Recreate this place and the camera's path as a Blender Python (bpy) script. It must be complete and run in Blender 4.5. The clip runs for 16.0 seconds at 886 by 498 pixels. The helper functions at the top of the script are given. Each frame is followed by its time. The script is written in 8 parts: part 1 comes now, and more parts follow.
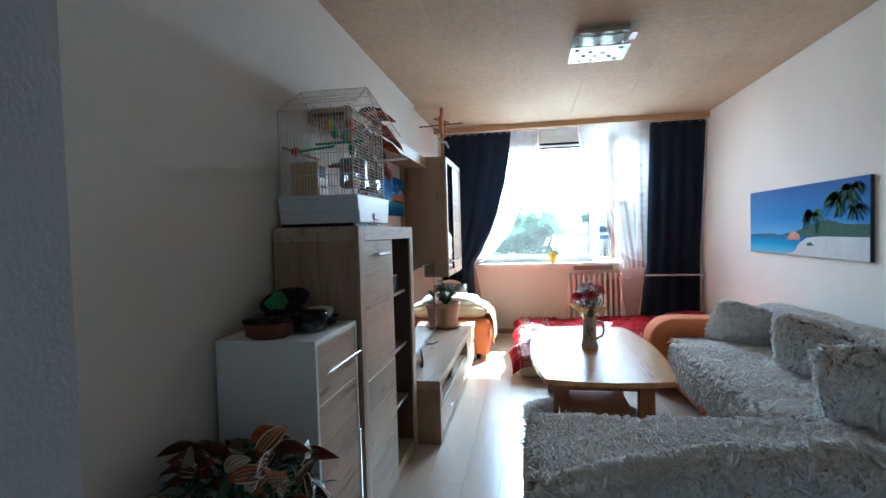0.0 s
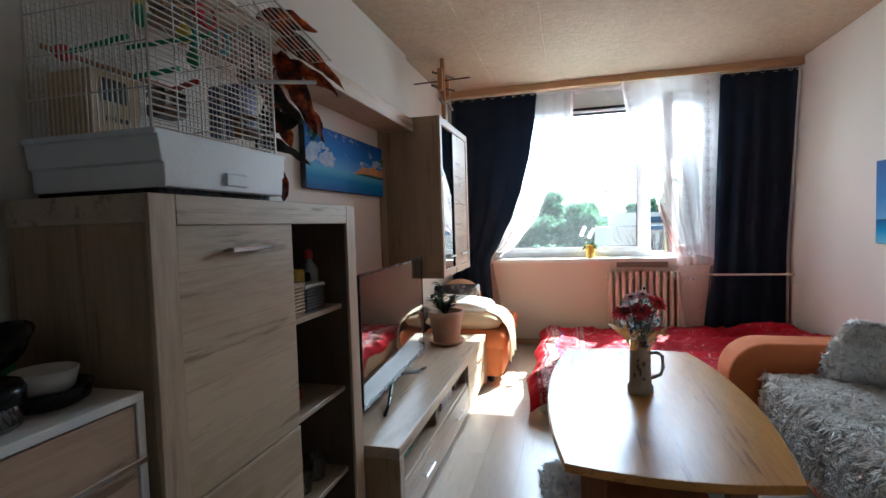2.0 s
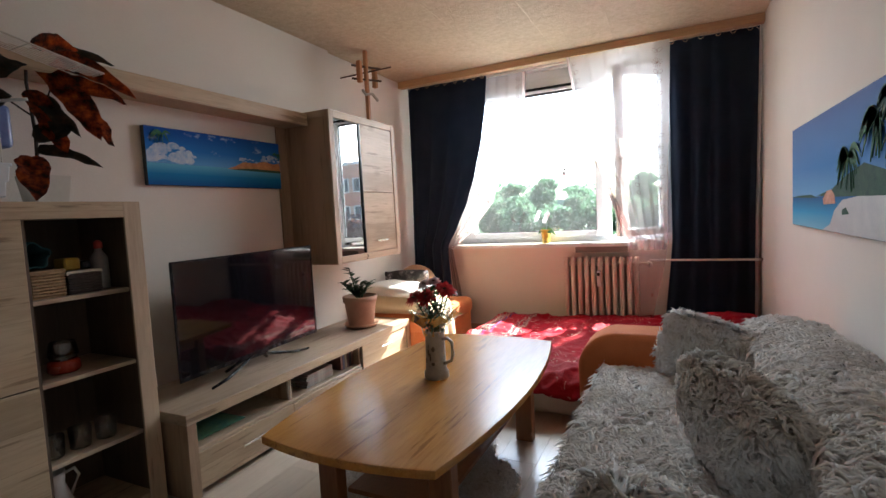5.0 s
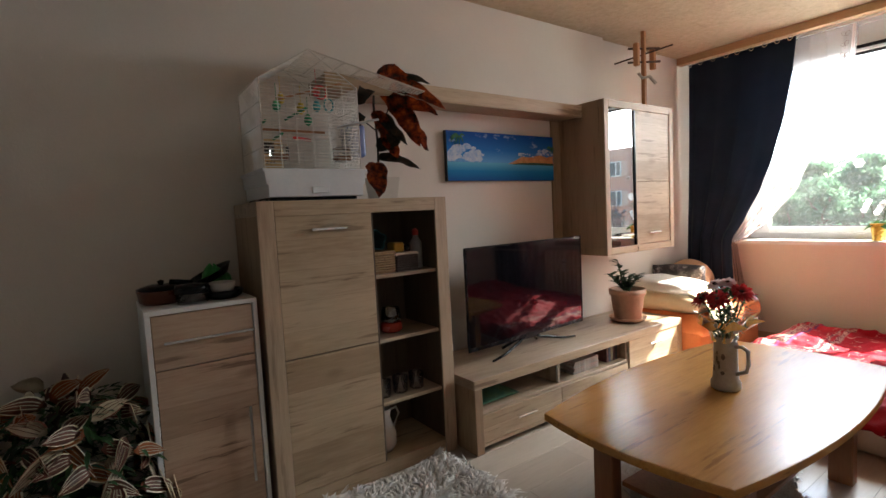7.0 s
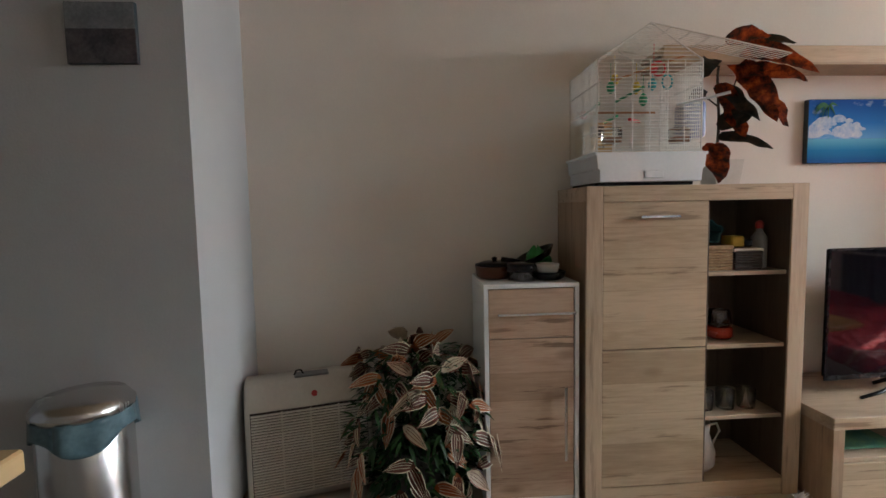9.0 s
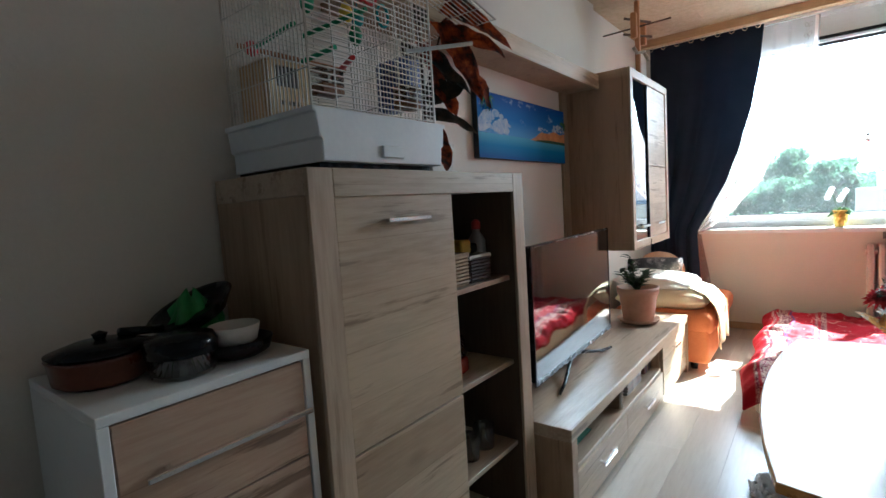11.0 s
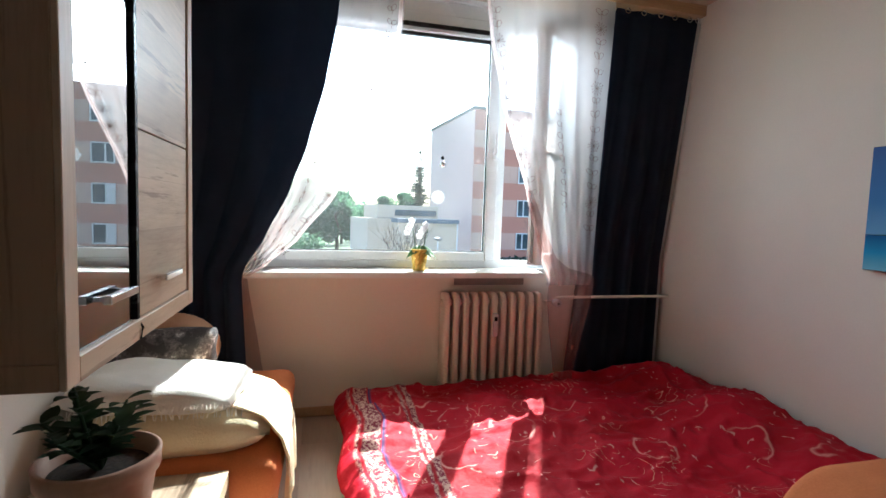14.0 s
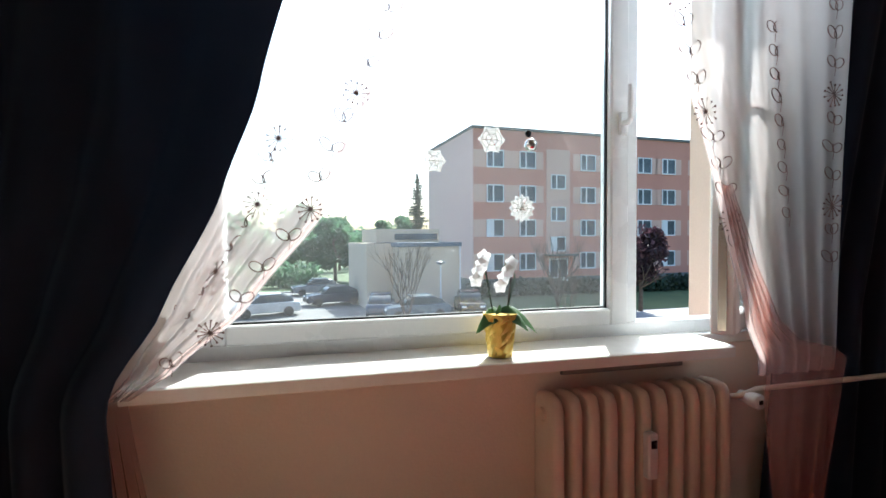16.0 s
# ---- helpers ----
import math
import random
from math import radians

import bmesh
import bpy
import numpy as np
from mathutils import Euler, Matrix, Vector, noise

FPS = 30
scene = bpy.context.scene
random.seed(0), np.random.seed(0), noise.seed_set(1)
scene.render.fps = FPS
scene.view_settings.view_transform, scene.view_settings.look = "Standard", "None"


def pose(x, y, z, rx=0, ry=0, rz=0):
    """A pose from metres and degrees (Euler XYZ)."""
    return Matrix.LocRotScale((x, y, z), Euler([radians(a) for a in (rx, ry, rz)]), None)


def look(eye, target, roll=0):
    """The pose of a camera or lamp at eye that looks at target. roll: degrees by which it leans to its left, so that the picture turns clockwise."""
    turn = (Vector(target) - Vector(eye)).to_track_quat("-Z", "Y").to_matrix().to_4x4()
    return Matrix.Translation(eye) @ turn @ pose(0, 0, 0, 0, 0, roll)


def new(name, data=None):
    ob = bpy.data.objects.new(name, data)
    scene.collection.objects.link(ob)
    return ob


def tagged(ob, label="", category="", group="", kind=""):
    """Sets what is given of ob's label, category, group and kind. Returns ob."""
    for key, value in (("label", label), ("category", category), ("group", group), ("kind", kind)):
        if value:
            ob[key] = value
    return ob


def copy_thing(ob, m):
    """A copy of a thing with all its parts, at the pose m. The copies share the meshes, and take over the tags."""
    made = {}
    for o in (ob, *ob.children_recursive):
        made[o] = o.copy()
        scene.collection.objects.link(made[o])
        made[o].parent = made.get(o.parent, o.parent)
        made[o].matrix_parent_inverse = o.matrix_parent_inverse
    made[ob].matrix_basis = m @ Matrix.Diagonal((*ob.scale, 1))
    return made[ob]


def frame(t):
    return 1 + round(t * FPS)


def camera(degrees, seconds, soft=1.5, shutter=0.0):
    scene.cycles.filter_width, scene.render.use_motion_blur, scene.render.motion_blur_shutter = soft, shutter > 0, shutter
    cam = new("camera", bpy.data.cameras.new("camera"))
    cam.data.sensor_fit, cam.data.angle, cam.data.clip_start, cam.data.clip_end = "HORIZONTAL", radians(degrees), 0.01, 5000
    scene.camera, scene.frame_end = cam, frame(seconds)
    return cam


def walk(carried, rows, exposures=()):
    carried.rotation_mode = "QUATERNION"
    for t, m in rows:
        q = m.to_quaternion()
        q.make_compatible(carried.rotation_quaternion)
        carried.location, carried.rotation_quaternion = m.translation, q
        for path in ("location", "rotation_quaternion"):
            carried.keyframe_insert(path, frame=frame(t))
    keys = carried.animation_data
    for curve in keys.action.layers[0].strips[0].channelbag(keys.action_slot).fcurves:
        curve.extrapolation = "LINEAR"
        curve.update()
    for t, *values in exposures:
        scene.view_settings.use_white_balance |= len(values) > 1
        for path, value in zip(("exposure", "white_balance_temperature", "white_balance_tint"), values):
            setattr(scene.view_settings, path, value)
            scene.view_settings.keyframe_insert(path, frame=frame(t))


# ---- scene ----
cam = camera(84.6, 16.0)
PATH = [
    (0, (0.286, 0.259, 1.324), (-0.062, 2.228, 1.253), -1.6),
    (0.5, (0.335, 0.577, 1.309), (-0.122, 2.522, 1.217), -1.6),
    (1, (0.327, 0.913, 1.306), (-0.161, 2.85, 1.209), -2.1),
    (1.5, (0.312, 1.157, 1.303), (-0.174, 3.094, 1.201), -2.8),
    (2, (0.395, 1.418, 1.275), (-0.114, 3.349, 1.176), -1.8),
    (2.5, (0.532, 1.598, 1.271), (0.043, 3.535, 1.17), -1.9),
    (3, (0.797, 1.636, 1.27), (0.218, 3.546, 1.139), -0.8),
    (3.5, (1.022, 1.772, 1.248), (0.349, 3.65, 1.108), -1.1),
    (3.7, (1.16, 1.775, 1.223), (0.434, 3.634, 1.103), -1.4),
    (5.8, (1.767, 1.813, 1.265), (0.855, 3.585, 1.09), -3.0),
    (6, (1.765, 1.796, 1.275), (0.809, 3.543, 1.094), -2.9),
    (6.5, (1.665, 1.716, 1.278), (0.306, 3.174, 1.113), -3.3),
    (7, (1.644, 1.666, 1.273), (0.018, 2.822, 1.126), -2.9),
    (7.5, (1.64, 1.603, 1.275), (-0.206, 2.361, 1.142), -2.7),
    (8, (1.649, 1.543, 1.271), (-0.312, 1.914, 1.15), -1.9),
    (8.2, (1.662, 1.524, 1.274), (-0.316, 1.795, 1.146), -1.4),
    (8.75, (1.62, 1.50, 1.278), (-0.374, 1.63, 1.12), -1.1),
    (9.4, (1.31, 1.49, 1.262), (-0.672, 1.64, 1.09), -1.4),
    (10.0, (0.98, 1.50, 1.247), (-0.94, 2.03, 1.05), -1.8),
    (10.5, (0.744, 1.533, 1.25), (-0.911, 2.635, 1.03), -1.8),
    (11, (0.449, 1.552, 1.257), (-0.775, 3.125, 1.081), -3.6),
    (11.5, (0.234, 1.69, 1.245), (-0.525, 3.533, 1.079), -2.8),
    (12, (0.093, 1.886, 1.239), (-0.11, 3.867, 1.055), -1.7),
    (12.5, (0.014, 2.211, 1.228), (0.23, 4.189, 1.027), -1.0),
    (13, (0.004, 2.65, 1.249), (0.305, 4.618, 1.055), 0.6),
    (13.5, (0.007, 3.096, 1.271), (0.461, 5.038, 1.116), 0.2),
    (14, (0.006, 3.562, 1.253), (0.491, 5.496, 1.106), 1.9),
    (14.5, (-0.005, 3.98, 1.252), (0.488, 5.915, 1.122), 1.7),
    (15, (0.032, 4.346, 1.232), (0.54, 6.278, 1.139), 1.4),
    (15.5, (0.021, 4.72, 1.272), (0.532, 6.651, 1.189), 1.5),
    (16, (0.062, 5.07, 1.263), (0.554, 7.007, 1.207), -0.3),
]
EXPOSURES = [
    (0.0, 3.2, 4800, -6), (1.0, 2.85, 5000, -5), (1.5, 2.65, 5150, -3), (3.0, 2.55, 5550, 2), (3.5, 2.55, 5700, 3), (6.0, 2.6, 6200, 7), (7.0, 2.8, 6400, 6), (7.5, 3.4, 6450, 6), (8.2, 3.5, 6400, 6),
    (10.3, 3.65, 5500, -3), (10.5, 3.5, 5400, -4), (11.0, 2.9, 5200, -4), (11.5, 2.75, 5100, -5), (12.5, 2.4, 5500, -1), (13.0, 2.4, 5600, 0), (13.5, 2.25, 5600, 0), (14.5, 1.66, 5650, 0), (15.0, 1.38, 5750, 0), (16.0, 1.36, 5850, 2),
]
walk(cam, [(t, look(eye, target, roll)) for t, eye, target, roll in PATH], EXPOSURES)

# ---- daylight ----
SUN_WAY = Vector((-0.50, -1.0, -1.10)).normalized()
world = bpy.data.worlds.new("sky")
scene.world = world
world.use_nodes = True
wn = world.node_tree
sky = wn.nodes.new("ShaderNodeTexSky")
sky.sky_type = "NISHITA"
sky.sun_disc = False
sky.sun_elevation = math.asin(-SUN_WAY.z)
sky.sun_rotation = math.atan2(-SUN_WAY.x, -SUN_WAY.y)
sky.air_density, sky.dust_density, sky.ozone_density = 1.0, 3.0, 3.0
back = wn.nodes["Background"]
back.inputs["Strength"].default_value = 0.15
wn.links.new(sky.outputs[0], back.inputs[0])
sun = bpy.data.lights.new("sun", "SUN")
sun.energy, sun.angle, sun.color = 5.0, radians(0.6), (1.0, 0.95, 0.86)
sun_ob = new("sun", sun)
sun_ob.matrix_world = Matrix.Translation((8, 20, 25)) @ SUN_WAY.to_track_quat("-Z", "Y").to_matrix().to_4x4()

# added area lamp behind the window's upper part, tops up the sky's light
glow = bpy.data.lights.new("window_light", "AREA")
glow.shape, glow.size, glow.size_y = "RECTANGLE", 1.78, 0.50
glow.energy, glow.color, glow.spread = 6.5, (0.90, 0.95, 1.0), radians(112)
glow_ob = new("window_light", glow)
glow_ob.matrix_world = look((0.70, 6.68, 2.16), (0.62, 2.0, 0.5))


# ---- materials ----
def nodes_of(name, color, rough=0.5, metal=0.0):
    m = bpy.data.materials.new(name)
    m.use_nodes = True
    b = m.node_tree.nodes["Principled BSDF"]
    b.inputs["Base Color"].default_value = (*color, 1)
    b.inputs["Roughness"].default_value = rough
    b.inputs["Metallic"].default_value = metal
    return m, m.node_tree, b


def mapped(nt, scale=(1, 1, 1), turn=0.0):
    tc, mp = nt.nodes.new("ShaderNodeTexCoord"), nt.nodes.new("ShaderNodeMapping")
    mp.inputs["Scale"].default_value = scale
    mp.inputs["Rotation"].default_value = (0, 0, turn)
    nt.links.new(tc.outputs["Object"], mp.inputs[0])
    return mp.outputs[0]


def noise_node(nt, vec, scale, detail=4.0, rough=0.55):
    n = nt.nodes.new("ShaderNodeTexNoise")
    n.inputs["Scale"].default_value, n.inputs["Detail"].default_value, n.inputs["Roughness"].default_value = scale, detail, rough
    nt.links.new(vec, n.inputs["Vector"])
    return n.outputs[0]


def ramp(nt, fac, stops):
    r = nt.nodes.new("ShaderNodeValToRGB")
    e = r.color_ramp.elements
    while len(e) < len(stops):
        e.new(0.5)
    for el, (p, c) in zip(e, stops):
        el.position, el.color = p, (*c, 1)
    nt.links.new(fac, r.inputs[0])
    return r.outputs[0]


def mix(nt, a, b, fac, mode="MIX"):
    n = nt.nodes.new("ShaderNodeMix")
    n.data_type, n.blend_type = "RGBA", mode
    for k, v in ((6, a), (7, b), (0, fac)):
        if isinstance(v, (int, float)):
            n.inputs[k].default_value = v
        elif isinstance(v, tuple):
            n.inputs[k].default_value = (*v, 1)
        else:
            nt.links.new(v, n.inputs[k])
    return n.outputs[2]


def bump(nt, b, height, strength, distance=0.01):
    n = nt.nodes.new("ShaderNodeBump")
    n.inputs["Strength"].default_value, n.inputs["Distance"].default_value = strength, distance
    nt.links.new(height, n.inputs["Height"])
    nt.links.new(n.outputs[0], b.inputs["Normal"])


def surf(name, c1, c2, scale=8.0, rough=0.6, bumps=0.15, fine=90.0, metal=0.0, spread=0.12, stretch=(1, 1, 1), vary=0.0):
    """A surface that drifts between two colours at two scales, with fine relief."""
    m, nt, b = nodes_of(name, c1, rough, metal)
    v = mapped(nt, stretch)
    big, small = noise_node(nt, v, scale, 5), noise_node(nt, v, fine, 3)
    f = mix(nt, big, small, 0.3)
    col = ramp(nt, f, [(0.36, c1), (0.64, c2)])
    if vary:
        oi = nt.nodes.new("ShaderNodeObjectInfo")
        col = mix(nt, col, ramp(nt, oi.outputs["Random"], [(0, (1 - vary,) * 3), (1, (1, 1, 1))]), 1.0, "MULTIPLY")
    nt.links.new(col, b.inputs["Base Color"])
    r = nt.nodes.new("ShaderNodeMapRange")
    r.inputs["To Min"].default_value, r.inputs["To Max"].default_value = max(0.02, rough - spread), min(1, rough + spread)
    nt.links.new(big, r.inputs[0])
    nt.links.new(r.outputs[0], b.inputs["Roughness"])
    if bumps:
        bump(nt, b, small, bumps, 0.004)
    return m


def oak(name, light, dark, axis=1, rough=0.5, crack=0.5, vary=0.0, coat=0.0, deep=0.0, planks=0.0):
    """Brushed oak: long fibres along an axis, wide tone drifts and dark cracks."""
    m, nt, b = nodes_of(name, light, rough)
    st = [9.0, 9.0, 9.0]
    st[axis] = 0.7
    v = mapped(nt, tuple(st))
    fib = noise_node(nt, v, 9.0, 8, 0.7)
    st2 = [3.2, 3.2, 3.2]
    st2[axis] = 0.5
    drift = noise_node(nt, mapped(nt, tuple(st2)), 2.0, 4, 0.6)
    mid = tuple((a * 0.55 + c * 0.45) for a, c in zip(light, dark))
    col = ramp(nt, mix(nt, drift, fib, 0.45), [(0.36, dark), (0.47, mid), (0.58, light)])
    if crack:
        st3 = [22.0, 22.0, 22.0]
        st3[axis] = 1.6
        ck = noise_node(nt, mapped(nt, tuple(st3)), 1.0, 6, 0.62)
        line = ramp(nt, ck, [(0.355 + deep, (0.22, 0.16, 0.12)), (0.40 + deep, (1, 1, 1))])
        col = mix(nt, col, line, crack, "MULTIPLY")
        kn = nt.nodes.new("ShaderNodeTexVoronoi")
        kn.inputs["Scale"].default_value = 1.0
        st4 = [5.5, 5.5, 5.5]
        st4[axis] = 2.6
        nt.links.new(mapped(nt, tuple(st4)), kn.inputs["Vector"])
        col = mix(nt, col, ramp(nt, kn.outputs["Distance"], [(0.05, (0.35, 0.26, 0.20)), (0.17, (1, 1, 1))]), crack * 0.8, "MULTIPLY")
    if planks:
        # printed planks, one above the other, each of its own tone
        tc, sp = nt.nodes.new("ShaderNodeTexCoord"), nt.nodes.new("ShaderNodeSeparateXYZ")
        nt.links.new(tc.outputs["Object"], sp.inputs[0])
        row, cell, fr = (nt.nodes.new("ShaderNodeMath") for _ in range(3))
        row.operation, cell.operation, fr.operation = "DIVIDE", "FLOOR", "FRACT"
        row.inputs[1].default_value = planks
        nt.links.new(sp.outputs[2], row.inputs[0])
        nt.links.new(row.outputs[0], cell.inputs[0])
        nt.links.new(row.outputs[0], fr.inputs[0])
        wn_ = nt.nodes.new("ShaderNodeTexWhiteNoise")
        wn_.noise_dimensions = "1D"
        nt.links.new(cell.outputs[0], wn_.inputs["W"])
        col = mix(nt, col, ramp(nt, wn_.outputs["Value"], [(0, (0.78, 0.75, 0.72)), (0.5, (0.95, 0.94, 0.93)), (1, (1.0, 1.0, 1.0))]), 1.0, "MULTIPLY")
        col = mix(nt, col, ramp(nt, fr.outputs[0], [(0.0, (0.62, 0.58, 0.55)), (0.018, (1, 1, 1))]), 1.0, "MULTIPLY")
    if vary:
        oi = nt.nodes.new("ShaderNodeObjectInfo")
        col = mix(nt, col, ramp(nt, oi.outputs["Random"], [(0, (1 - vary, 1 - vary * 1.1, 1 - vary * 1.2)), (1, (1, 1, 1))]), 1.0, "MULTIPLY")
    nt.links.new(col, b.inputs["Base Color"])
    bump(nt, b, fib, 0.18, 0.003)
    b.inputs["Coat Weight"].default_value, b.inputs["Coat Roughness"].default_value = coat, 0.22
    return m


PLASTER = surf("plaster", (0.755, 0.705, 0.645), (0.81, 0.762, 0.702), 1.3, 0.85, 0.25, 120)
PLASTER_WARM = surf("plaster_warm", (0.76, 0.68, 0.59), (0.81, 0.73, 0.64), 1.5, 0.85, 0.22, 120)
PLASTER_CREAM = surf("plaster_cream", (0.762, 0.695, 0.620), (0.815, 0.748, 0.672), 1.4, 0.85, 0.24, 120)
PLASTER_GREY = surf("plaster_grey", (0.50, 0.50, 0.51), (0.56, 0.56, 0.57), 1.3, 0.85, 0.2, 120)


def ceiling_paper():
    m, nt, b = nodes_of("ceiling_paper", (0.55, 0.44, 0.33), 0.85)
    v = mapped(nt)
    big = noise_node(nt, v, 1.1, 4)
    vo = noise_node(nt, v, 26.0, 6, 0.75)
    w = noise_node(nt, mapped(nt, (1, 1.6, 1)), 60.0, 3, 0.6)
    f = mix(nt, big, vo, 0.62)
    nt.links.new(ramp(nt, f, [(0.36, (0.47, 0.37, 0.25)), (0.5, (0.56, 0.45, 0.31)), (0.64, (0.65, 0.53, 0.38))]), b.inputs["Base Color"])
    bump(nt, b, mix(nt, vo, w, 0.4), 0.9, 0.014)
    return m


CEILING = ceiling_paper()
LAMINATE = oak("laminate", (0.66, 0.585, 0.49), (0.56, 0.48, 0.39), 1, 0.30, 0.12, vary=0.14, coat=0.9)
SKIRT = oak("skirting", (0.50, 0.33, 0.20), (0.36, 0.22, 0.12), 1, 0.45, 0.1)
OAK = oak("oak_front", (0.575, 0.44, 0.295), (0.385, 0.28, 0.175), 1, 0.48, 0.55, planks=0.132)
OAK_Z = oak("oak_upright", (0.57, 0.43, 0.30), (0.38, 0.27, 0.18), 2, 0.52, 0.35)
# the fronts' oak, darker: shade on sides, backs and undersides put into colour
OAK_SHADE = oak("oak_shade_side", (0.43, 0.295, 0.19), (0.28, 0.185, 0.115), 2, 0.5, 0.4)
# near-black oak for the open shelves' inside; their shade is in the colour
OAK_SHADE_DEEP = oak("oak_shade_inner", (0.13, 0.085, 0.055), (0.08, 0.05, 0.032), 2, 0.6, 0.3)
OAK_TOP = oak("oak_top", (0.52, 0.40, 0.29), (0.34, 0.25, 0.17), 1, 0.40, 0.5, coat=0.4)
OAK_RED = oak("rustic_oak", (0.55, 0.385, 0.27), (0.33, 0.20, 0.13), 1, 0.48, 0.7, deep=0.004, planks=0.118)
PINE = oak("pine_table", (0.58, 0.28, 0.06), (0.42, 0.18, 0.032), 1, 0.26, 0.5)
PINE_LEG = oak("stained_leg", (0.34, 0.145, 0.06), (0.21, 0.085, 0.035), 2, 0.4, 0.2)
PINE_RAW = oak("raw_pine", (0.70, 0.48, 0.25), (0.55, 0.35, 0.16), 0, 0.5, 0.2)
POLE = oak("pole_wood", (0.48, 0.22, 0.09), (0.33, 0.14, 0.055), 2, 0.45, 0.2)
BOARD = oak("rail_board", (0.56, 0.37, 0.20), (0.42, 0.26, 0.13), 0, 0.5, 0.2)
WHITE_BOARD = surf("white_board", (0.78, 0.77, 0.75), (0.83, 0.82, 0.80), 6, 0.4, 0.05, 60)
PVC = surf("pvc_white", (0.80, 0.82, 0.84), (0.86, 0.87, 0.88), 3, 0.28, 0.03, 50)
SILL = surf("sill_white", (0.78, 0.77, 0.74), (0.86, 0.85, 0.83), 6, 0.22, 0.06, 40)
RUBBER = surf("rubber_black", (0.012, 0.012, 0.013), (0.03, 0.03, 0.03), 20, 0.6, 0.1)
CHROME = surf("chrome", (0.78, 0.78, 0.79), (0.86, 0.86, 0.87), 15, 0.18, 0.02, 200, 1.0, 0.06)
STEEL = surf("steel", (0.62, 0.61, 0.60), (0.72, 0.71, 0.70), 4, 0.26, 0.05, 200, 1.0, 0.08, (1, 1, 0.1))
ENAMEL = surf("radiator_enamel", (0.72, 0.62, 0.52), (0.80, 0.70, 0.60), 7, 0.38, 0.12, 70)
PLASTIC_W = surf("plastic_white", (0.70, 0.72, 0.75), (0.78, 0.80, 0.82), 5, 0.42, 0.05, 60)
PLASTIC_CREAM = surf("plastic_cream", (0.60, 0.54, 0.47), (0.68, 0.62, 0.54), 5, 0.5, 0.08, 60)
WIRE = surf("wire_white", (0.70, 0.66, 0.60), (0.80, 0.76, 0.70), 30, 0.4, 0.0)
BLACK = surf("black_plastic", (0.006, 0.006, 0.007), (0.012, 0.012, 0.013), 20, 0.26, 0.04)
BLACK.node_tree.nodes["Principled BSDF"].inputs["Specular IOR Level"].default_value = 0.22
SCREEN, _nt, _b = nodes_of("screen", (0.006, 0.006, 0.008), 0.05)
_b.inputs["Coat Weight"].default_value, _b.inputs["Coat Roughness"].default_value, _b.inputs["Coat IOR"].default_value = 0.35, 0.03, 1.38
DARK_GAP = surf("dark_gap", (0.03, 0.022, 0.016), (0.05, 0.035, 0.025), 10, 0.7, 0.1)
TERRACOTTA = surf("pot_clay", (0.50, 0.29, 0.19), (0.60, 0.37, 0.25), 9, 0.6, 0.12, 60)
SOIL = surf("soil", (0.03, 0.02, 0.014), (0.08, 0.055, 0.035), 40, 0.95, 1.0, 80)
SUEDE = surf("orange_suede", (0.60, 0.17, 0.05), (0.72, 0.23, 0.075), 6, 0.9, 0.3, 160)
SUEDE_TAN = surf("tan_suede", (0.50, 0.27, 0.155), (0.60, 0.35, 0.21), 6, 0.85, 0.25, 160)
BLANKET = surf("cream_blanket", (0.74, 0.62, 0.38), (0.84, 0.73, 0.50), 6, 0.95, 0.5, 140)
TOWEL = surf("white_towel", (0.78, 0.75, 0.68), (0.86, 0.83, 0.77), 8, 0.95, 0.6, 180)
SHEET = surf("bed_sheet", (0.66, 0.58, 0.46), (0.78, 0.70, 0.58), 6, 0.9, 0.3, 120)


def marbled():
    m, nt, b = nodes_of("marbled_cloth", (0.05, 0.045, 0.045), 0.75)
    v = mapped(nt)
    n = noise_node(nt, v, 11, 7, 0.7)
    nt.links.new(ramp(nt, n, [(0.46, (0.035, 0.03, 0.032)), (0.56, (0.17, 0.15, 0.15)), (0.63, (0.72, 0.68, 0.66))]), b.inputs["Base Color"])
    bump(nt, b, noise_node(nt, v, 120, 3), 0.3, 0.004)
    return m


MARBLED = marbled()


def fur_mat(name, root, tip, dark=0.5):
    m, nt, b = nodes_of(name, tip, 0.85)
    geo = nt.nodes.new("ShaderNodeNewGeometry")
    v = mapped(nt)
    patch = noise_node(nt, v, 14, 4)
    isl = ramp(nt, geo.outputs["Random Per Island"], [(0.0, tuple(c * dark for c in root)), (0.25, root), (0.7, tip), (1.0, tuple(min(0.9, c * 1.1) for c in tip))])
    col = mix(nt, isl, ramp(nt, patch, [(0.35, root), (0.6, tip)]), 0.4)
    nt.links.new(col, b.inputs["Base Color"])
    b.inputs["Specular IOR Level"].default_value = 0.2
    # light passes through the hairs
    tl, mx = nt.nodes.new("ShaderNodeBsdfTranslucent"), nt.nodes.new("ShaderNodeMixShader")
    nt.links.new(col, tl.inputs[0])
    mx.inputs[0].default_value = 0.2
    nt.links.new(b.outputs[0], mx.inputs[1])
    nt.links.new(tl.outputs[0], mx.inputs[2])
    nt.links.new(mx.outputs[0], nt.nodes["Material Output"].inputs[0])
    return m


FUR = fur_mat("fur_cream", (0.78, 0.73, 0.68), (0.94, 0.92, 0.90), 0.7)
FUR_BASE = surf("fur_backing", (0.62, 0.56, 0.50), (0.74, 0.68, 0.62), 30, 0.95, 0.8, 90)


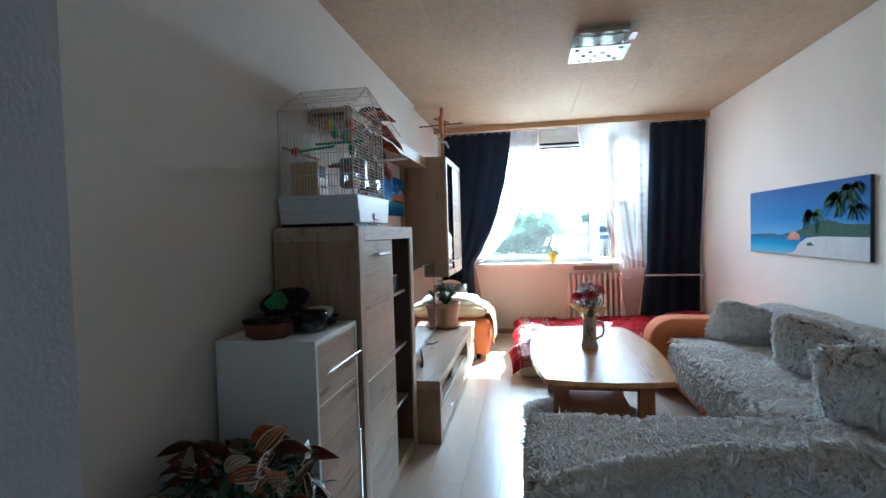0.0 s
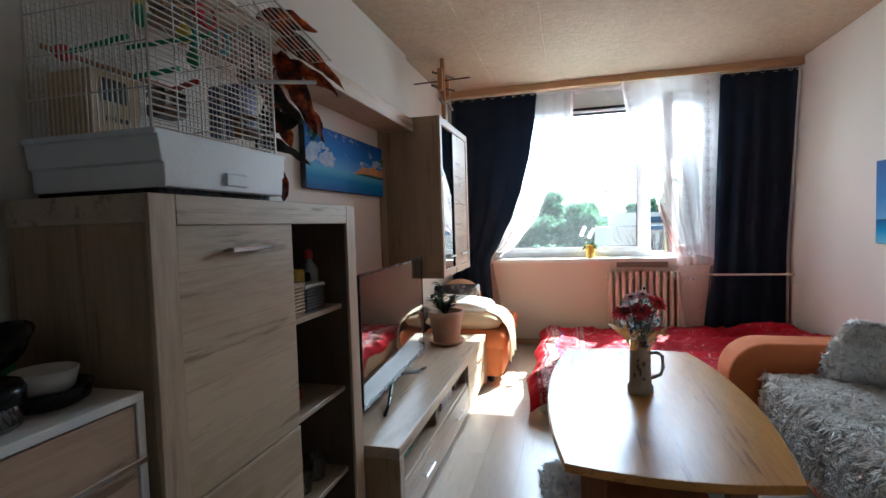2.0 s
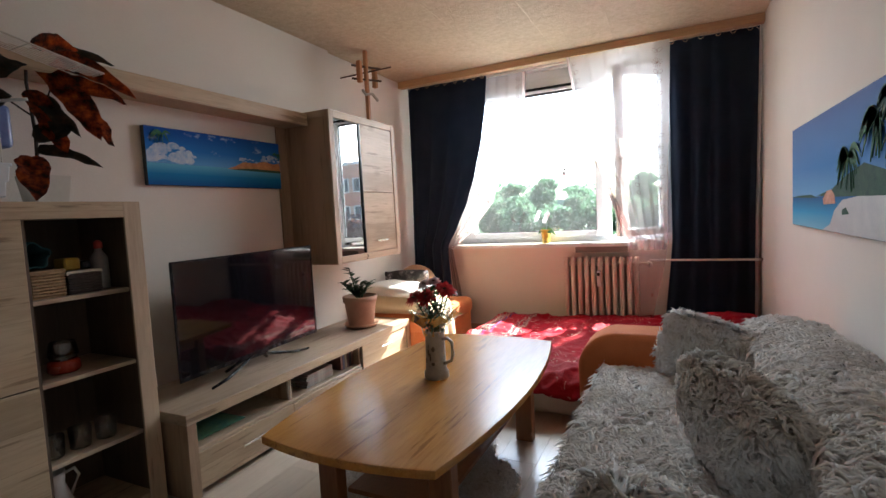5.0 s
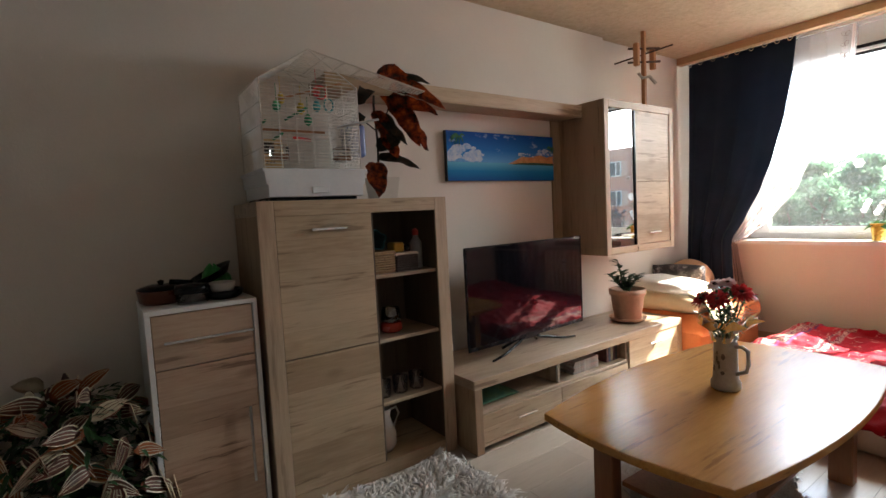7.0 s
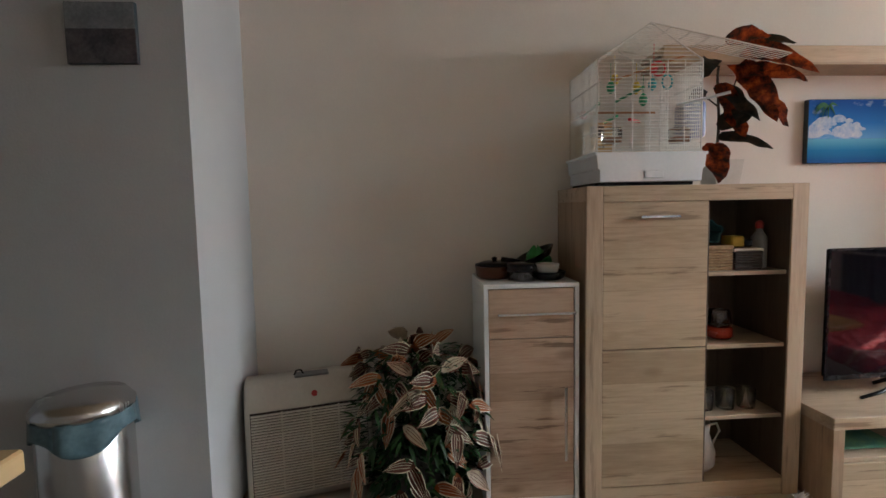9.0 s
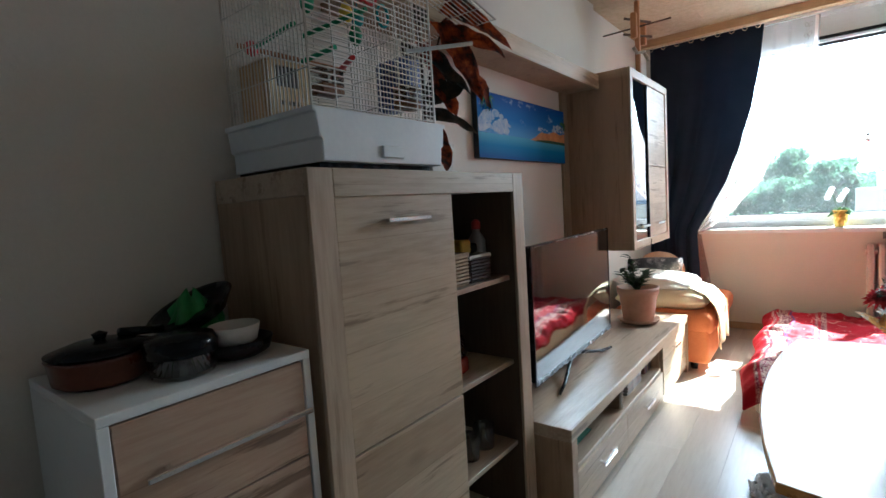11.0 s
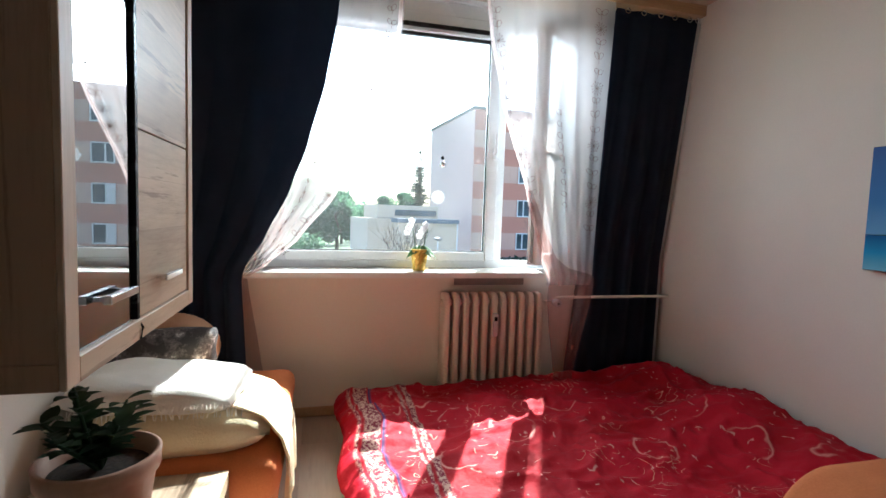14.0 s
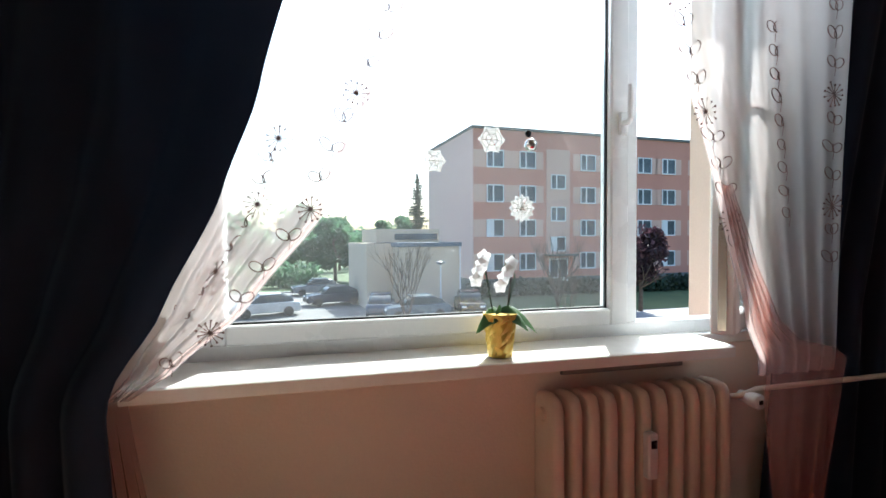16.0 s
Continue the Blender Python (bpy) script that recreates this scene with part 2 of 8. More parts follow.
def duvet_mat():
    m, nt, b = nodes_of("duvet_cotton", (0.42, 0.015, 0.03), 0.8)
    v = mapped(nt)
    tone = ramp(nt, noise_node(nt, v, 2.2, 4), [(0.35, (0.30, 0.004, 0.010)), (0.65, (0.47, 0.008, 0.026))])
    warp = nt.nodes.new("ShaderNodeMix")
    warp.data_type = "VECTOR"
    warp.inputs[0].default_value = 0.10
    nn = nt.nodes.new("ShaderNodeTexNoise")
    nn.inputs["Scale"].default_value = 7.0
    nt.links.new(v, nn.inputs["Vector"])
    nt.links.new(v, warp.inputs[4])
    nt.links.new(nn.outputs["Color"], warp.inputs[5])
    def rings(scale, freq, lo, hi):
        vo = nt.nodes.new("ShaderNodeTexVoronoi")
        vo.inputs["Scale"].default_value = scale
        nt.links.new(warp.outputs[1], vo.inputs["Vector"])
        s = nt.nodes.new("ShaderNodeMath")
        s.operation = "MULTIPLY"
        s.inputs[1].default_value = freq
        nt.links.new(vo.outputs["Distance"], s.inputs[0])
        f = nt.nodes.new("ShaderNodeMath")
        f.operation = "FRACT"
        nt.links.new(s.outputs[0], f.inputs[0])
        return ramp(nt, f.outputs[0], [(lo, (0, 0, 0)), (lo + 0.04, (1, 1, 1)), (hi, (1, 1, 1)), (hi + 0.04, (0, 0, 0))])
    motif = mix(nt, rings(4.2, 2.6, 0.42, 0.5), rings(11, 2.0, 0.45, 0.58), 1.0, "MULTIPLY")
    gate = ramp(nt, noise_node(nt, v, 3.5, 2), [(0.53, (0, 0, 0)), (0.60, (0.8, 0.8, 0.8))])
    outline = mix(nt, rings(3.4, 1.5, 0.46, 0.50), gate, 1.0, "MULTIPLY")
    col = mix(nt, tone, (0.72, 0.36, 0.30), outline)
    col = mix(nt, col, (0.62, 0.30, 0.26), motif)
    # thin scrolling chain stitch
    iso = nt.nodes.new("ShaderNodeMath")
    iso.operation = "MULTIPLY"
    iso.inputs[1].default_value = 9.0
    nt.links.new(noise_node(nt, v, 7, 2, 0.5), iso.inputs[0])
    fr = nt.nodes.new("ShaderNodeMath")
    fr.operation = "FRACT"
    nt.links.new(iso.outputs[0], fr.inputs[0])
    scroll = ramp(nt, fr.outputs[0], [(0.44, (0, 0, 0)), (0.47, (1, 1, 1)), (0.51, (1, 1, 1)), (0.54, (0, 0, 0))])
    gate2 = ramp(nt, noise_node(nt, mapped(nt, (1, 1, 1), 0.7), 4.5, 3, 0.6), [(0.57, (0, 0, 0)), (0.61, (0.8, 0.8, 0.8))])
    col = mix(nt, col, (0.74, 0.42, 0.30), mix(nt, scroll, gate2, 1.0, "MULTIPLY"))
    # woven border bands across the open end
    tc = nt.nodes.new("ShaderNodeTexCoord")
    sp = nt.nodes.new("ShaderNodeSeparateXYZ")
    nt.links.new(tc.outputs["UV"], sp.inputs[0])
    K, W = (0, 0, 0), (1, 1, 1)
    band = ramp(nt, sp.outputs[0], [(0.030, K), (0.032, W), (0.036, W), (0.038, K), (0.044, K), (0.046, W), (0.078, W), (0.080, K)])
    fine = ramp(nt, noise_node(nt, mapped(nt, (60, 60, 60)), 1.0, 3, 0.7), [(0.44, (0.20, 0.018, 0.045)), (0.56, (0.60, 0.40, 0.32))])
    col = mix(nt, col, fine, band)
    edge = ramp(nt, sp.outputs[0], [(0.083, K), (0.085, W), (0.089, W), (0.091, K)])
    col = mix(nt, col, (0.06, 0.05, 0.16), edge)
    band2 = ramp(nt, sp.outputs[0], [(0.150, K), (0.152, W), (0.156, W), (0.158, K), (0.164, K), (0.166, W), (0.180, W), (0.182, K)])
    col = mix(nt, col, fine, band2)
    nt.links.new(col, b.inputs["Base Color"])
    b.inputs["Specular IOR Level"].default_value = 0.12
    b.inputs["Roughness"].default_value = 0.65
    bump(nt, b, noise_node(nt, v, 16, 6, 0.6), 0.45, 0.02)
    return m


DUVET = duvet_mat()


def drape():
    m, nt, b = nodes_of("navy_drape", (0.02, 0.03, 0.06), 0.8)
    v = mapped(nt)
    col = ramp(nt, noise_node(nt, v, 3, 4), [(0.35, (0.015, 0.023, 0.043)), (0.65, (0.023, 0.034, 0.060))])
    nt.links.new(col, b.inputs["Base Color"])
    b.inputs["Specular IOR Level"].default_value = 0.12
    b.inputs["Sheen Weight"].default_value, b.inputs["Sheen Roughness"].default_value = 0.25, 0.4
    b.inputs["Sheen Tint"].default_value = (0.45, 0.55, 0.75, 1)
    bump(nt, b, noise_node(nt, mapped(nt, (260, 260, 260)), 1.0, 2), 0.2, 0.002)
    tl, mx = nt.nodes.new("ShaderNodeBsdfTranslucent"), nt.nodes.new("ShaderNodeMixShader")
    tl.inputs[0].default_value = (0.05, 0.075, 0.115, 1)
    mx.inputs[0].default_value = 0.28
    nt.links.new(b.outputs[0], mx.inputs[1])
    nt.links.new(tl.outputs[0], mx.inputs[2])
    nt.links.new(mx.outputs[0], nt.nodes["Material Output"].inputs[0])
    return m


DRAPE = drape()


def tulle(name, color, clear):
    m = bpy.data.materials.new(name)
    m.use_nodes = True
    nt = m.node_tree
    nt.nodes.clear()
    out = nt.nodes.new("ShaderNodeOutputMaterial")
    tr, df, tl = nt.nodes.new("ShaderNodeBsdfTransparent"), nt.nodes.new("ShaderNodeBsdfDiffuse"), nt.nodes.new("ShaderNodeBsdfTranslucent")
    v = mapped(nt)
    weave = ramp(nt, noise_node(nt, v, 5, 4), [(0.3, color), (0.7, tuple(min(0.9, c * 1.12) for c in color))])
    for n in (df, tl):
        nt.links.new(weave, n.inputs[0])
    a, bb = nt.nodes.new("ShaderNodeMixShader"), nt.nodes.new("ShaderNodeMixShader")
    a.inputs[0].default_value = 0.55
    nt.links.new(df.outputs[0], a.inputs[1])
    nt.links.new(tl.outputs[0], a.inputs[2])
    bb.inputs[0].default_value = clear
    nt.links.new(a.outputs[0], bb.inputs[1])
    nt.links.new(tr.outputs[0], bb.inputs[2])
    nt.links.new(bb.outputs[0], out.inputs[0])
    return m


TULLE = tulle("tulle", (0.84, 0.74, 0.73), 0.68)
TULLE_HEM = tulle("tulle_hem", (0.72, 0.58, 0.56), 0.22)
# same sheer where it gathers; its rose shade is put into the colour
TULLE_SHADE = tulle("tulle_rose_shade", (0.52, 0.25, 0.21), 0.52)


def glass(name, tint=(1, 1, 1), rough=0.0, gloss=0.08, veil=0.0):
    """A thin pane: clear, with a mirror's share of reflection."""
    m = bpy.data.materials.new(name)
    m.use_nodes = True
    nt = m.node_tree
    nt.nodes.clear()
    out = nt.nodes.new("ShaderNodeOutputMaterial")
    tr, gl, mx = nt.nodes.new("ShaderNodeBsdfTransparent"), nt.nodes.new("ShaderNodeBsdfGlossy"), nt.nodes.new("ShaderNodeMixShader")
    tr.inputs[0].default_value = (*tint, 1)
    gl.inputs["Roughness"].default_value = rough
    lw = nt.nodes.new("ShaderNodeFresnel")
    lw.inputs[0].default_value = 1.5
    mm = nt.nodes.new("ShaderNodeMath")
    mm.operation = "MULTIPLY_ADD"
    mm.inputs[1].default_value, mm.inputs[2].default_value = 0.9, gloss
    nt.links.new(lw.outputs[0], mm.inputs[0])
    nt.links.new(mm.outputs[0], mx.inputs[0])
    nt.links.new(tr.outputs[0], mx.inputs[1])
    nt.links.new(gl.outputs[0], mx.inputs[2])
    last = mx
    # thin pale film; the haze over the outdoor view is put into it
    if veil:
        film, last = nt.nodes.new("ShaderNodeBsdfTranslucent"), nt.nodes.new("ShaderNodeMixShader")
        film.inputs[0].default_value = (0.8, 0.8, 0.8, 1)
        nt.links.new(ramp(nt, noise_node(nt, mapped(nt), 6, 5), [(0.3, (veil * 0.6,) * 3), (0.7, (veil * 1.4,) * 3)]), last.inputs[0])
        nt.links.new(mx.outputs[0], last.inputs[1])
        nt.links.new(film.outputs[0], last.inputs[2])
    nt.links.new(last.outputs[0], out.inputs[0])
    return m


PANE = glass("window_glass", (0.97, 0.985, 0.98), 0.0, 0.0, 0.018)
DARK_PANE = glass("cabinet_glass", (0.55, 0.58, 0.60), 0.0, 0.42)
JAR = glass("jar_glass", (0.92, 0.93, 0.92), 0.02, 0.06)
FAR_PANE = surf("far_pane", (0.02, 0.03, 0.04), (0.10, 0.13, 0.15), 0.6, 0.12, 0.0)


# ---- mesh helpers ----
ORIGIN = {}


def thing(name, label, category, at=(0, 0, 0), group=""):
    ob = new(name)
    ob.empty_display_size = 0.05
    ob.location = at
    ORIGIN[ob] = Vector(at)
    return tagged(ob, label, category, group)


def link_mesh(name, bm, material, smooth=False):
    me = bpy.data.meshes.new(name)
    bmesh.ops.recalc_face_normals(bm, faces=bm.faces)
    bm.to_mesh(me)
    bm.free()
    me.materials.append(material)
    if smooth:
        me.polygons.foreach_set("use_smooth", [True] * len(me.polygons))
    return new(name, me)


def part(name, bm, material, parent, label="", smooth=False):
    """One mesh, given in world metres, as a part under a thing or under a part."""
    o = ORIGIN[parent]
    bmesh.ops.translate(bm, verts=bm.verts, vec=-o)
    ob = link_mesh(name, bm, material, smooth)
    ob.parent = parent
    ORIGIN[ob] = o
    return tagged(ob, label)


def whole(name, bm, material, label, category, at, smooth=False, group=""):
    """A thing that is one mesh."""
    bmesh.ops.translate(bm, verts=bm.verts, vec=-Vector(at))
    ob = link_mesh(name, bm, material, smooth)
    ob.location = at
    ORIGIN[ob] = Vector(at)
    return tagged(ob, label, category, group)


def setting(name, bm, material, label, smooth=False):
    ob = link_mesh(name, bm, material, smooth)
    ORIGIN[ob] = Vector((0, 0, 0))
    return tagged(ob, label, name.split("_")[0], kind="structure")


def box(x0, x1, y0, y1, z0, z1, bevel=0.0, bm=None, segments=1):
    own = bmesh.new()
    bmesh.ops.create_cube(own, size=1.0, matrix=Matrix.Translation(((x0 + x1) / 2, (y0 + y1) / 2, (z0 + z1) / 2)) @ Matrix.Diagonal((abs(x1 - x0), abs(y1 - y0), abs(z1 - z0), 1)))
    if bevel:
        bmesh.ops.bevel(own, geom=own.edges[:], offset=bevel, segments=segments, profile=0.6, affect="EDGES")
    return join(bm, own)


def join(bm, own):
    if bm is None:
        return own
    me = bpy.data.meshes.new("tmp")
    own.to_mesh(me)
    own.free()
    bm.from_mesh(me)
    bpy.data.meshes.remove(me)
    return bm


def moved(bm, m):
    bmesh.ops.transform(bm, matrix=m, verts=bm.verts)
    return bm


def lathe(profile, centre=(0, 0, 0), n=24, bm=None):
    """A turned body from (radius, height) pairs."""
    own = bmesh.new()
    rings = []
    for r, z in profile:
        rings.append([own.verts.new((centre[0] + max(r, 1e-4) * math.cos(2 * math.pi * k / n), centre[1] + max(r, 1e-4) * math.sin(2 * math.pi * k / n), centre[2] + z)) for k in range(n)])
    for a, b in zip(rings, rings[1:]):
        for k in range(n):
            own.faces.new((a[k], a[(k + 1) % n], b[(k + 1) % n], b[k]))
    own.faces.new(rings[0][::-1])
    own.faces.new(rings[-1])
    return join(bm, own)


def tube(points, radius, n=8, bm=None, end=None):
    """A round bar through points; it tapers to end where that is given."""
    own = bmesh.new()
    pts = [Vector(p) for p in points]
    rings = []
    up = Vector((0.13, 0.29, 0.95))
    for i, p in enumerate(pts):
        d = (pts[min(i + 1, len(pts) - 1)] - pts[max(i - 1, 0)]).normalized()
        s = d.cross(up)
        s = s.normalized() if s.length > 1e-3 else d.orthogonal().normalized()
        u = s.cross(d)
        r = radius if end is None else radius + (end - radius) * i / (len(pts) - 1)
        rings.append([own.verts.new(p + r * (math.cos(2 * math.pi * k / n) * s + math.sin(2 * math.pi * k / n) * u)) for k in range(n)])
    for a, b in zip(rings, rings[1:]):
        for k in range(n):
            own.faces.new((a[k], a[(k + 1) % n], b[(k + 1) % n], b[k]))
    own.faces.new(rings[0][::-1])
    own.faces.new(rings[-1])
    return join(bm, own)


def prism(outline, axis, lo, hi, bevel=0.0, bm=None, segments=2):
    """An outline in the two other axes, pulled along an axis."""
    own = bmesh.new()
    def at(a, b, c):
        return {0: (c, a, b), 1: (a, c, b), 2: (a, b, c)}[axis]
    f = own.faces.new([own.verts.new(at(a, b, lo)) for a, b in outline])
    r = bmesh.ops.extrude_face_region(own, geom=[f])
    v = Vector((0, 0, 0))
    v[axis] = hi - lo
    bmesh.ops.translate(own, verts=[g for g in r["geom"] if isinstance(g, bmesh.types.BMVert)], vec=v)
    if bevel:
        rim = [e for e in own.edges if abs(e.verts[0].co[axis] - e.verts[1].co[axis]) < 1e-6]
        bmesh.ops.bevel(own, geom=rim, offset=bevel, segments=segments, profile=0.6, affect="EDGES", clamp_overlap=True)
    return join(bm, own)


def sheet(fn, nu, nv, thick=0.0):
    """A cloth: fn(u, v) gives a point for u, v from 0 to 1. Its u, v stay on it as a UV map."""
    own = bmesh.new()
    uv = own.loops.layers.uv.new("UVMap")
    g = [[own.verts.new(fn(i / nu, j / nv)) for j in range(nv + 1)] for i in range(nu + 1)]
    own.verts.index_update()
    where = {}
    for i in range(nu + 1):
        for j in range(nv + 1):
            where[g[i][j]] = (i / nu, j / nv)
    for i in range(nu):
        for j in range(nv):
            f = own.faces.new((g[i][j], g[i + 1][j], g[i + 1][j + 1], g[i][j + 1]))
            for lp in f.loops:
                lp[uv].uv = where[lp.vert]
    if thick:
        own.normal_update()
        low = [[own.verts.new(v.co - v.normal * thick) for v in row] for row in g]
        for i in range(nu):
            for j in range(nv):
                f = own.faces.new((low[i][j], low[i][j + 1], low[i + 1][j + 1], low[i + 1][j]))
                for lp, top in zip(f.loops, (g[i][j], g[i][j + 1], g[i + 1][j + 1], g[i + 1][j])):
                    lp[uv].uv = where[top]
        rim = [(i, 0) for i in range(nu + 1)] + [(nu, j) for j in range(1, nv + 1)] + [(i, nv) for i in range(nu - 1, -1, -1)] + [(0, j) for j in range(nv - 1, 0, -1)]
        for (a, b), (c, d) in zip(rim, rim[1:] + rim[:1]):
            f = own.faces.new((g[a][b], g[c][d], low[c][d], low[a][b]))
            for lp, top in zip(f.loops, (g[a][b], g[c][d], g[c][d], g[a][b])):
                lp[uv].uv = where[top]
    return own


def cushion(w, h, d, n=14, puff=2.4, seed=0.0):
    """A stuffed cushion that lies in x, z and is d thick, centred on the origin."""
    own = bmesh.new()
    bmesh.ops.create_grid(own, x_segments=n, y_segments=n, size=0.5)
    top = own
    vs = top.verts[:]
    r = bmesh.ops.duplicate(top, geom=top.verts[:] + top.edges[:] + top.faces[:])
    other = [g for g in r["geom"] if isinstance(g, bmesh.types.BMVert)]
    for group, sign in ((vs, 1), (other, -1)):
        for v in group:
            a, b = 2 * v.co.x, 2 * v.co.y
            e = max(0.0, (1 - abs(a) ** puff) * (1 - abs(b) ** puff)) ** 0.45
            k = 1 - 0.10 * (abs(a) * abs(b)) + 0.05 * noise.noise((a * 2 + seed, b * 2, seed))
            k2 = 1 - 0.05 * (1 - abs(a * b))
            v.co = Vector((a * w / 2 * k * k2, sign * e * d / 2 * (1 + 0.15 * noise.noise((a * 3, b * 3, seed))), b * h / 2 * k * k2))
    bmesh.ops.remove_doubles(own, verts=own.verts, dist=1e-4)
    bmesh.ops.recalc_face_normals(own, faces=own.faces)
    return own


def blades(bm, count, length, width, lay=(0, 0, -1), lean=0.55, seed=1):
    """Tapered, ridged locks of hair over all faces of bm; each lock is one loose island."""
    rng = np.random.default_rng(seed)
    tri = []
    for f in bm.faces:
        vs = [v.co for v in f.verts]
        for k in range(1, len(vs) - 1):
            tri.append((vs[0][:], vs[k][:], vs[k + 1][:], f.normal[:]))
    t = np.array(tri, float).reshape(-1, 4, 3)
    area = np.linalg.norm(np.cross(t[:, 1] - t[:, 0], t[:, 2] - t[:, 0]), axis=1)
    pick = rng.choice(len(t), count, p=area / area.sum())
    a, b = rng.random(count), rng.random(count)
    flip = a + b > 1
    a[flip], b[flip] = 1 - a[flip], 1 - b[flip]
    p = t[pick, 0] + a[:, None] * (t[pick, 1] - t[pick, 0]) + b[:, None] * (t[pick, 2] - t[pick, 0])
    n = t[pick, 3]
    # locks gather into tufts, each with its own centre and drift
    cell = 0.56 * length
    key = np.floor(p / cell)
    h = np.sin(key @ np.array([[12.99, 78.23, 37.72], [39.35, 11.14, 83.16], [73.16, 52.24, 9.15]]).T) * 43758.5453
    h -= np.floor(h)
    centre = (key + 0.25 + 0.5 * h) * cell
    flow = np.array(lay, float) + (h - 0.5) * 1.5 + rng.normal(0, 0.22, (count, 3))
    clump = np.sin(p @ np.array([[17.0, 9, 5], [-11, 19, 7], [8, -6, 21]]).T) * 0.5
    clump += np.sin(p @ np.array([[71.0, 33, 25], [-47, 66, 39], [52, -36, 68]]).T) * 0.7
    flow = flow + clump
    flow -= (flow * n).sum(1, keepdims=True) * n
    flow /= np.linalg.norm(flow, axis=1, keepdims=True) + 1e-9
    side = np.cross(n, flow)
    L = (length * rng.uniform(0.6, 1.25, count))[:, None]
    W = (width * rng.uniform(0.7, 1.35, count))[:, None]
    bend = side * L * rng.normal(0, 0.16, (count, 1))
    rise = lean * rng.uniform(0.75, 1.2, (count, 1))
    mid = p + L * 0.5 * (n * (1 - rise * 0.62) + flow * rise * 0.75) + bend * 0.4
    tip = p + L * (n * np.maximum(0.06, 1 - rise * 1.12) + flow * rise) + bend
    pull = centre - p
    pull -= (pull * n).sum(1, keepdims=True) * n
    mid = mid + pull * 0.35
    tip = tip + pull * 0.8
    p = p - n * 0.002
    ridge = mid + n * W * 0.7
    pts = np.stack([p - side * W * 0.7, p + side * W * 0.7, mid - side * W, ridge, mid + side * W, tip], 1).reshape(-1, 3)
    nor = np.stack([n - side * 0.6, n + side * 0.6, n - side * 1.0, n - flow * 0.2, n + side * 1.0, n + flow * 0.5], 1).reshape(-1, 3)
    nor /= np.linalg.norm(nor, axis=1, keepdims=True)
    k = np.arange(count)[:, None] * 6
    tris = np.concatenate([k + np.array(f) for f in ([0, 2, 3], [0, 3, 1], [1, 3, 4], [2, 5, 3], [3, 5, 4])]).tolist()
    return pts, tris, nor


def furred(name, bm, parent, count, length=0.045, width=0.004, lay=(0, 0, -1), lean=0.6, seed=1, label="", material=None, centre=None):
    """Long pile over the faces of bm, joined into one mesh."""
    bm.normal_update()
    if centre is not None and sum((f.calc_center_median() - Vector(centre)).dot(f.normal) for f in bm.faces) < 0:
        bmesh.ops.reverse_faces(bm, faces=bm.faces[:])
        bm.normal_update()
    pts, faces, nor = blades(bm, count, length, width, lay, lean, seed)
    o = ORIGIN[parent]
    me = bpy.data.meshes.new(name)
    me.from_pydata((pts - np.array(o)).tolist(), [], faces)
    me.materials.append(material or FUR)
    me.polygons.foreach_set("use_smooth", [True] * len(me.polygons))
    me.normals_split_custom_set_from_vertices(nor.tolist())
    ob = new(name, me)
    ob.parent = parent
    ORIGIN[ob] = o
    return tagged(ob, label, kind="stuff")


# ---- the room ----
XL, XR, YW, H = -0.82, 2.325, 6.53, 2.60
WX0, WX1, WZ0, WZ1 = -0.36, 1.70, 0.90, 2.585   # the window's opening

bm = box(XL - 0.15, XL, 0.742, 5.08, 0, H)
box(XL - 0.15, XL - 0.035, 5.08, YW + 0.3, 0, H, bm=bm)
setting("wall_west", bm, PLASTER_CREAM, "cream painted plaster wall behind the shelving")
setting("wall_east", box(XR, XR + 0.15, -2.4, YW + 0.3, 0, H), PLASTER, "cream painted plaster wall behind the sofa")
bm = box(XL - 0.035, WX0, YW, YW + 0.3, 0, H)
box(WX1, XR, YW, YW + 0.3, 0, H, bm=bm)
box(WX0, WX1, YW, YW + 0.3, 0, WZ0 - 0.035, bm=bm)
box(WX0, WX1, YW, YW + 0.3, WZ1, H, bm=bm)
setting("wall_north", bm, PLASTER_WARM, "warm cream plaster wall with the window")
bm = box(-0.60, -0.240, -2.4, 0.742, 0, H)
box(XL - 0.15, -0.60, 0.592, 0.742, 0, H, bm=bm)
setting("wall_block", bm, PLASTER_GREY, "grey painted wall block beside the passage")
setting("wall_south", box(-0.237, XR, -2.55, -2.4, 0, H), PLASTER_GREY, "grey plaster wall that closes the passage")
setting("floor", box(XL - 0.15, XR + 0.15, -2.55, YW + 0.3, -0.12, -0.012), DARK_GAP, "floor under the laminate")

# ceiling: papered boards with fine seams
bm = box(XL - 0.15, XR + 0.15, -2.55, YW + 0.3, H + 0.012, H + 0.15)
xs = [XL - 0.03, -0.285, 0.226, 0.775, 1.265, 1.80, XR]
ys = [-2.4, -1.0, 0.35, 1.62, 2.88, 4.13, 5.40, YW]
for xa, xb in zip(xs, xs[1:]):
    for ya, yb in zip(ys, ys[1:]):
        box(xa + 0.0005, xb - 0.0005, ya + 0.0005, yb - 0.0005, H, H + 0.014, 0.0008, bm)
setting("ceiling", bm, CEILING, "beige papered ceiling boards with crinkled relief")


def skirting(name, x0, x1, y0, y1):
    setting(name, box(x0, x1, y0, y1, 0, 0.06, 0.004), SKIRT, "brown wooden skirting board")


skirting("baseboard_1", XL + 0.001, XL + 0.014, 0.76, 5.08)
skirting("baseboard_2", XL - 0.034, WX1 + 0.6, YW - 0.014, YW - 0.001)
skirting("baseboard_3", XR - 0.014, XR - 0.001, -2.4, YW - 0.02)
skirting("baseboard_4", -0.80, -0.24, 0.743, 0.756)
skirting("baseboard_5", -0.239, -0.225, -2.4, 0.74)


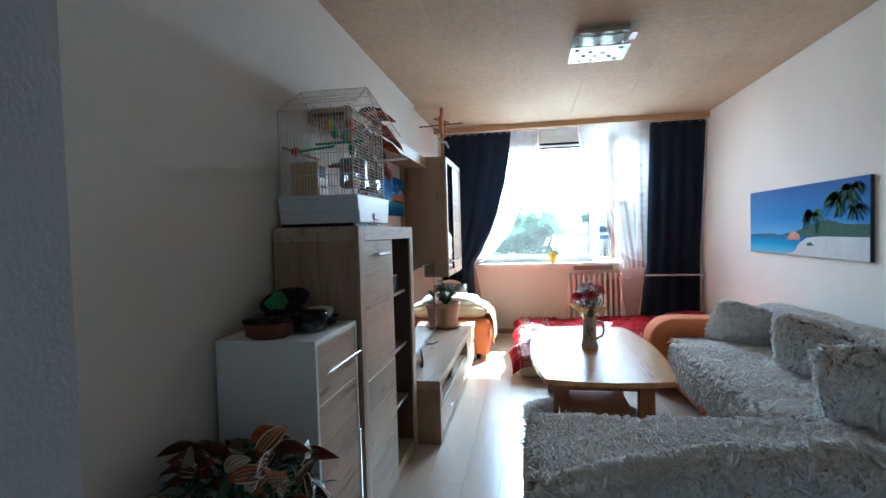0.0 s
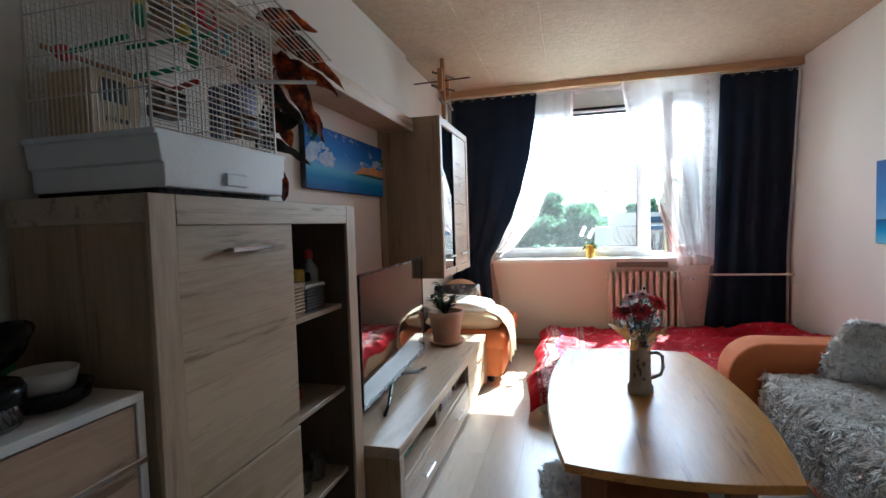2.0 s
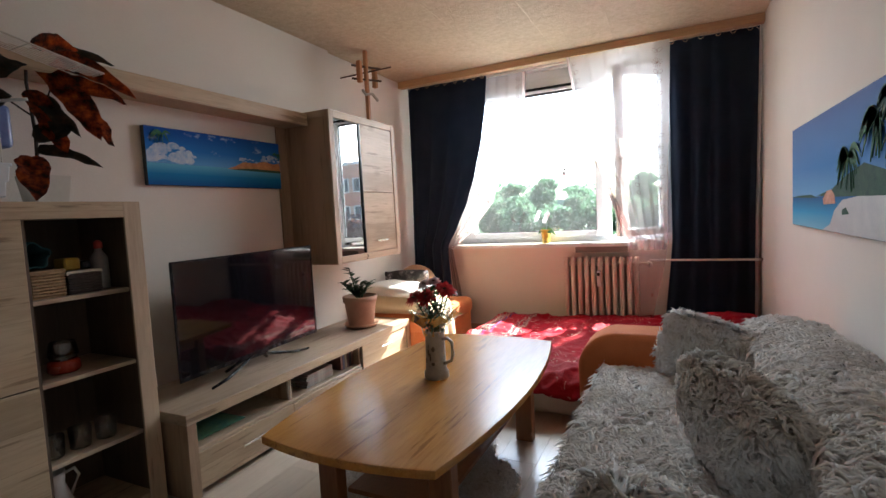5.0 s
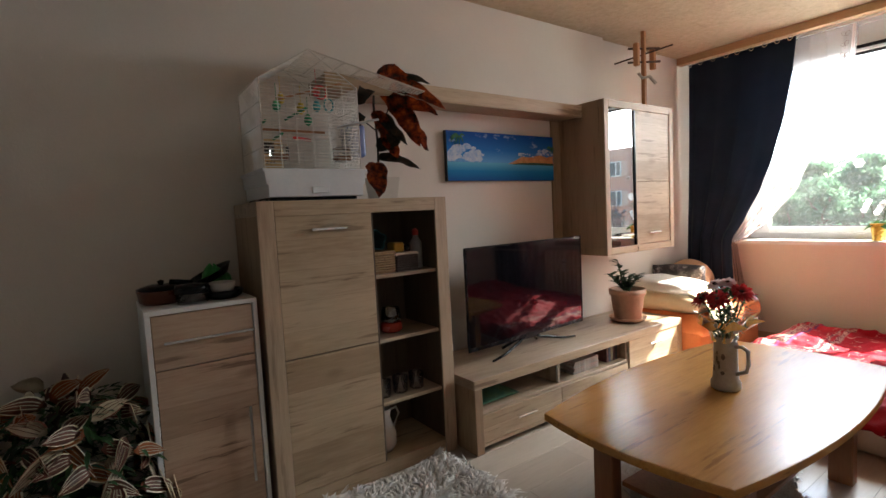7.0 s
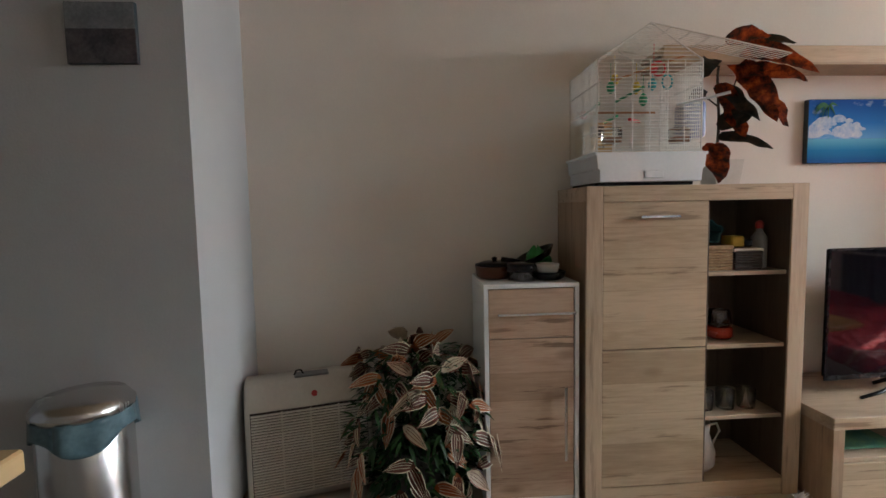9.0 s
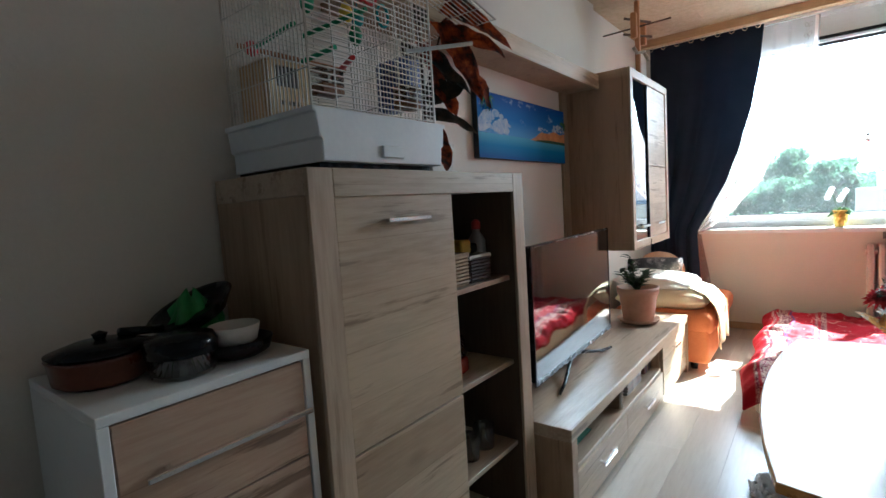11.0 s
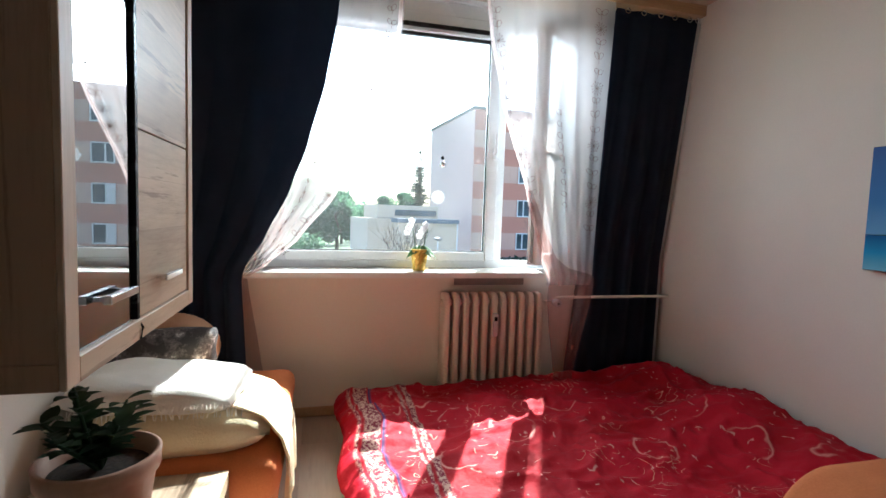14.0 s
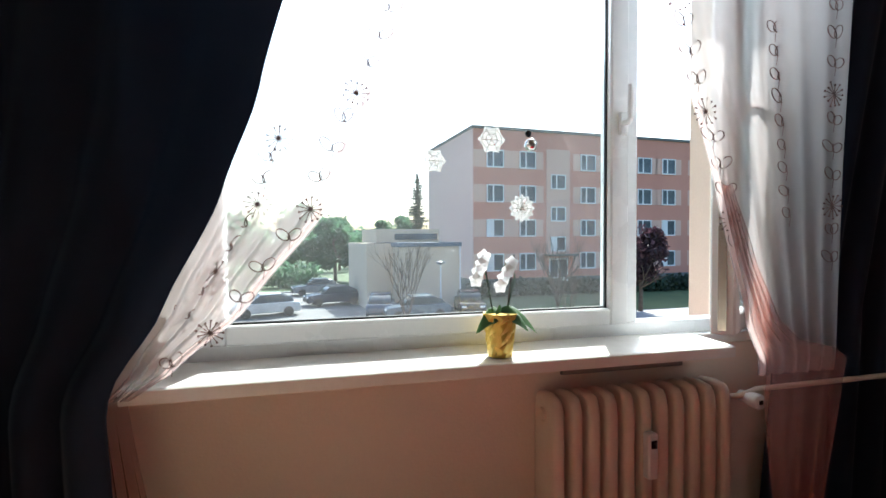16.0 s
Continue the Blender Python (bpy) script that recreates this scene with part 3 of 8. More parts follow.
# ---- window ----
def window_unit():
    w = tagged(new("window_1"), "white plastic double window, the narrow sash open inwards", "window", kind="structure")
    w.location = (0.67, 6.6, WZ0)
    ORIGIN[w] = Vector(w.location)
    y0, y1 = 6.575, 6.645
    fr = box(WX0, WX0 + 0.06, y0, y1, WZ0, WZ1, 0.004)
    box(WX1 - 0.06, WX1, y0, y1, WZ0, WZ1, 0.004, fr)
    box(WX0 + 0.06, WX1 - 0.06, y0, y1, WZ0, WZ0 + 0.05, 0.004, fr)
    box(WX0 + 0.06, WX1 - 0.06, y0, y1, WZ1 - 0.03, WZ1, 0.004, fr)
    box(WX0 + 0.06, WX1 - 0.06, y0, y1, 2.395, 2.47, 0.004, fr)
    box(1.10, 1.155, y0, y1, WZ0 + 0.05, 2.395, 0.004, fr)
    part("window_frame", fr, PVC, w)
    # the wide sash
    s = box(WX0 + 0.06, -0.20, 6.545, 6.615, WZ0 + 0.05, 2.395, 0.006)
    box(1.03, 1.10, 6.545, 6.615, WZ0 + 0.05, 2.395, 0.006, s)
    box(-0.20, 1.03, 6.545, 6.615, WZ0 + 0.05, 1.008, 0.006, s)
    box(-0.20, 1.03, 6.545, 6.615, 2.345, 2.395, 0.006, s)
    sash = part("sash", s, PVC, w)
    g = box(-0.21, -0.200, 6.57, 6.58, 1.0, 2.35)
    box(1.024, 1.034, 6.57, 6.58, 1.0, 2.35, bm=g)
    box(-0.2, 1.024, 6.57, 6.58, 1.0, 1.014, bm=g)
    box(-0.2, 1.024, 6.562, 6.585, 2.325, 2.35, bm=g)
    part("gasket", g, RUBBER, sash, "black rubber glazing seal")
    p = part("pane", box(-0.20, 1.03, 6.584, 6.59, 1.008, 2.345), PANE, sash, "clear glass pane")
    p.visible_shadow = False
    h = box(1.055, 1.085, 6.53, 6.546, 1.60, 1.68, 0.005)
    tube([(1.07, 6.535, 1.64), (1.07, 6.505, 1.64), (1.07, 6.497, 1.65), (1.07, 6.495, 1.76)], 0.010, 8, h)
    part("window_handle", h, PVC, sash, "white lever handle")
    # closed panel above the rail
    part("upper_panel", box(WX0 + 0.06, WX1 - 0.06, 6.600, 6.630, 2.47, WZ1 - 0.03), PVC, w, "white closed upper panel")
    part("blind_box", box(WX0 + 0.06, 1.10, 6.525, 6.545, 2.368, 2.392, 0.003), BLACK, w, "dark roller blind case")
    # the narrow sash stands open
    m = Matrix.Translation((1.635, 6.56, 0)) @ Matrix.Rotation(radians(35), 4, "Z")
    wd = 0.48
    s = box(-0.07, 0, -0.035, 0.035, 0.955, 2.39, 0.006)
    box(-wd, -wd + 0.07, -0.035, 0.035, 0.955, 2.39, 0.006, s)
    box(-wd + 0.07, -0.07, -0.035, 0.035, 0.955, 1.02, 0.006, s)
    box(-wd + 0.07, -0.07, -0.035, 0.035, 2.325, 2.39, 0.006, s)
    sash = part("open_sash", moved(s, m), PVC, w, "open white sash")
    g = box(-wd - 0.003, -wd + 0.001, -0.012, 0.012, 0.97, 2.38)
    part("latch_strip", moved(g, m), STEEL, sash, "steel latch strip")
    p = part("pane", moved(box(-wd + 0.07, -0.07, -0.004, 0.004, 1.02, 2.325), m), PANE, sash, "clear glass pane")
    p.visible_shadow = False
    h = box(-wd + 0.02, -wd + 0.05, -0.05, -0.035, 1.60, 1.68, 0.005)
    tube([(-wd + 0.035, -0.045, 1.64), (-wd + 0.035, -0.075, 1.64), (-wd + 0.05, -0.08, 1.64), (-wd + 0.16, -0.082, 1.64)], 0.010, 8, h)
    part("window_handle", moved(h, m), PVC, sash, "white lever handle")
    return w


window_unit()
bm = prism([(6.35, 0.866), (6.35, 0.898), (6.356, 0.902), (6.575, 0.906), (6.575, 0.866)], 0, -0.40, 1.36, 0.002)
box(WX0 + 0.002, WX1 - 0.002, 6.531, 6.575, 0.868, 0.903, bm=bm)
setting("window_sill", bm, SILL, "white painted deep window sill")
bm = box(-0.845, XR - 0.002, 6.225, 6.30, 2.535, 2.598, 0.003)
setting("trim_rail", bm, BOARD, "wooden curtain rail board under the ceiling")


# ---- curtains ----
def lerp_table(rows, z):
    for (za, a), (zb, b) in zip(rows, rows[1:]):
        if za >= z >= zb:
            f = (za - z) / (za - zb)
            f = f * f * (3 - 2 * f) * 0.3 + f * 0.7
            return a + (b - a) * f
    return rows[-1][1] if z < rows[-1][0] else rows[0][1]


def curtain(name, label, left, right, y, folds, amp, top, low, material, thick=0.004, nu=150, nv=60, phase=0.0, depth=0.0):
    def fn(u, v):
        z = top + (low - top) * v
        a, b = lerp_table(left, z), lerp_table(right, z)
        squeeze = min(1.0, (b - a) / 0.75)
        wob = 0.35 * math.sin(2.1 * v * 3 + u * 9 + phase)
        s = math.sin(2 * math.pi * folds * u + phase + wob * 0.6)
        x = a + (b - a) * (u + 0.012 * math.sin(2 * math.pi * folds * u * 1.0 + 1.3))
        k = (0.35 + 0.65 * min(1, v * 3)) * (0.7 + 0.5 * (1 - squeeze))
        return (x, y + depth * min(1.0, v / 0.62) + amp * k * (s + 0.25 * math.sin(5.3 * folds * u + 4 * v + phase)), z)
    return fn, sheet(fn, nu, nv, thick)


def rail_rings(parent, xs, y, z):
    for x in xs:
        r = bmesh.new()
        bmesh.ops.create_cone(r, cap_ends=False, segments=14, radius1=0.020, radius2=0.020, depth=0.006, matrix=Matrix.Translation((x, y, z)) @ Matrix.Rotation(radians(90), 4, "X"))
        bmesh.ops.solidify(r, geom=r.faces[:], thickness=0.006)
        box(x - 0.004, x + 0.004, y - 0.004, y + 0.004, z + 0.014, z + 0.036, bm=r)
        part("curtain_ring", r, CHROME, parent, "silver curtain ring")


LEFT_EDGE = [(2.53, 0.10), (2.27, 0.075), (1.95, 0.02), (1.60, -0.07), (1.36, -0.155), (1.09, -0.285), (0.93, -0.385), (0.88, -0.40), (0.40, -0.375), (0.02, -0.36)]
c1 = thing("drape", "dark navy blackout curtain drawn back beside the window", "curtain", (-0.4, 6.29, 0.03), "navy curtains")
fn, bm = curtain("drape", "", [(2.53, -0.76), (0.02, -0.80)], LEFT_EDGE, 6.27, 4.3, 0.019, 2.52, 0.03, DRAPE)
part("cloth", bm, DRAPE, c1, "", True)
rail_rings(c1, [-0.74, -0.64, -0.53, -0.42, -0.33, -0.22, -0.12, -0.03, 0.06], 6.262, 2.515)
c2 = thing("drape", "dark navy blackout curtain hanging straight in the corner", "curtain", (2.0, 6.29, 0.03), "navy curtains")
fn, bm = curtain("drape", "", [(2.53, 1.66), (0.9, 1.66), (0.02, 1.58)], [(2.53, 2.30), (0.02, 2.28)], 6.27, 4.5, 0.026, 2.52, 0.03, DRAPE, phase=1.0, depth=0.205)
part("cloth", bm, DRAPE, c2, "", True)
fn, bm = curtain("drape", "", [(2.53, 2.297), (0.02, 2.277)], [(2.53, 2.312), (0.02, 2.296)], 6.262, 1, 0.003, 2.50, 0.04, PLASTER_GREY, 0.003, 4, 50, 0.3, 0.205)
part("lining", bm, PLASTER_GREY, c2, "pale grey lining edge", True)
rail_rings(c2, [1.69, 1.79, 1.90, 2.02, 2.12, 2.23, 2.29], 6.262, 2.515)


def embroider(fn, parent, spots, seed, size=0.036):
    """Stitched leaf outlines and starry flower heads along a tulle's edge."""
    rng = random.Random(seed)
    bm = bmesh.new()
    def q(u, v, dx, dz):
        p = Vector(fn(u, v))
        return p + Vector((dx, -0.004, dz))
    for (u, v, kind) in spots:
        if kind == "leaf":
            for side in (-1, 1):
                a = rng.uniform(0.5, 1.1) * side
                L, W = size * rng.uniform(0.8, 1.2), size * 0.32
                pts = []
                for k in range(13):
                    t = k / 12 * 2 * math.pi
                    lx, lz = W * math.sin(t), L * (1 - math.cos(t)) / 2
                    pts.append(q(u, v, lx * math.cos(a) + lz * math.sin(a), lz * math.cos(a) - lx * math.sin(a)))
                tube(pts, 0.0016, 4, bm)
            tube([q(u, v, 0, -size * 0.7), q(u, v, 0.004, 0), q(u, v, 0, size * 0.5)], 0.001, 4, bm)
        else:
            for k in range(13):
                t = k / 13 * 2 * math.pi
                r = size * rng.uniform(0.7, 0.95)
                e = q(u, v, r * math.cos(t), r * math.sin(t))
                tube([q(u, v, 0, 0), e], 0.0013, 4, bm)
                bmesh.ops.create_icosphere(bm, subdivisions=1, radius=0.0035, matrix=Matrix.Translation(e))
    return tagged(part("embroidery", bm, STITCH, parent, "brown stitched leaves"), kind="stuff")


STITCH = surf("stitching", (0.10, 0.06, 0.055), (0.18, 0.11, 0.10), 30, 0.8, 0.1)

t1 = thing("sheer_curtain", "thin white embroidered sheer curtain swept aside", "sheer curtain", (-0.1, 6.4, 0.9), "sheer curtains")
TL_R = [(2.53, 0.44), (2.3, 0.43), (1.92, 0.315), (1.34, 0.083), (1.09, -0.11), (0.94, -0.28), (0.88, -0.37), (0.5, -0.33), (0.05, -0.24)]
TL_L = [(2.53, -0.3), (1.6, -0.30), (0.92, -0.46), (0.88, -0.47), (0.05, -0.42)]
fn, bm = curtain("sheer", "", TL_L, TL_R, 6.40, 7, 0.012, 2.53, 0.88, TULLE, 0.0, 90, 60, 0.4, -0.05)
part("cloth", bm, TULLE, t1, "", True)
embroider(fn, t1, [(0.93, v / 22, "leaf" if v % 4 else "star") for v in range(1, 22)] + [(0.62, 0.62 + v / 30, "leaf" if v % 3 else "star") for v in range(9)], 3)
fn2, bm = curtain("sheer", "", [(0.89, -0.44), (0.4, -0.40), (0.03, -0.40)], [(0.89, -0.385), (0.4, -0.31), (0.03, -0.22)], 6.36, 3, 0.012, 0.89, 0.03, TULLE_SHADE, 0.0, 30, 30, 0.4)
part("tail", bm, TULLE_SHADE, t1, "hem with rose shade put into its colour", True)
fn3, bm = curtain("sheer", "", [(z, x - 0.022) for z, x in TL_R], TL_R, 6.392, 1, 0.004, 2.53, 0.88, TULLE_HEM, 0.0, 4, 60, 0.4, -0.05)
part("hem_tape", bm, TULLE_HEM, t1, "doubled edge", True)

t2 = thing("sheer_curtain", "thin white embroidered sheer curtain caught over the open sash", "sheer curtain", (1.4, 6.35, 0.4), "sheer curtains")
TR_L = [(2.53, 0.86), (2.27, 0.90), (1.90, 0.99), (1.37, 1.17), (1.01, 1.275), (0.88, 1.33), (0.76, 1.32), (0.40, 1.40)]
fn, bm = curtain("sheer", "", TR_L, [(2.53, 1.67), (0.9, 1.63), (0.4, 1.52), (0.1, 1.50)], 6.215, 6, 0.010, 2.53, 0.84, TULLE, 0.0, 110, 70, 1.1, 0.02)
part("cloth", bm, TULLE, t2, "", True)
embroider(fn, t2, [(0.90, v / 20, "star" if v % 4 == 2 else "leaf") for v in range(1, 17)] + [(0.06, v / 22, "leaf" if v % 4 else "star") for v in range(1, 18)] + [(0.55, 0.4 + v / 25, "leaf") for v in range(9)], 5, 0.042)
# rose wedge laid before the cloth stands in for its gathered shade
fn2, bm = curtain("sheer", "", [(1.42, 1.155), (1.3, 1.19), (1.02, 1.275), (0.88, 1.33), (0.76, 1.32), (0.03, 1.42)], [(1.42, 1.19), (1.2, 1.275), (1.02, 1.36), (0.95, 1.44), (0.90, 1.635), (0.80, 1.62), (0.3, 1.52), (0.03, 1.50)], 6.205, 4, 0.010, 1.40, 0.10, TULLE_SHADE, 0.0, 70, 40, 1.1)
part("hem", bm, TULLE_SHADE, t2, "hem with rose shade put into its colour", True)
fn3, bm = curtain("sheer", "", TR_L, [(z, x + 0.022) for z, x in TR_L], 6.208, 1, 0.004, 2.53, 0.84, TULLE_HEM, 0.0, 4, 60, 1.1, 0.02)
part("hem_tape", bm, TULLE_HEM, t2, "doubled edge", True)


# ---- radiator ----
def radiator():
    r = thing("radiator", "cream enamelled ribbed steel radiator under the window", "radiator", (1.06, 6.45, 0.13))
    n, x0, x1 = 11, 0.728, 1.405
    w = (x1 - x0) / n
    out = []
    for k in range(17):
        t = k / 16 * 2 * math.pi
        cx, cz = math.cos(t), math.sin(t)
        out.append((6.465 + 0.075 * math.copysign(abs(cx) ** 0.45, cx), 0.44 + 0.325 * math.copysign(abs(cz) ** 0.25, cz)))
    out = out[:-1]
    for k in range(n):
        c = x0 + (k + 0.5) * w
        part("rib", prism(out, 0, c - 0.019, c + 0.019, 0.014, None, 2), ENAMEL, r, "", True)
    part("header", tube([(x0, 6.465, 0.70), (x1, 6.465, 0.70)], 0.022, 10), ENAMEL, r)
    part("header", tube([(x0, 6.465, 0.18), (x1, 6.465, 0.18)], 0.022, 10), ENAMEL, r)
    for x in (x0 + 0.1, x1 - 0.1):
        part("foot", tube([(x, 6.465, 0.18), (x, 6.49, 0.001)], 0.012, 8), ENAMEL, r)
        part("bracket", box(x - 0.01, x + 0.01, 6.49, 6.529, 0.66, 0.69), ENAMEL, r)
    bm = box(1.04, 1.075, 6.352, 6.385, 0.50, 0.645, 0.005)
    m = part("heat_meter", bm, PLASTIC_W, r, "white heat cost meter")
    part("display", box(1.048, 1.067, 6.349, 6.3535, 0.60, 0.625), BLACK, m, "small grey display")
    bm = tube([(1.405, 6.465, 0.70), (1.46, 6.43, 0.705), (1.50, 6.40, 0.735), (XR - 0.001, 6.405, 0.735)], 0.0095, 10)
    part("pipe", bm, ENAMEL, r, "thin cream pipe to the wall", True)
    v = lathe([(0.0, 0), (0.019, 0.0), (0.019, 0.03), (0.024, 0.035), (0.026, 0.075), (0.022, 0.082), (0.0, 0.082)], n=14)
    moved(v, Matrix.Translation((1.483, 6.45, 0.70)) @ Matrix.Rotation(radians(90), 4, "X"))
    k = part("valve_knob", v, PLASTIC_W, r, "white thermostatic knob", True)
    part("vent", box(1.476, 1.490, 6.365, 6.3685, 0.693, 0.707), BLACK, k, "dark end cap")
    bm = box(0.83, 1.30, 6.515, 6.529, 0.80, 0.862, 0.002)
    part("bracket_plate", bm, surf("grey_plate", (0.22, 0.20, 0.19), (0.30, 0.27, 0.25), 8, 0.6), r, "dark grey plate under the sill")


radiator()


# ---- tall cabinet with open shelves ----
def bar_handle(parent, p, along, length, label="brushed steel bar handle", r=0.006, off=0.022):
    x, y, z = p
    d = {"y": (0, 1, 0), "z": (0, 0, 1)}[along]
    bm = box(x + off - r, x + off + r, y - (length / 2 if d[1] else r), y + (length / 2 if d[1] else r), z - (length / 2 if d[2] else r), z + (length / 2 if d[2] else r), 0.002)
    for s in (-0.38, 0.38):
        yy, zz = y + d[1] * s * length, z + d[2] * s * length
        box(x, x + off - r, yy - 0.005, yy + 0.005, zz - 0.005, zz + 0.005, bm=bm)
    return part("handle", bm, CHROME, parent, label)


def tall_cabinet():
    y0, y1, xf, xb, h = 2.208, 3.163, -0.428, XL + 0.016, 1.358
    c = thing("tall_cabinet", "tall oak-look cabinet, one door shut and four open shelves", "cabinet", (-0.63, 2.68, 0))
    t = 0.055
    yd = 2.73
    part("side_panel", box(xb, xf, y0, y0 + t, 0.0, h - 0.06, 0.002), OAK_SHADE, c)
    part("side_panel", box(xb, xf, y1 - t, y1, 0.0, h - 0.06, 0.002), OAK_SHADE_DEEP, c)
    f = box(xf, xf + 0.012, y0, y0 + t + 0.015, 0.0, h, 0.002)
    part("front_edge", f, OAK_Z, c)
    part("front_edge", box(xf, xf + 0.012, y1 - t - 0.017, y1, 0.0, h, 0.002), OAK_Z, c)
    part("top", box(xb, xf, y0, y1, h - 0.06, h, 0.002), OAK_TOP, c)
    part("front_edge", box(xf, xf + 0.012, y0 + t + 0.015, y1 - t - 0.017, h - 0.066, h, 0.002), OAK, c)
    part("plinth", box(xb, xf, y0 + t, y1 - t, 0.0, 0.07), OAK, c)
    # back and divider painted as dark as the shaded recess looks
    part("back_panel", box(xb, xb + 0.006, y0 + t, y1 - t, 0.07, h - 0.06), OAK_SHADE_DEEP, c)
    part("divider", box(xb + 0.006, xf - 0.012, yd, yd + 0.016, 0.07, h - 0.06), OAK_SHADE_DEEP, c)
    for z in (0.342, 0.660, 0.979):
        part("shelf", box(xb + 0.006, xf - 0.03, yd + 0.016, y1 - t, z - 0.009, z + 0.009, 0.0015), OAK_TOP, c)
    d = part("door", box(xf - 0.01, xf + 0.006, y0 + t + 0.019, yd - 0.001, 0.677, h - 0.064, 0.0015), OAK, c, "planked oak-look door")
    part("door", box(xf - 0.01, xf + 0.006, y0 + t + 0.019, yd - 0.001, 0.075, 0.671, 0.0015), OAK, c, "planked oak-look door")
    bar_handle(d, (xf + 0.006, 2.513, 1.23), "y", 0.165)


tall_cabinet()


# ---- low dresser ----
def dresser():
    y0, y1, xf, xb, h = 1.785, 2.185, -0.43, XL + 0.016, 0.965
    c = thing("dresser", "white dresser with rustic oak drawer and door fronts", "dresser", (-0.63, 1.985, 0))
    bm = box(xb, xf, y0, y0 + 0.018, 0, h - 0.018, 0.0015)
    part("side_panel", bm, WHITE_BOARD, c)
    part("side_panel", box(xb, xf, y1 - 0.018, y1, 0, h - 0.018, 0.0015), WHITE_BOARD, c)
    part("top", box(xb, xf, y0, y1, h - 0.018, h, 0.0015), WHITE_BOARD, c)
    part("plinth", box(xb, xf - 0.01, y0 + 0.018, y1 - 0.018, 0, 0.04), WHITE_BOARD, c)
    part("back_panel", box(xb, xb + 0.005, y0 + 0.018, y1 - 0.018, 0.04, h - 0.018), WHITE_BOARD, c)
    d = part("drawer", box(xf - 0.3, xf - 0.002, y0 + 0.021, y1 - 0.021, 0.738, h - 0.022, 0.0015), OAK_RED, c, "rustic oak drawer front")
    bar_handle(d, (xf - 0.002, 2.002, 0.842), "y", 0.325)
    d = part("door", box(xf - 0.018, xf - 0.002, y0 + 0.021, y1 - 0.021, 0.045, 0.734, 0.0015), OAK_RED, c, "rustic oak door")
    bar_handle(d, (xf - 0.002, 2.122, 0.37), "z", 0.32)


dresser()


# ---- tv bench ----
def tv_bench():
    y0, y1, xf, xb, h = 3.185, 5.20, -0.28, XL + 0.016, 0.40
    c = thing("tv_bench", "long low oak-look television bench with open compartments", "tv bench", (-0.55, 4.2, 0))
    part("top", box(xb, xf, y0, y1, h - 0.05, h, 0.002), OAK_TOP, c)
    part("front_edge", box(xf, xf + 0.006, y0, y1, h - 0.05, h, 0.002), OAK, c)
    part("side_panel", box(xb, xf + 0.006, y0, y0 + 0.05, 0, h - 0.05, 0.002), OAK_SHADE, c)
    part("side_panel", box(xb, xf + 0.006, y1 - 0.05, y1, 0, h - 0.05, 0.002), OAK_SHADE, c)
    part("bottom", box(xb, xf - 0.004, y0 + 0.05, y1 - 0.05, 0.03, 0.05), OAK, c)
    part("shelf", box(xb, xf - 0.01, y0 + 0.05, 4.52, 0.205, 0.223, 0.001), OAK_TOP, c)
    # recessed back and dividers use the oak with shade in its tone
    part("back_panel", box(xb, xb + 0.005, y0 + 0.05, y1 - 0.05, 0.05, h - 0.05), OAK_SHADE, c)
    part("divider", box(xb + 0.01, xf - 0.02, 3.845, 3.86, 0.223, h - 0.05), OAK_SHADE, c)
    part("divider", box(xb + 0.01, xf - 0.02, 4.52, 4.535, 0.05, h - 0.05), OAK_SHADE, c)
    part("post", tube([(xf - 0.03, 3.852, 0.223), (xf - 0.03, 3.852, h - 0.05)], 0.011, 12), STEEL, c, "steel support tube")
    for a, b in ((y0 + 0.053, 3.85), (3.854, 4.52)):
        d = part("drawer", box(xf - 0.3, xf, a, b, 0.053, 0.203, 0.0015), OAK, c, "oak-look drawer")
        bar_handle(d, (xf, (a + b) / 2, 0.135), "y", 0.15)
    d = part("flap_door", box(xf - 0.016, xf, 4.54, y1 - 0.053, 0.053, h - 0.053, 0.0015), OAK, c, "oak-look flap door")
    bar_handle(d, (xf, 4.82, 0.29), "y", 0.13)


tv_bench()


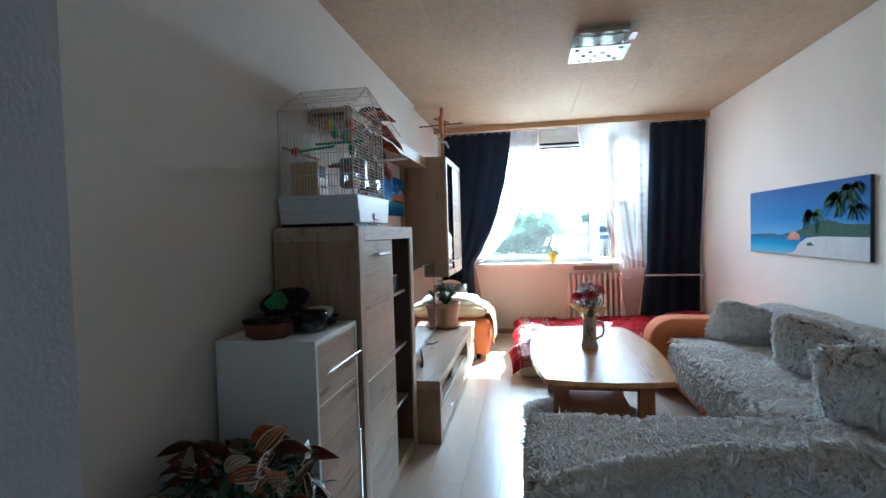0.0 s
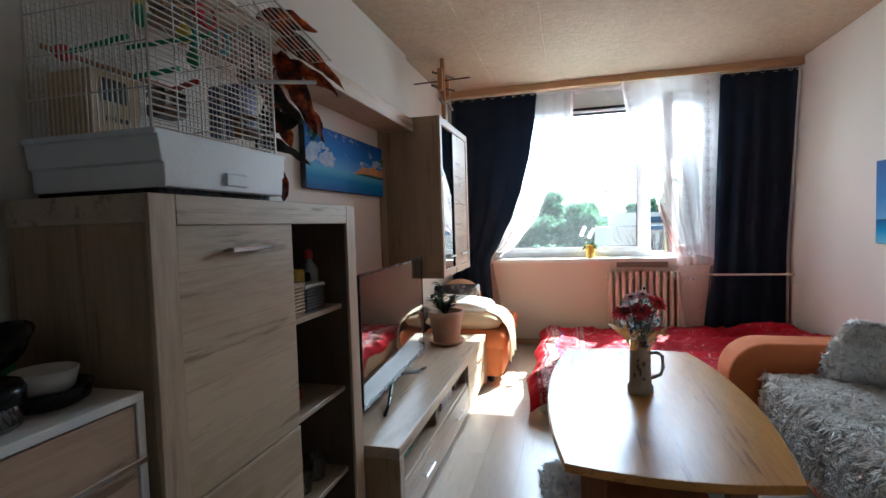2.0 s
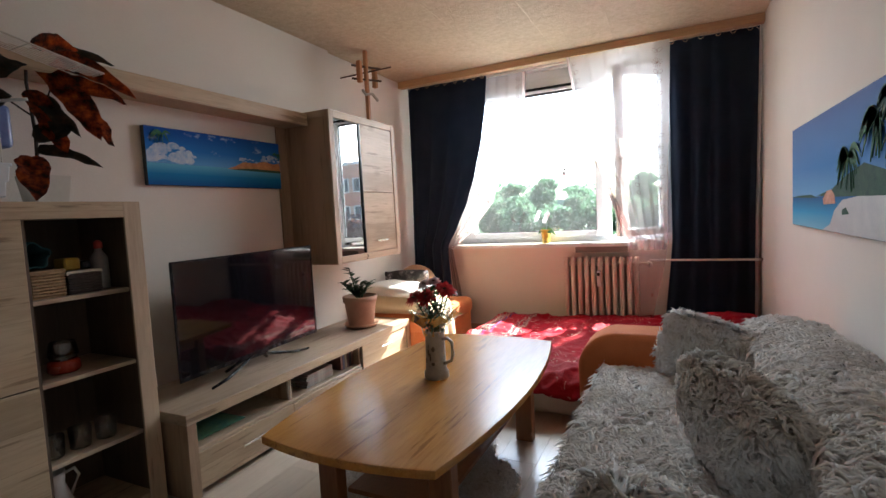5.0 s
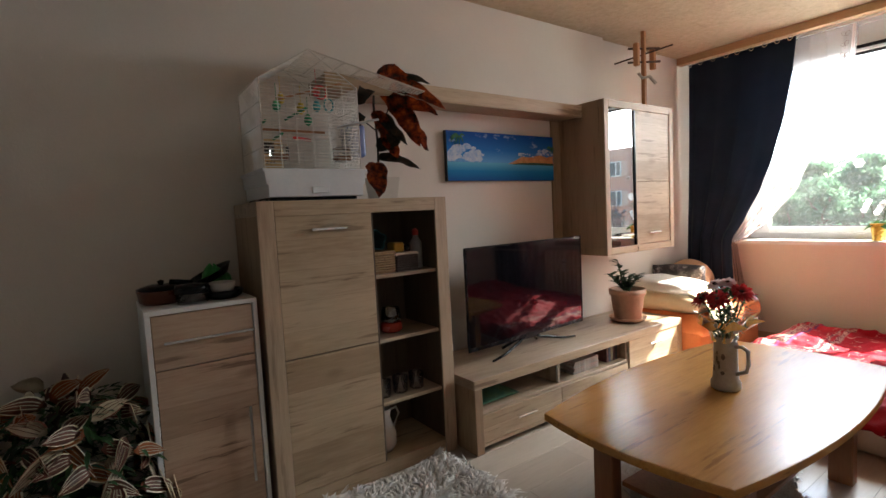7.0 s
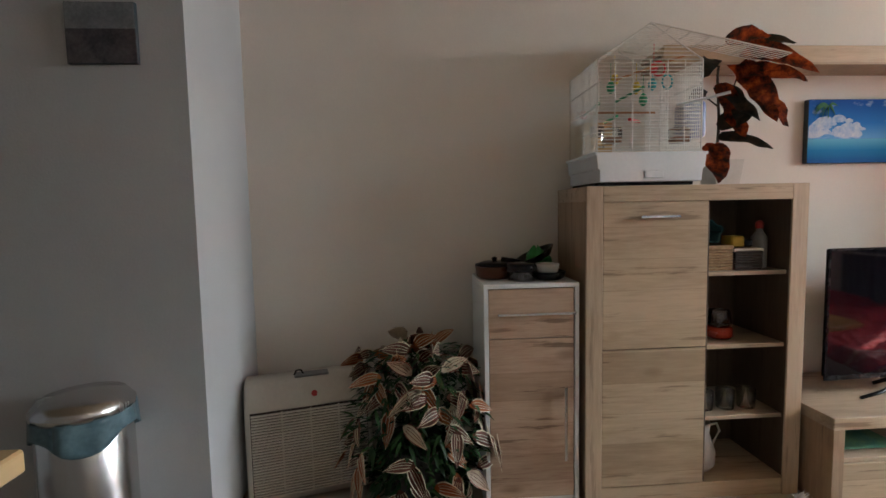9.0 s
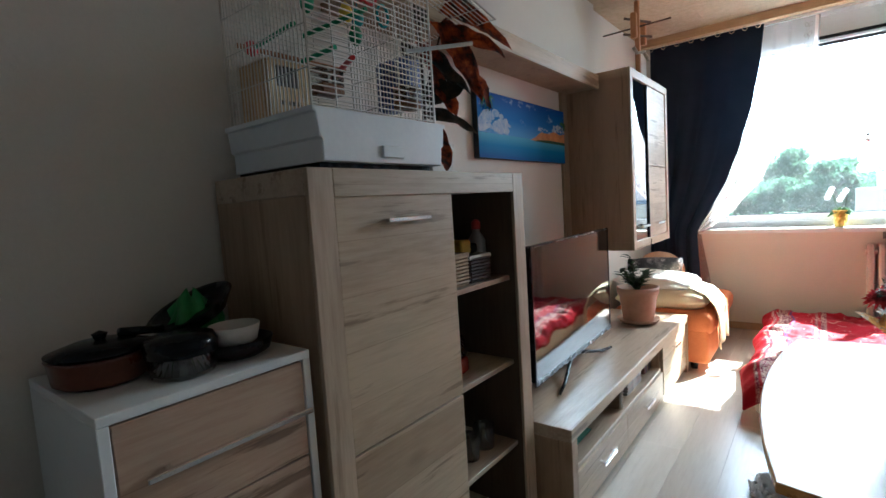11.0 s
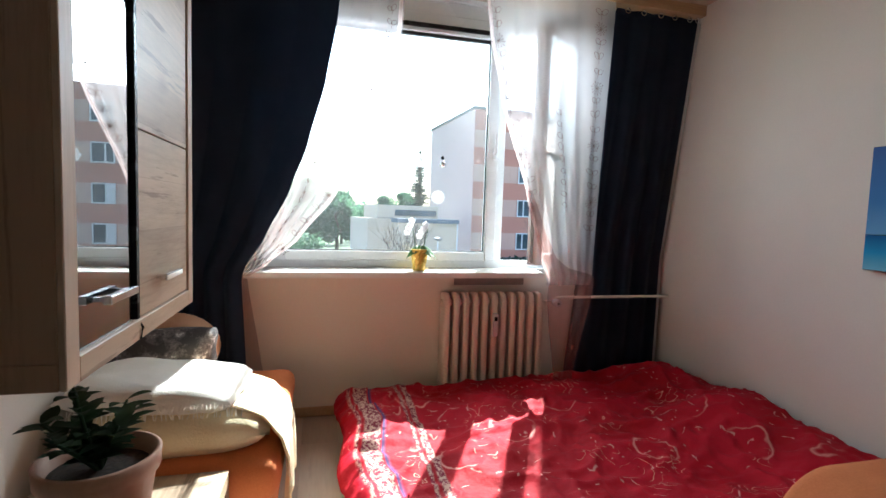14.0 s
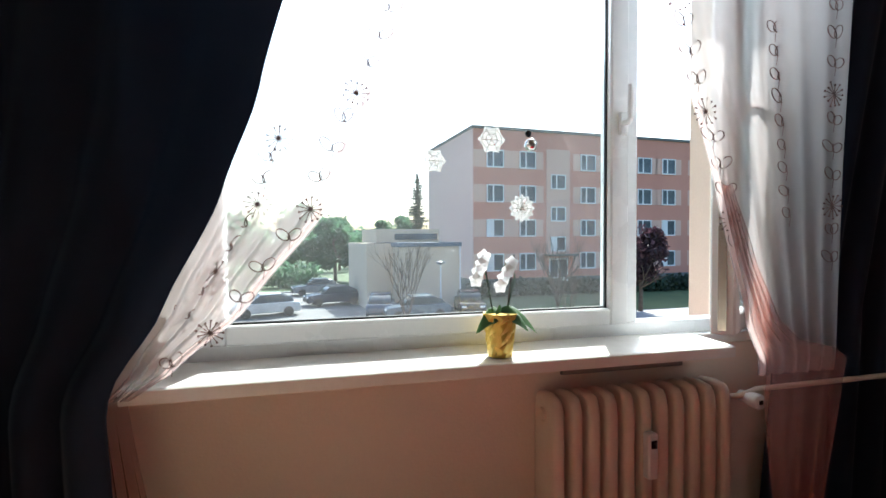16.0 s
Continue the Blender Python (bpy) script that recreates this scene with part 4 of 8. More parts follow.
# ---- wall cabinet, shelf and back board ----
def wall_cabinet():
    y0, y1, xf, xb, z0, z1 = 4.52, 5.375, -0.432, XL + 0.002, 0.92, 1.99
    c = thing("wall_cabinet", "oak-look wall cabinet with a mirror-dark glass door", "cabinet", (-0.63, 4.94, 0.92))
    t = 0.05
    part("side_panel", box(xb, xf, y0, y0 + t, z0 + t, z1 - t, 0.002), OAK_SHADE, c)
    part("side_panel", box(xb, xf, y1 - t, y1, z0 + t, z1 - t, 0.002), OAK_SHADE, c)
    part("top", box(xb, xf, y0, y1, z1 - t, z1, 0.002), OAK_SHADE, c)
    part("bottom", box(xb, xf, y0, y1, z0, z0 + t, 0.002), OAK_SHADE, c)
    part("back_panel", box(xb, xb + 0.006, y0 + t, y1 - t, z0 + t, z1 - t), OAK_SHADE, c)
    for a in ((xf, xf + 0.012, y0, y0 + t), (xf, xf + 0.012, y1 - t, y1)):
        part("front_edge", box(*a, z0, z1, 0.002), OAK_Z, c)
    part("front_edge", box(xf, xf + 0.012, y0 + t, y1 - t, z1 - t, z1, 0.002), OAK, c)
    part("front_edge", box(xf, xf + 0.012, y0 + t, y1 - t, z0, z0 + t, 0.002), OAK, c)
    ym = 4.86
    part("divider", box(xb + 0.006, xf - 0.004, ym - 0.008, ym + 0.008, z0 + t, z1 - t), OAK_SHADE, c)
    d = part("glass_door", box(xf - 0.004, xf + 0.001, y0 + t + 0.002, ym + 0.005, z0 + t + 0.002, z1 - t - 0.002), DARK_PANE, c, "reflecting glass door")
    part("door_edge", box(xf - 0.006, xf + 0.010, ym + 0.005, ym + 0.022, z0 + t + 0.002, z1 - t - 0.002, 0.001), BLACK, d, "dark door edge")
    bar_handle(d, (xf + 0.001, 4.735, z0 + 0.135), "y", 0.15, r=0.009)
    zs = 1.432
    part("door", box(xf - 0.010, xf + 0.006, ym + 0.024, y1 - t - 0.003, zs + 0.002, z1 - t - 0.003, 0.0015), OAK, c, "oak-look door")
    d = part("door", box(xf - 0.010, xf + 0.006, ym + 0.024, y1 - t - 0.003, z0 + t + 0.003, zs - 0.002, 0.0015), OAK, c, "oak-look door")
    bar_handle(d, (xf + 0.006, 5.08, z0 + 0.135), "y", 0.15, r=0.009)
    for z in (1.26, 1.60):
        part("glass_shelf", box(xb + 0.01, xf - 0.02, y0 + t, ym - 0.01, z, z + 0.006), JAR, c, "glass shelf")
    tube_pts = [(xf + 0.004, ym + 0.02, z0 + 0.05), (xf + 0.016, ym + 0.022, z0 + 0.03), (xf + 0.014, ym + 0.015, z0 + 0.005), (xf - 0.01, ym, z0 - 0.004)]
    part("cable", tube(tube_pts, 0.003, 6), BLACK, c, "thin black cable")


wall_cabinet()
s = thing("wall_shelf", "long oak-look wall shelf board with a hanging lip", "shelf", (-0.73, 3.5, 1.9))
part("board", box(XL + 0.002, -0.62, 2.62, 4.519, 1.945, 1.97, 0.002), OAK_TOP, s)
part("lip", box(-0.62, -0.60, 2.62, 4.519, 1.893, 1.976, 0.002), OAK, s)
# darker board below; the shelf's underside shade sits in its tone
part("underside", box(XL + 0.002, -0.62, 2.62, 4.519, 1.90, 1.925, 0.002), OAK_SHADE, s)
setting("trim_panel", box(XL + 0.001, XL + 0.016, 4.425, 4.518, 0.41, 1.90, 0.001), OAK_SHADE, "oak-look upright wall panel")


# ---- television ----
def television():
    t = thing("television", "large black flat television on splayed feet", "television", (-0.50, 3.845, 0.40))
    xs = -0.502
    part("housing", box(xs - 0.045, xs - 0.006, 3.345, 4.345, 0.485, 1.068, 0.008, None, 2), BLACK, t)
    fr = box(xs - 0.006, xs, 3.32, 3.332, 0.478, 1.072, 0.001)
    box(xs - 0.006, xs, 4.358, 4.37, 0.478, 1.072, 0.001, fr)
    box(xs - 0.006, xs, 3.332, 4.358, 1.062, 1.072, 0.001, fr)
    box(xs - 0.006, xs, 3.332, 4.358, 0.478, 0.500, 0.001, fr)
    part("bezel", fr, BLACK, t, "slim glossy bezel")
    part("screen", box(xs - 0.005, xs - 0.002, 3.332, 4.358, 0.50, 1.062), SCREEN, t, "dark glossy screen")
    for s in (-1, 1):
        b = tube([(xs - 0.025, 3.845 + s * 0.03, 0.485), (xs - 0.02, 3.845 + s * 0.09, 0.455), (xs + 0.02, 3.845 + s * 0.26, 0.418), (xs + 0.04, 3.845 + s * 0.38, 0.408)], 0.011, 8, None, 0.007)
        tube([(xs - 0.03, 3.845 + s * 0.03, 0.485), (xs - 0.11, 3.845 + s * 0.16, 0.408)], 0.009, 8, b)
        part("foot", b, BLACK, t, "slanted dark foot", True)
    part("neck", box(xs - 0.04, xs - 0.012, 3.78, 3.91, 0.46, 0.50, 0.004), BLACK, t)
    t.rotation_euler = (0, 0, radians(2.4))


television()


# ---- coffee table ----
def coffee_table():
    t = thing("coffee_table", "pine coffee table with a barrel-shaped lacquered top", "coffee table", (0.70, 3.77, 0))
    cx, cy = 0.705, 3.765
    out = []
    n = 14
    for k in range(n + 1):
        u = -1 + 2 * k / n
        out.append((cx + 0.345 * u, cy - 0.745 - 0.045 * (1 - u * u)))
    for k in range(1, n + 1):
        u = -1 + 2 * k / n
        out.append((cx + 0.345 + 0.085 * (1 - u * u), cy + 0.745 * u))
    for k in range(1, n + 1):
        u = 1 - 2 * k / n
        out.append((cx + 0.345 * u, cy + 0.745 + 0.045 * (1 - u * u)))
    for k in range(1, n):
        u = 1 - 2 * k / n
        out.append((cx - 0.345 - 0.085 * (1 - u * u), cy + 0.745 * u))
    part("tabletop", prism(out, 2, 0.452, 0.482, 0.005, None, 2), PINE, t, "honey lacquered pine top")
    for sx in (-1, 1):
        for sy in (-1, 1):
            part("leg", box(cx + sx * 0.245 - 0.045, cx + sx * 0.245 + 0.045, cy + sy * 0.50 - 0.03, cy + sy * 0.50 + 0.03, 0, 0.452, 0.004), PINE_LEG, t)
    part("apron", box(cx - 0.20, cx + 0.20, cy - 0.52, cy - 0.50, 0.35, 0.452, 0.002), PINE_LEG, t)
    part("apron", box(cx - 0.20, cx + 0.20, cy + 0.50, cy + 0.52, 0.35, 0.452, 0.002), PINE_LEG, t)
    part("apron", box(cx - 0.26, cx - 0.24, cy - 0.47, cy + 0.47, 0.36, 0.452, 0.002), PINE_LEG, t)
    part("apron", box(cx + 0.24, cx + 0.26, cy - 0.47, cy + 0.47, 0.36, 0.452, 0.002), PINE_LEG, t)
    part("lower_shelf", box(cx - 0.20, cx + 0.20, cy - 0.47, cy + 0.47, 0.15, 0.17, 0.002), PINE_LEG, t)


coffee_table()


# ---- corner sofa with fur throws ----
def pillowy(x0, x1, y0, y1, z0, z1, r=0.05, wave=0.012, cuts=10):
    own = bmesh.new()
    bmesh.ops.create_cube(own, size=1.0, matrix=Matrix.Translation(((x0 + x1) / 2, (y0 + y1) / 2, (z0 + z1) / 2)) @ Matrix.Diagonal((x1 - x0, y1 - y0, z1 - z0, 1)))
    bmesh.ops.bevel(own, geom=own.edges[:], offset=r, segments=3, profile=0.5, affect="EDGES")
    bmesh.ops.subdivide_edges(own, edges=[e for e in own.edges if e.calc_length() > 0.15], cuts=cuts, use_grid_fill=True)
    own.normal_update()
    for v in own.verts:
        v.co += v.normal * wave * noise.noise(v.co * 5.0)
    return own


def sofa():
    s = thing("corner_sofa", "orange suede corner sofa with rounded arm", "sofa", (1.6, 3.1, 0))
    b = box(1.40, XR - 0.02, 2.56, 4.58, 0.04, 0.30, 0.02, None, 2)
    box(0.34, XR - 0.02, 1.93, 2.555, 0.04, 0.30, 0.02, b, 2)
    part("base", b, SUEDE, s, "", True)
    part("seat_cushion", pillowy(1.385, 1.98, 2.57, 4.34, 0.28, 0.415, 0.05), SUEDE_TAN, s, "", True)
    part("seat_cushion", pillowy(0.32, 1.98, 2.02, 2.57, 0.28, 0.415, 0.05), SUEDE_TAN, s, "", True)
    part("backrest", pillowy(1.98, XR - 0.02, 1.92, 4.36, 0.30, 0.64, 0.07), SUEDE_TAN, s, "", True)
    part("backrest", pillowy(0.85, 1.97, 1.895, 2.02, 0.06, 0.54, 0.05), SUEDE_TAN, s, "", True)
    # arm: a bolster whose front is a half round
    out = []
    for k in range(13):
        a = radians(90 + 180 * k / 12 * 0.55)
        out.append((1.42 + 0.20 * math.cos(a), 0.38 + 0.20 * math.sin(a)))
    out += [(1.225, 0.05), (XR - 0.03, 0.05), (XR - 0.03, 0.58)]
    part("arm", prism(out, 1, 4.355, 4.60, 0.035, None, 4), SUEDE, s, "padded orange arm", True)
    for x, y in ((0.40, 2.0), (0.40, 2.48), (1.36, 4.5), (2.2, 4.5), (2.2, 2.0)):
        part("foot", lathe([(0.02, 0), (0.025, 0.04)], (x, y, 0), 10), BLACK, s)


sofa()


def throw(label, x0, x1, y0, y1, z, drops, count, seed, lay):
    """A long-pile throw over a seat: drops tells how far it hangs at x0, x1, y0, y1."""
    t = thing("fur_throw", label, "throw", ((x0 + x1) / 2, (y0 + y1) / 2, z), "fur throws")
    dx0, dx1, dy0, dy1 = drops
    def fn(u, v):
        x, y, zz = x0 - dx0 + (x1 - x0 + dx0 + dx1) * u, y0 - dy0 + (y1 - y0 + dy0 + dy1) * v, z
        over = 0.0
        if x < x0:
            over = max(over, x0 - x)
            x = x0 - 0.015 - 0.02 * min(1, (x0 - x) * 8)
        elif x > x1:
            over = max(over, x - x1)
            x = x1 + 0.015
        if y < y0:
            over = max(over, y0 - y)
            y = y0 - 0.02
        elif y > y1:
            over = max(over, y - y1)
            y = y1 + 0.02 + 0.02 * min(1, (y - y1) * 8)
        zz -= over
        w = noise.noise((x * 4, y * 4, seed)) * 0.014
        return (x + w * 0.7 * (over > 0), y + w * 0.7 * (over > 0), zz + w + 0.012)
    bm = sheet(fn, 44, 44, 0.0)
    bmesh.ops.recalc_face_normals(bm, faces=bm.faces)
    if sum(f.normal.z for f in bm.faces) < 0:
        bmesh.ops.reverse_faces(bm, faces=bm.faces)
    furred("fur", bm, t, count, 0.056, 0.0056, lay, 0.86, seed)
    part("backing", bm, FUR_BASE, t, "", True)
    return t


throw("shaggy cream fur throw over the long sofa seat", 1.385, 1.97, 2.50, 4.26, 0.425, (0.26, 0.0, 0.0, 0.0), 27000, 11, (-0.9, 0.2, -0.3))
throw("shaggy cream fur throw over the short sofa seat", 0.30, 1.96, 2.03, 2.56, 0.425, (0.40, 0.0, 0.0, 0.16), 29000, 12, (-0.5, 0.8, -0.3))


def back_throw(label, x0, x1, y0, y1, z, hang_a, hang_b, along, count, seed, lay):
    """A throw laid over a backrest, falling on both sides."""
    t = thing("fur_throw", label, "throw", ((x0 + x1) / 2, (y0 + y1) / 2, z), "fur throws")
    def fn(u, v):
        if along == "y":
            w = (x1 - x0)
            s = -hang_a + (w + hang_a + hang_b) * u
            y = y0 + (y1 - y0) * v
            x, zz = (x0 - 0.012, z + s) if s < 0 else ((x1 + 0.012, z - (s - w)) if s > w else (x0 + s, z + 0.03 * math.sin(math.pi * s / w)))
        else:
            w = (y1 - y0)
            s = -hang_a + (w + hang_a + hang_b) * u
            x = x0 + (x1 - x0) * v
            y, zz = (y0 - 0.012, z + s) if s < 0 else ((y1 + 0.012, z - (s - w)) if s > w else (y0 + s, z + 0.03 * math.sin(math.pi * s / w)))
            zz -= 0.16 * max(0, 1 - v * 2.2) ** 1.5
        n = 0.018 * noise.noise((x * 4, y * 4, zz * 4 + seed))
        return (x + n, y + n, zz + n + 0.012)
    bm = sheet(fn, 30, 50, 0.0)
    bm.normal_update()
    top = [f for f in bm.faces if abs(f.normal.z) > 0.7]
    if sum(f.normal.z for f in top) < 0:
        bmesh.ops.reverse_faces(bm, faces=bm.faces)
    furred("fur", bm, t, count, 0.056, 0.0056, lay, 0.84, seed)
    part("backing", bm, FUR_BASE, t, "", True)


back_throw("shaggy cream fur throw over the sofa back", 1.985, XR - 0.035, 2.2, 4.33, 0.655, 0.20, 0.0, "y", 18000, 21, (-0.9, 0, -0.5))
back_throw("shaggy cream fur throw over the low sofa back", 0.29, 2.2, 1.905, 2.025, 0.555, 0.44, 0.10, "x", 24000, 22, (-0.3, 0.6, -0.5))


def fur_cushion(label, at, size, turn, seed, count=9000):
    c = thing("fur_cushion", label, "cushion", at, "fur cushions")
    bm = cushion(size[0], size[1], size[2], 14, 2.6, seed)
    moved(bm, Matrix.Translation(at) @ Euler([radians(a) for a in turn]).to_matrix().to_4x4())
    bm.normal_update()
    furred("fur", bm, c, int(count * 1.25), 0.052, 0.0052, (0.1, -0.2, -0.9), 0.58, seed, centre=at)
    part("cover", bm, FUR_BASE, c, "", True)


fur_cushion("shaggy cream fur cushion leaning against the orange arm", (1.86, 4.14, 0.545), (0.50, 0.36, 0.18), (20, 17, -12), 31, 11500)
fur_cushion("shaggy cream fur cushion leaning on the sofa back", (1.88, 3.32, 0.565), (0.46, 0.40, 0.22), (24, 12, -60), 32, 11500)
fur_cushion("shaggy cream fur cushion in the sofa corner", (1.74, 2.55, 0.585), (0.48, 0.42, 0.24), (16, -6, -50), 33, 12500)


# ---- low bed ----
def bed():
    b = thing("low_bed", "low mattress bed with a cream sheet", "bed", (1.2, 5.5, 0))
    part("mattress", pillowy(0.16, XR - 0.03, 4.60, 6.34, 0.0, 0.19, 0.05, 0.012), SHEET, b, "cream fitted sheet", True)
    d = thing("duvet", "crumpled red paisley duvet with woven border bands", "duvet", (1.2, 5.5, 0.2))
    def fn(u, v):
        x, y = 0.10 + (XR - 0.06 - 0.10) * u, 4.52 + (6.36 - 4.52) * v
        z = 0.225
        z += 0.045 * noise.noise((x * 2.6, y * 2.6, 1.0)) + 0.026 * (1 - abs(noise.noise((x * 1.6 + y * 1.1, y * 3.4 - x * 1.2, 5.0)))) ** 3 - 0.012 + 0.012 * noise.noise((x * 6 + y * 5, y * 3 - x * 2, 9.0))
        z += 0.008 * noise.noise((x * 17 + 3 * noise.noise((x * 5, y * 5, 2)), y * 15, 7.0))
        z += 0.016 * (1 - abs(noise.noise((x * 3.0 + y * 4.5, y * 6.0 - x * 3.5, 3.0)))) ** 5 + 0.014 * (1 - abs(noise.noise((x * 7.0 - y * 3.0, y * 5.0 + x * 2.0, 11.0)))) ** 6
        z += 0.10 * math.exp(-((x - 2.15) ** 2 / 0.08 + (y - 5.55) ** 2 / 0.5)) + 0.05 * math.exp(-((x - 1.9) ** 2 / 0.2 + (y - 6.15) ** 2 / 0.05))
        e = max(0, 0.20 - x) / 0.10
        z -= 0.07 * e * e
        x += 0.035 * noise.noise((y * 3, 2.0, 1.0)) * (u < 0.1)
        f = max(0, 4.66 - y) / 0.14
        z -= 0.09 * f * f
        y += 0.04 * noise.noise((x * 3, 8.0, 1.0)) * (v < 0.1)
        return (x, y, z)
    part("cover", sheet(fn, 150, 130, 0.016), DUVET, d, "", True)


bed()


# ---- orange armchair bed with blankets ----
def armchair():
    a = thing("sofa_chair", "orange suede chair bed against the wall", "armchair", (-0.47, 5.75, 0))
    part("base", box(-0.80, -0.15, 5.215, 6.22, 0.05, 0.30, 0.03, None, 3), SUEDE, a, "", True)
    part("seat_cushion", pillowy(-0.80, -0.118, 5.21, 6.22, 0.25, 0.415, 0.06, 0.008, 6), SUEDE, a, "", True)
    for x, y in ((-0.25, 5.27), (-0.25, 6.15), (-0.75, 5.27), (-0.75, 6.15)):
        part("foot", lathe([(0.022, 0), (0.026, 0.05)], (x, y, 0), 10), BLACK, a)
    out = [(0.20 * math.cos(2 * math.pi * k / 28), 0.17 * math.sin(2 * math.pi * k / 28)) for k in range(28)]
    bm = prism(out, 1, -0.07, 0.07, 0.03, None, 3)
    c = part("back_cushion", moved(bm, Matrix.Translation((-0.665, 6.06, 0.565)) @ Matrix.Rotation(radians(14), 4, "X")), SUEDE_TAN, a, "rounded tan back pad", True)
    cu = cushion(0.46, 0.36, 0.18, 12, 2.4, 4)
    whole("velvet_cushion", moved(cu, Matrix.Translation((-0.66, 5.88, 0.56)) @ Euler((radians(22), 0, radians(18))).to_matrix().to_4x4()), MARBLED, "black and white marbled plush cushion", "cushion", (-0.66, 5.88, 0.42), True)
    def fold(x0, x1, y0, y1, z0, z1, seed):
        return pillowy(x0, x1, y0, y1, z0, z1, min(0.035, (z1 - z0) * 0.45), 0.012, 8)
    pil = cushion(0.70, 0.60, 0.20, 16, 3.0, 6)
    whole("cream_pillow", moved(pil, Matrix.Translation((-0.49, 5.52, 0.475)) @ Euler((radians(-90), 0, radians(4))).to_matrix().to_4x4()), BLANKET, "plump cream pillow lying on the orange chair", "pillow", (-0.48, 5.5, 0.40), True)
    t = thing("towel_stack", "white fringed towel laid over the blanket", "towel", (-0.5, 5.5, 0.53))
    tw = cushion(0.60, 0.44, 0.12, 18, 4.0, 9)
    part("cloth", moved(tw, Matrix.Translation((-0.545, 5.50, 0.588)) @ Euler((radians(-90), radians(3), radians(-3))).to_matrix().to_4x4()), TOWEL, t, "", True)
    fr = bmesh.new()
    rngf = random.Random(5)
    for k in range(46):
        x0 = -0.80 + 0.55 * k / 45
        y0 = 5.285 + 0.006 * rngf.random()
        tube([(x0, y0, 0.588), (x0 + rngf.uniform(-0.005, 0.005), y0 - 0.012, 0.578), (x0 + rngf.uniform(-0.01, 0.01), y0 - 0.016, 0.548)], 0.0018, 4, fr)
    tagged(part("fringe", fr, TOWEL, t, "white fringe"), kind="stuff")
    way = [(-0.42, 0.560), (-0.29, 0.556), (-0.185, 0.515), (-0.122, 0.450), (-0.103, 0.385), (-0.100, 0.27), (-0.103, 0.14)]
    def hang(u, v):
        f = v * (len(way) - 1)
        k = min(int(f), len(way) - 2)
        (xa, za), (xb_, zb) = way[k], way[k + 1]
        f -= k
        loose = max(0.0, v - 0.45)
        y = 5.30 + 0.36 * u * (1 + 0.25 * loose) + 0.02 * math.sin(7 * v)
        return (xa + (xb_ - xa) * f + 0.022 * loose * math.sin(u * 15 + 2 * v), y, za + (zb - za) * f + 0.006 * math.sin(u * 11 + v * 8) + 0.035 * v * math.sin(3 * u))
    t2 = thing("hanging_blanket", "cream blanket corner hanging over the chair front", "blanket", (-0.12, 5.45, 0.3))
    part("cloth", sheet(hang, 28, 36, 0.008), BLANKET, t2, "", True)


armchair()


# ---- pictures ----
def flat(points, axis_x, lift, name, material, parent, label=""):
    """A thin painted shape in the y, z plane of a picture."""
    bm = prism(points, 0, axis_x, axis_x + lift, 0.0)
    return part(name, bm, material, parent, label)


def graded(name, axis, stops, lo, hi, noisy=None, wash=None):
    """Paint that grades along a world axis of its picture."""
    m, nt, b = nodes_of(name, (0.1, 0.3, 0.6), 0.7)
    b.inputs["Specular IOR Level"].default_value = 0.2
    tc, sp, mr = nt.nodes.new("ShaderNodeTexCoord"), nt.nodes.new("ShaderNodeSeparateXYZ"), nt.nodes.new("ShaderNodeMapRange")
    nt.links.new(tc.outputs["Object"], sp.inputs[0])
    nt.links.new(sp.outputs[axis], mr.inputs[0])
    mr.inputs["From Min"].default_value, mr.inputs["From Max"].default_value = lo, hi
    col = ramp(nt, mr.outputs[0], stops)
    if noisy:
        n = noise_node(nt, mapped(nt, noisy[1]), noisy[0], 6, 0.6)
        col = mix(nt, col, noisy[3], ramp(nt, n, [(noisy[2], (0, 0, 0)), (noisy[2] + 0.12, (1, 1, 1))]))
    if wash:
        wr = nt.nodes.new("ShaderNodeMapRange")
        wr.inputs["From Min"].default_value, wr.inputs["From Max"].default_value = wash[1], wash[2]
        nt.links.new(sp.outputs[wash[0]], wr.inputs[0])
        col = mix(nt, col, wash[3], ramp(nt, wr.outputs[0], [(0.0, (0, 0, 0)), (1.0, (wash[4],) * 3)]))
    nt.links.new(col, b.inputs["Base Color"])
    return m


def palm(y, z, size, x, lift, material, parent, seed, n=9):
    rng = random.Random(seed)
    for k in range(n + 7):
        a = radians(rng.uniform(-210, 30))
        L = size * rng.uniform(0.7, 1.1)
        pts_a, pts_b = [], []
        for i in range(7):
            t = i / 6
            yy, zz = y + L * t * math.cos(a), z + L * t * math.sin(a) * 0.5 + L * 0.35 * t * (1 - t) * 2 - L * 0.3 * t * t
            w = size * 0.085 * math.sin(math.pi * min(1, t * 0.9 + 0.1))
            pts_a.append((yy - w * math.sin(a) * 0.4, zz + w))
            pts_b.append((yy + w * math.sin(a) * 0.4, zz - w))
        flat(pts_a + pts_b[::-1], x, lift + 0.0002 * k, "palm_frond", material, parent)


LEAF_PAINT = surf("leaf_paint", (0.02, 0.11, 0.06), (0.08, 0.23, 0.11), 30, 0.85, 0.0)
HILL_PAINT = surf("hill_paint", (0.012, 0.06, 0.045), (0.04, 0.11, 0.065), 25, 0.85, 0.0)
ROCK_PAINT = surf("rock_paint", (0.45, 0.22, 0.14), (0.65, 0.38, 0.28), 20, 0.85, 0.0)
CLOUD_PAINT = surf("cloud_paint", (0.26, 0.44, 0.70), (0.66, 0.72, 0.80), 24, 0.85, 0.0)
CANVAS_EDGE = surf("canvas_edge", (0.03, 0.04, 0.05), (0.08, 0.09, 0.10), 9, 0.7, 0.1)

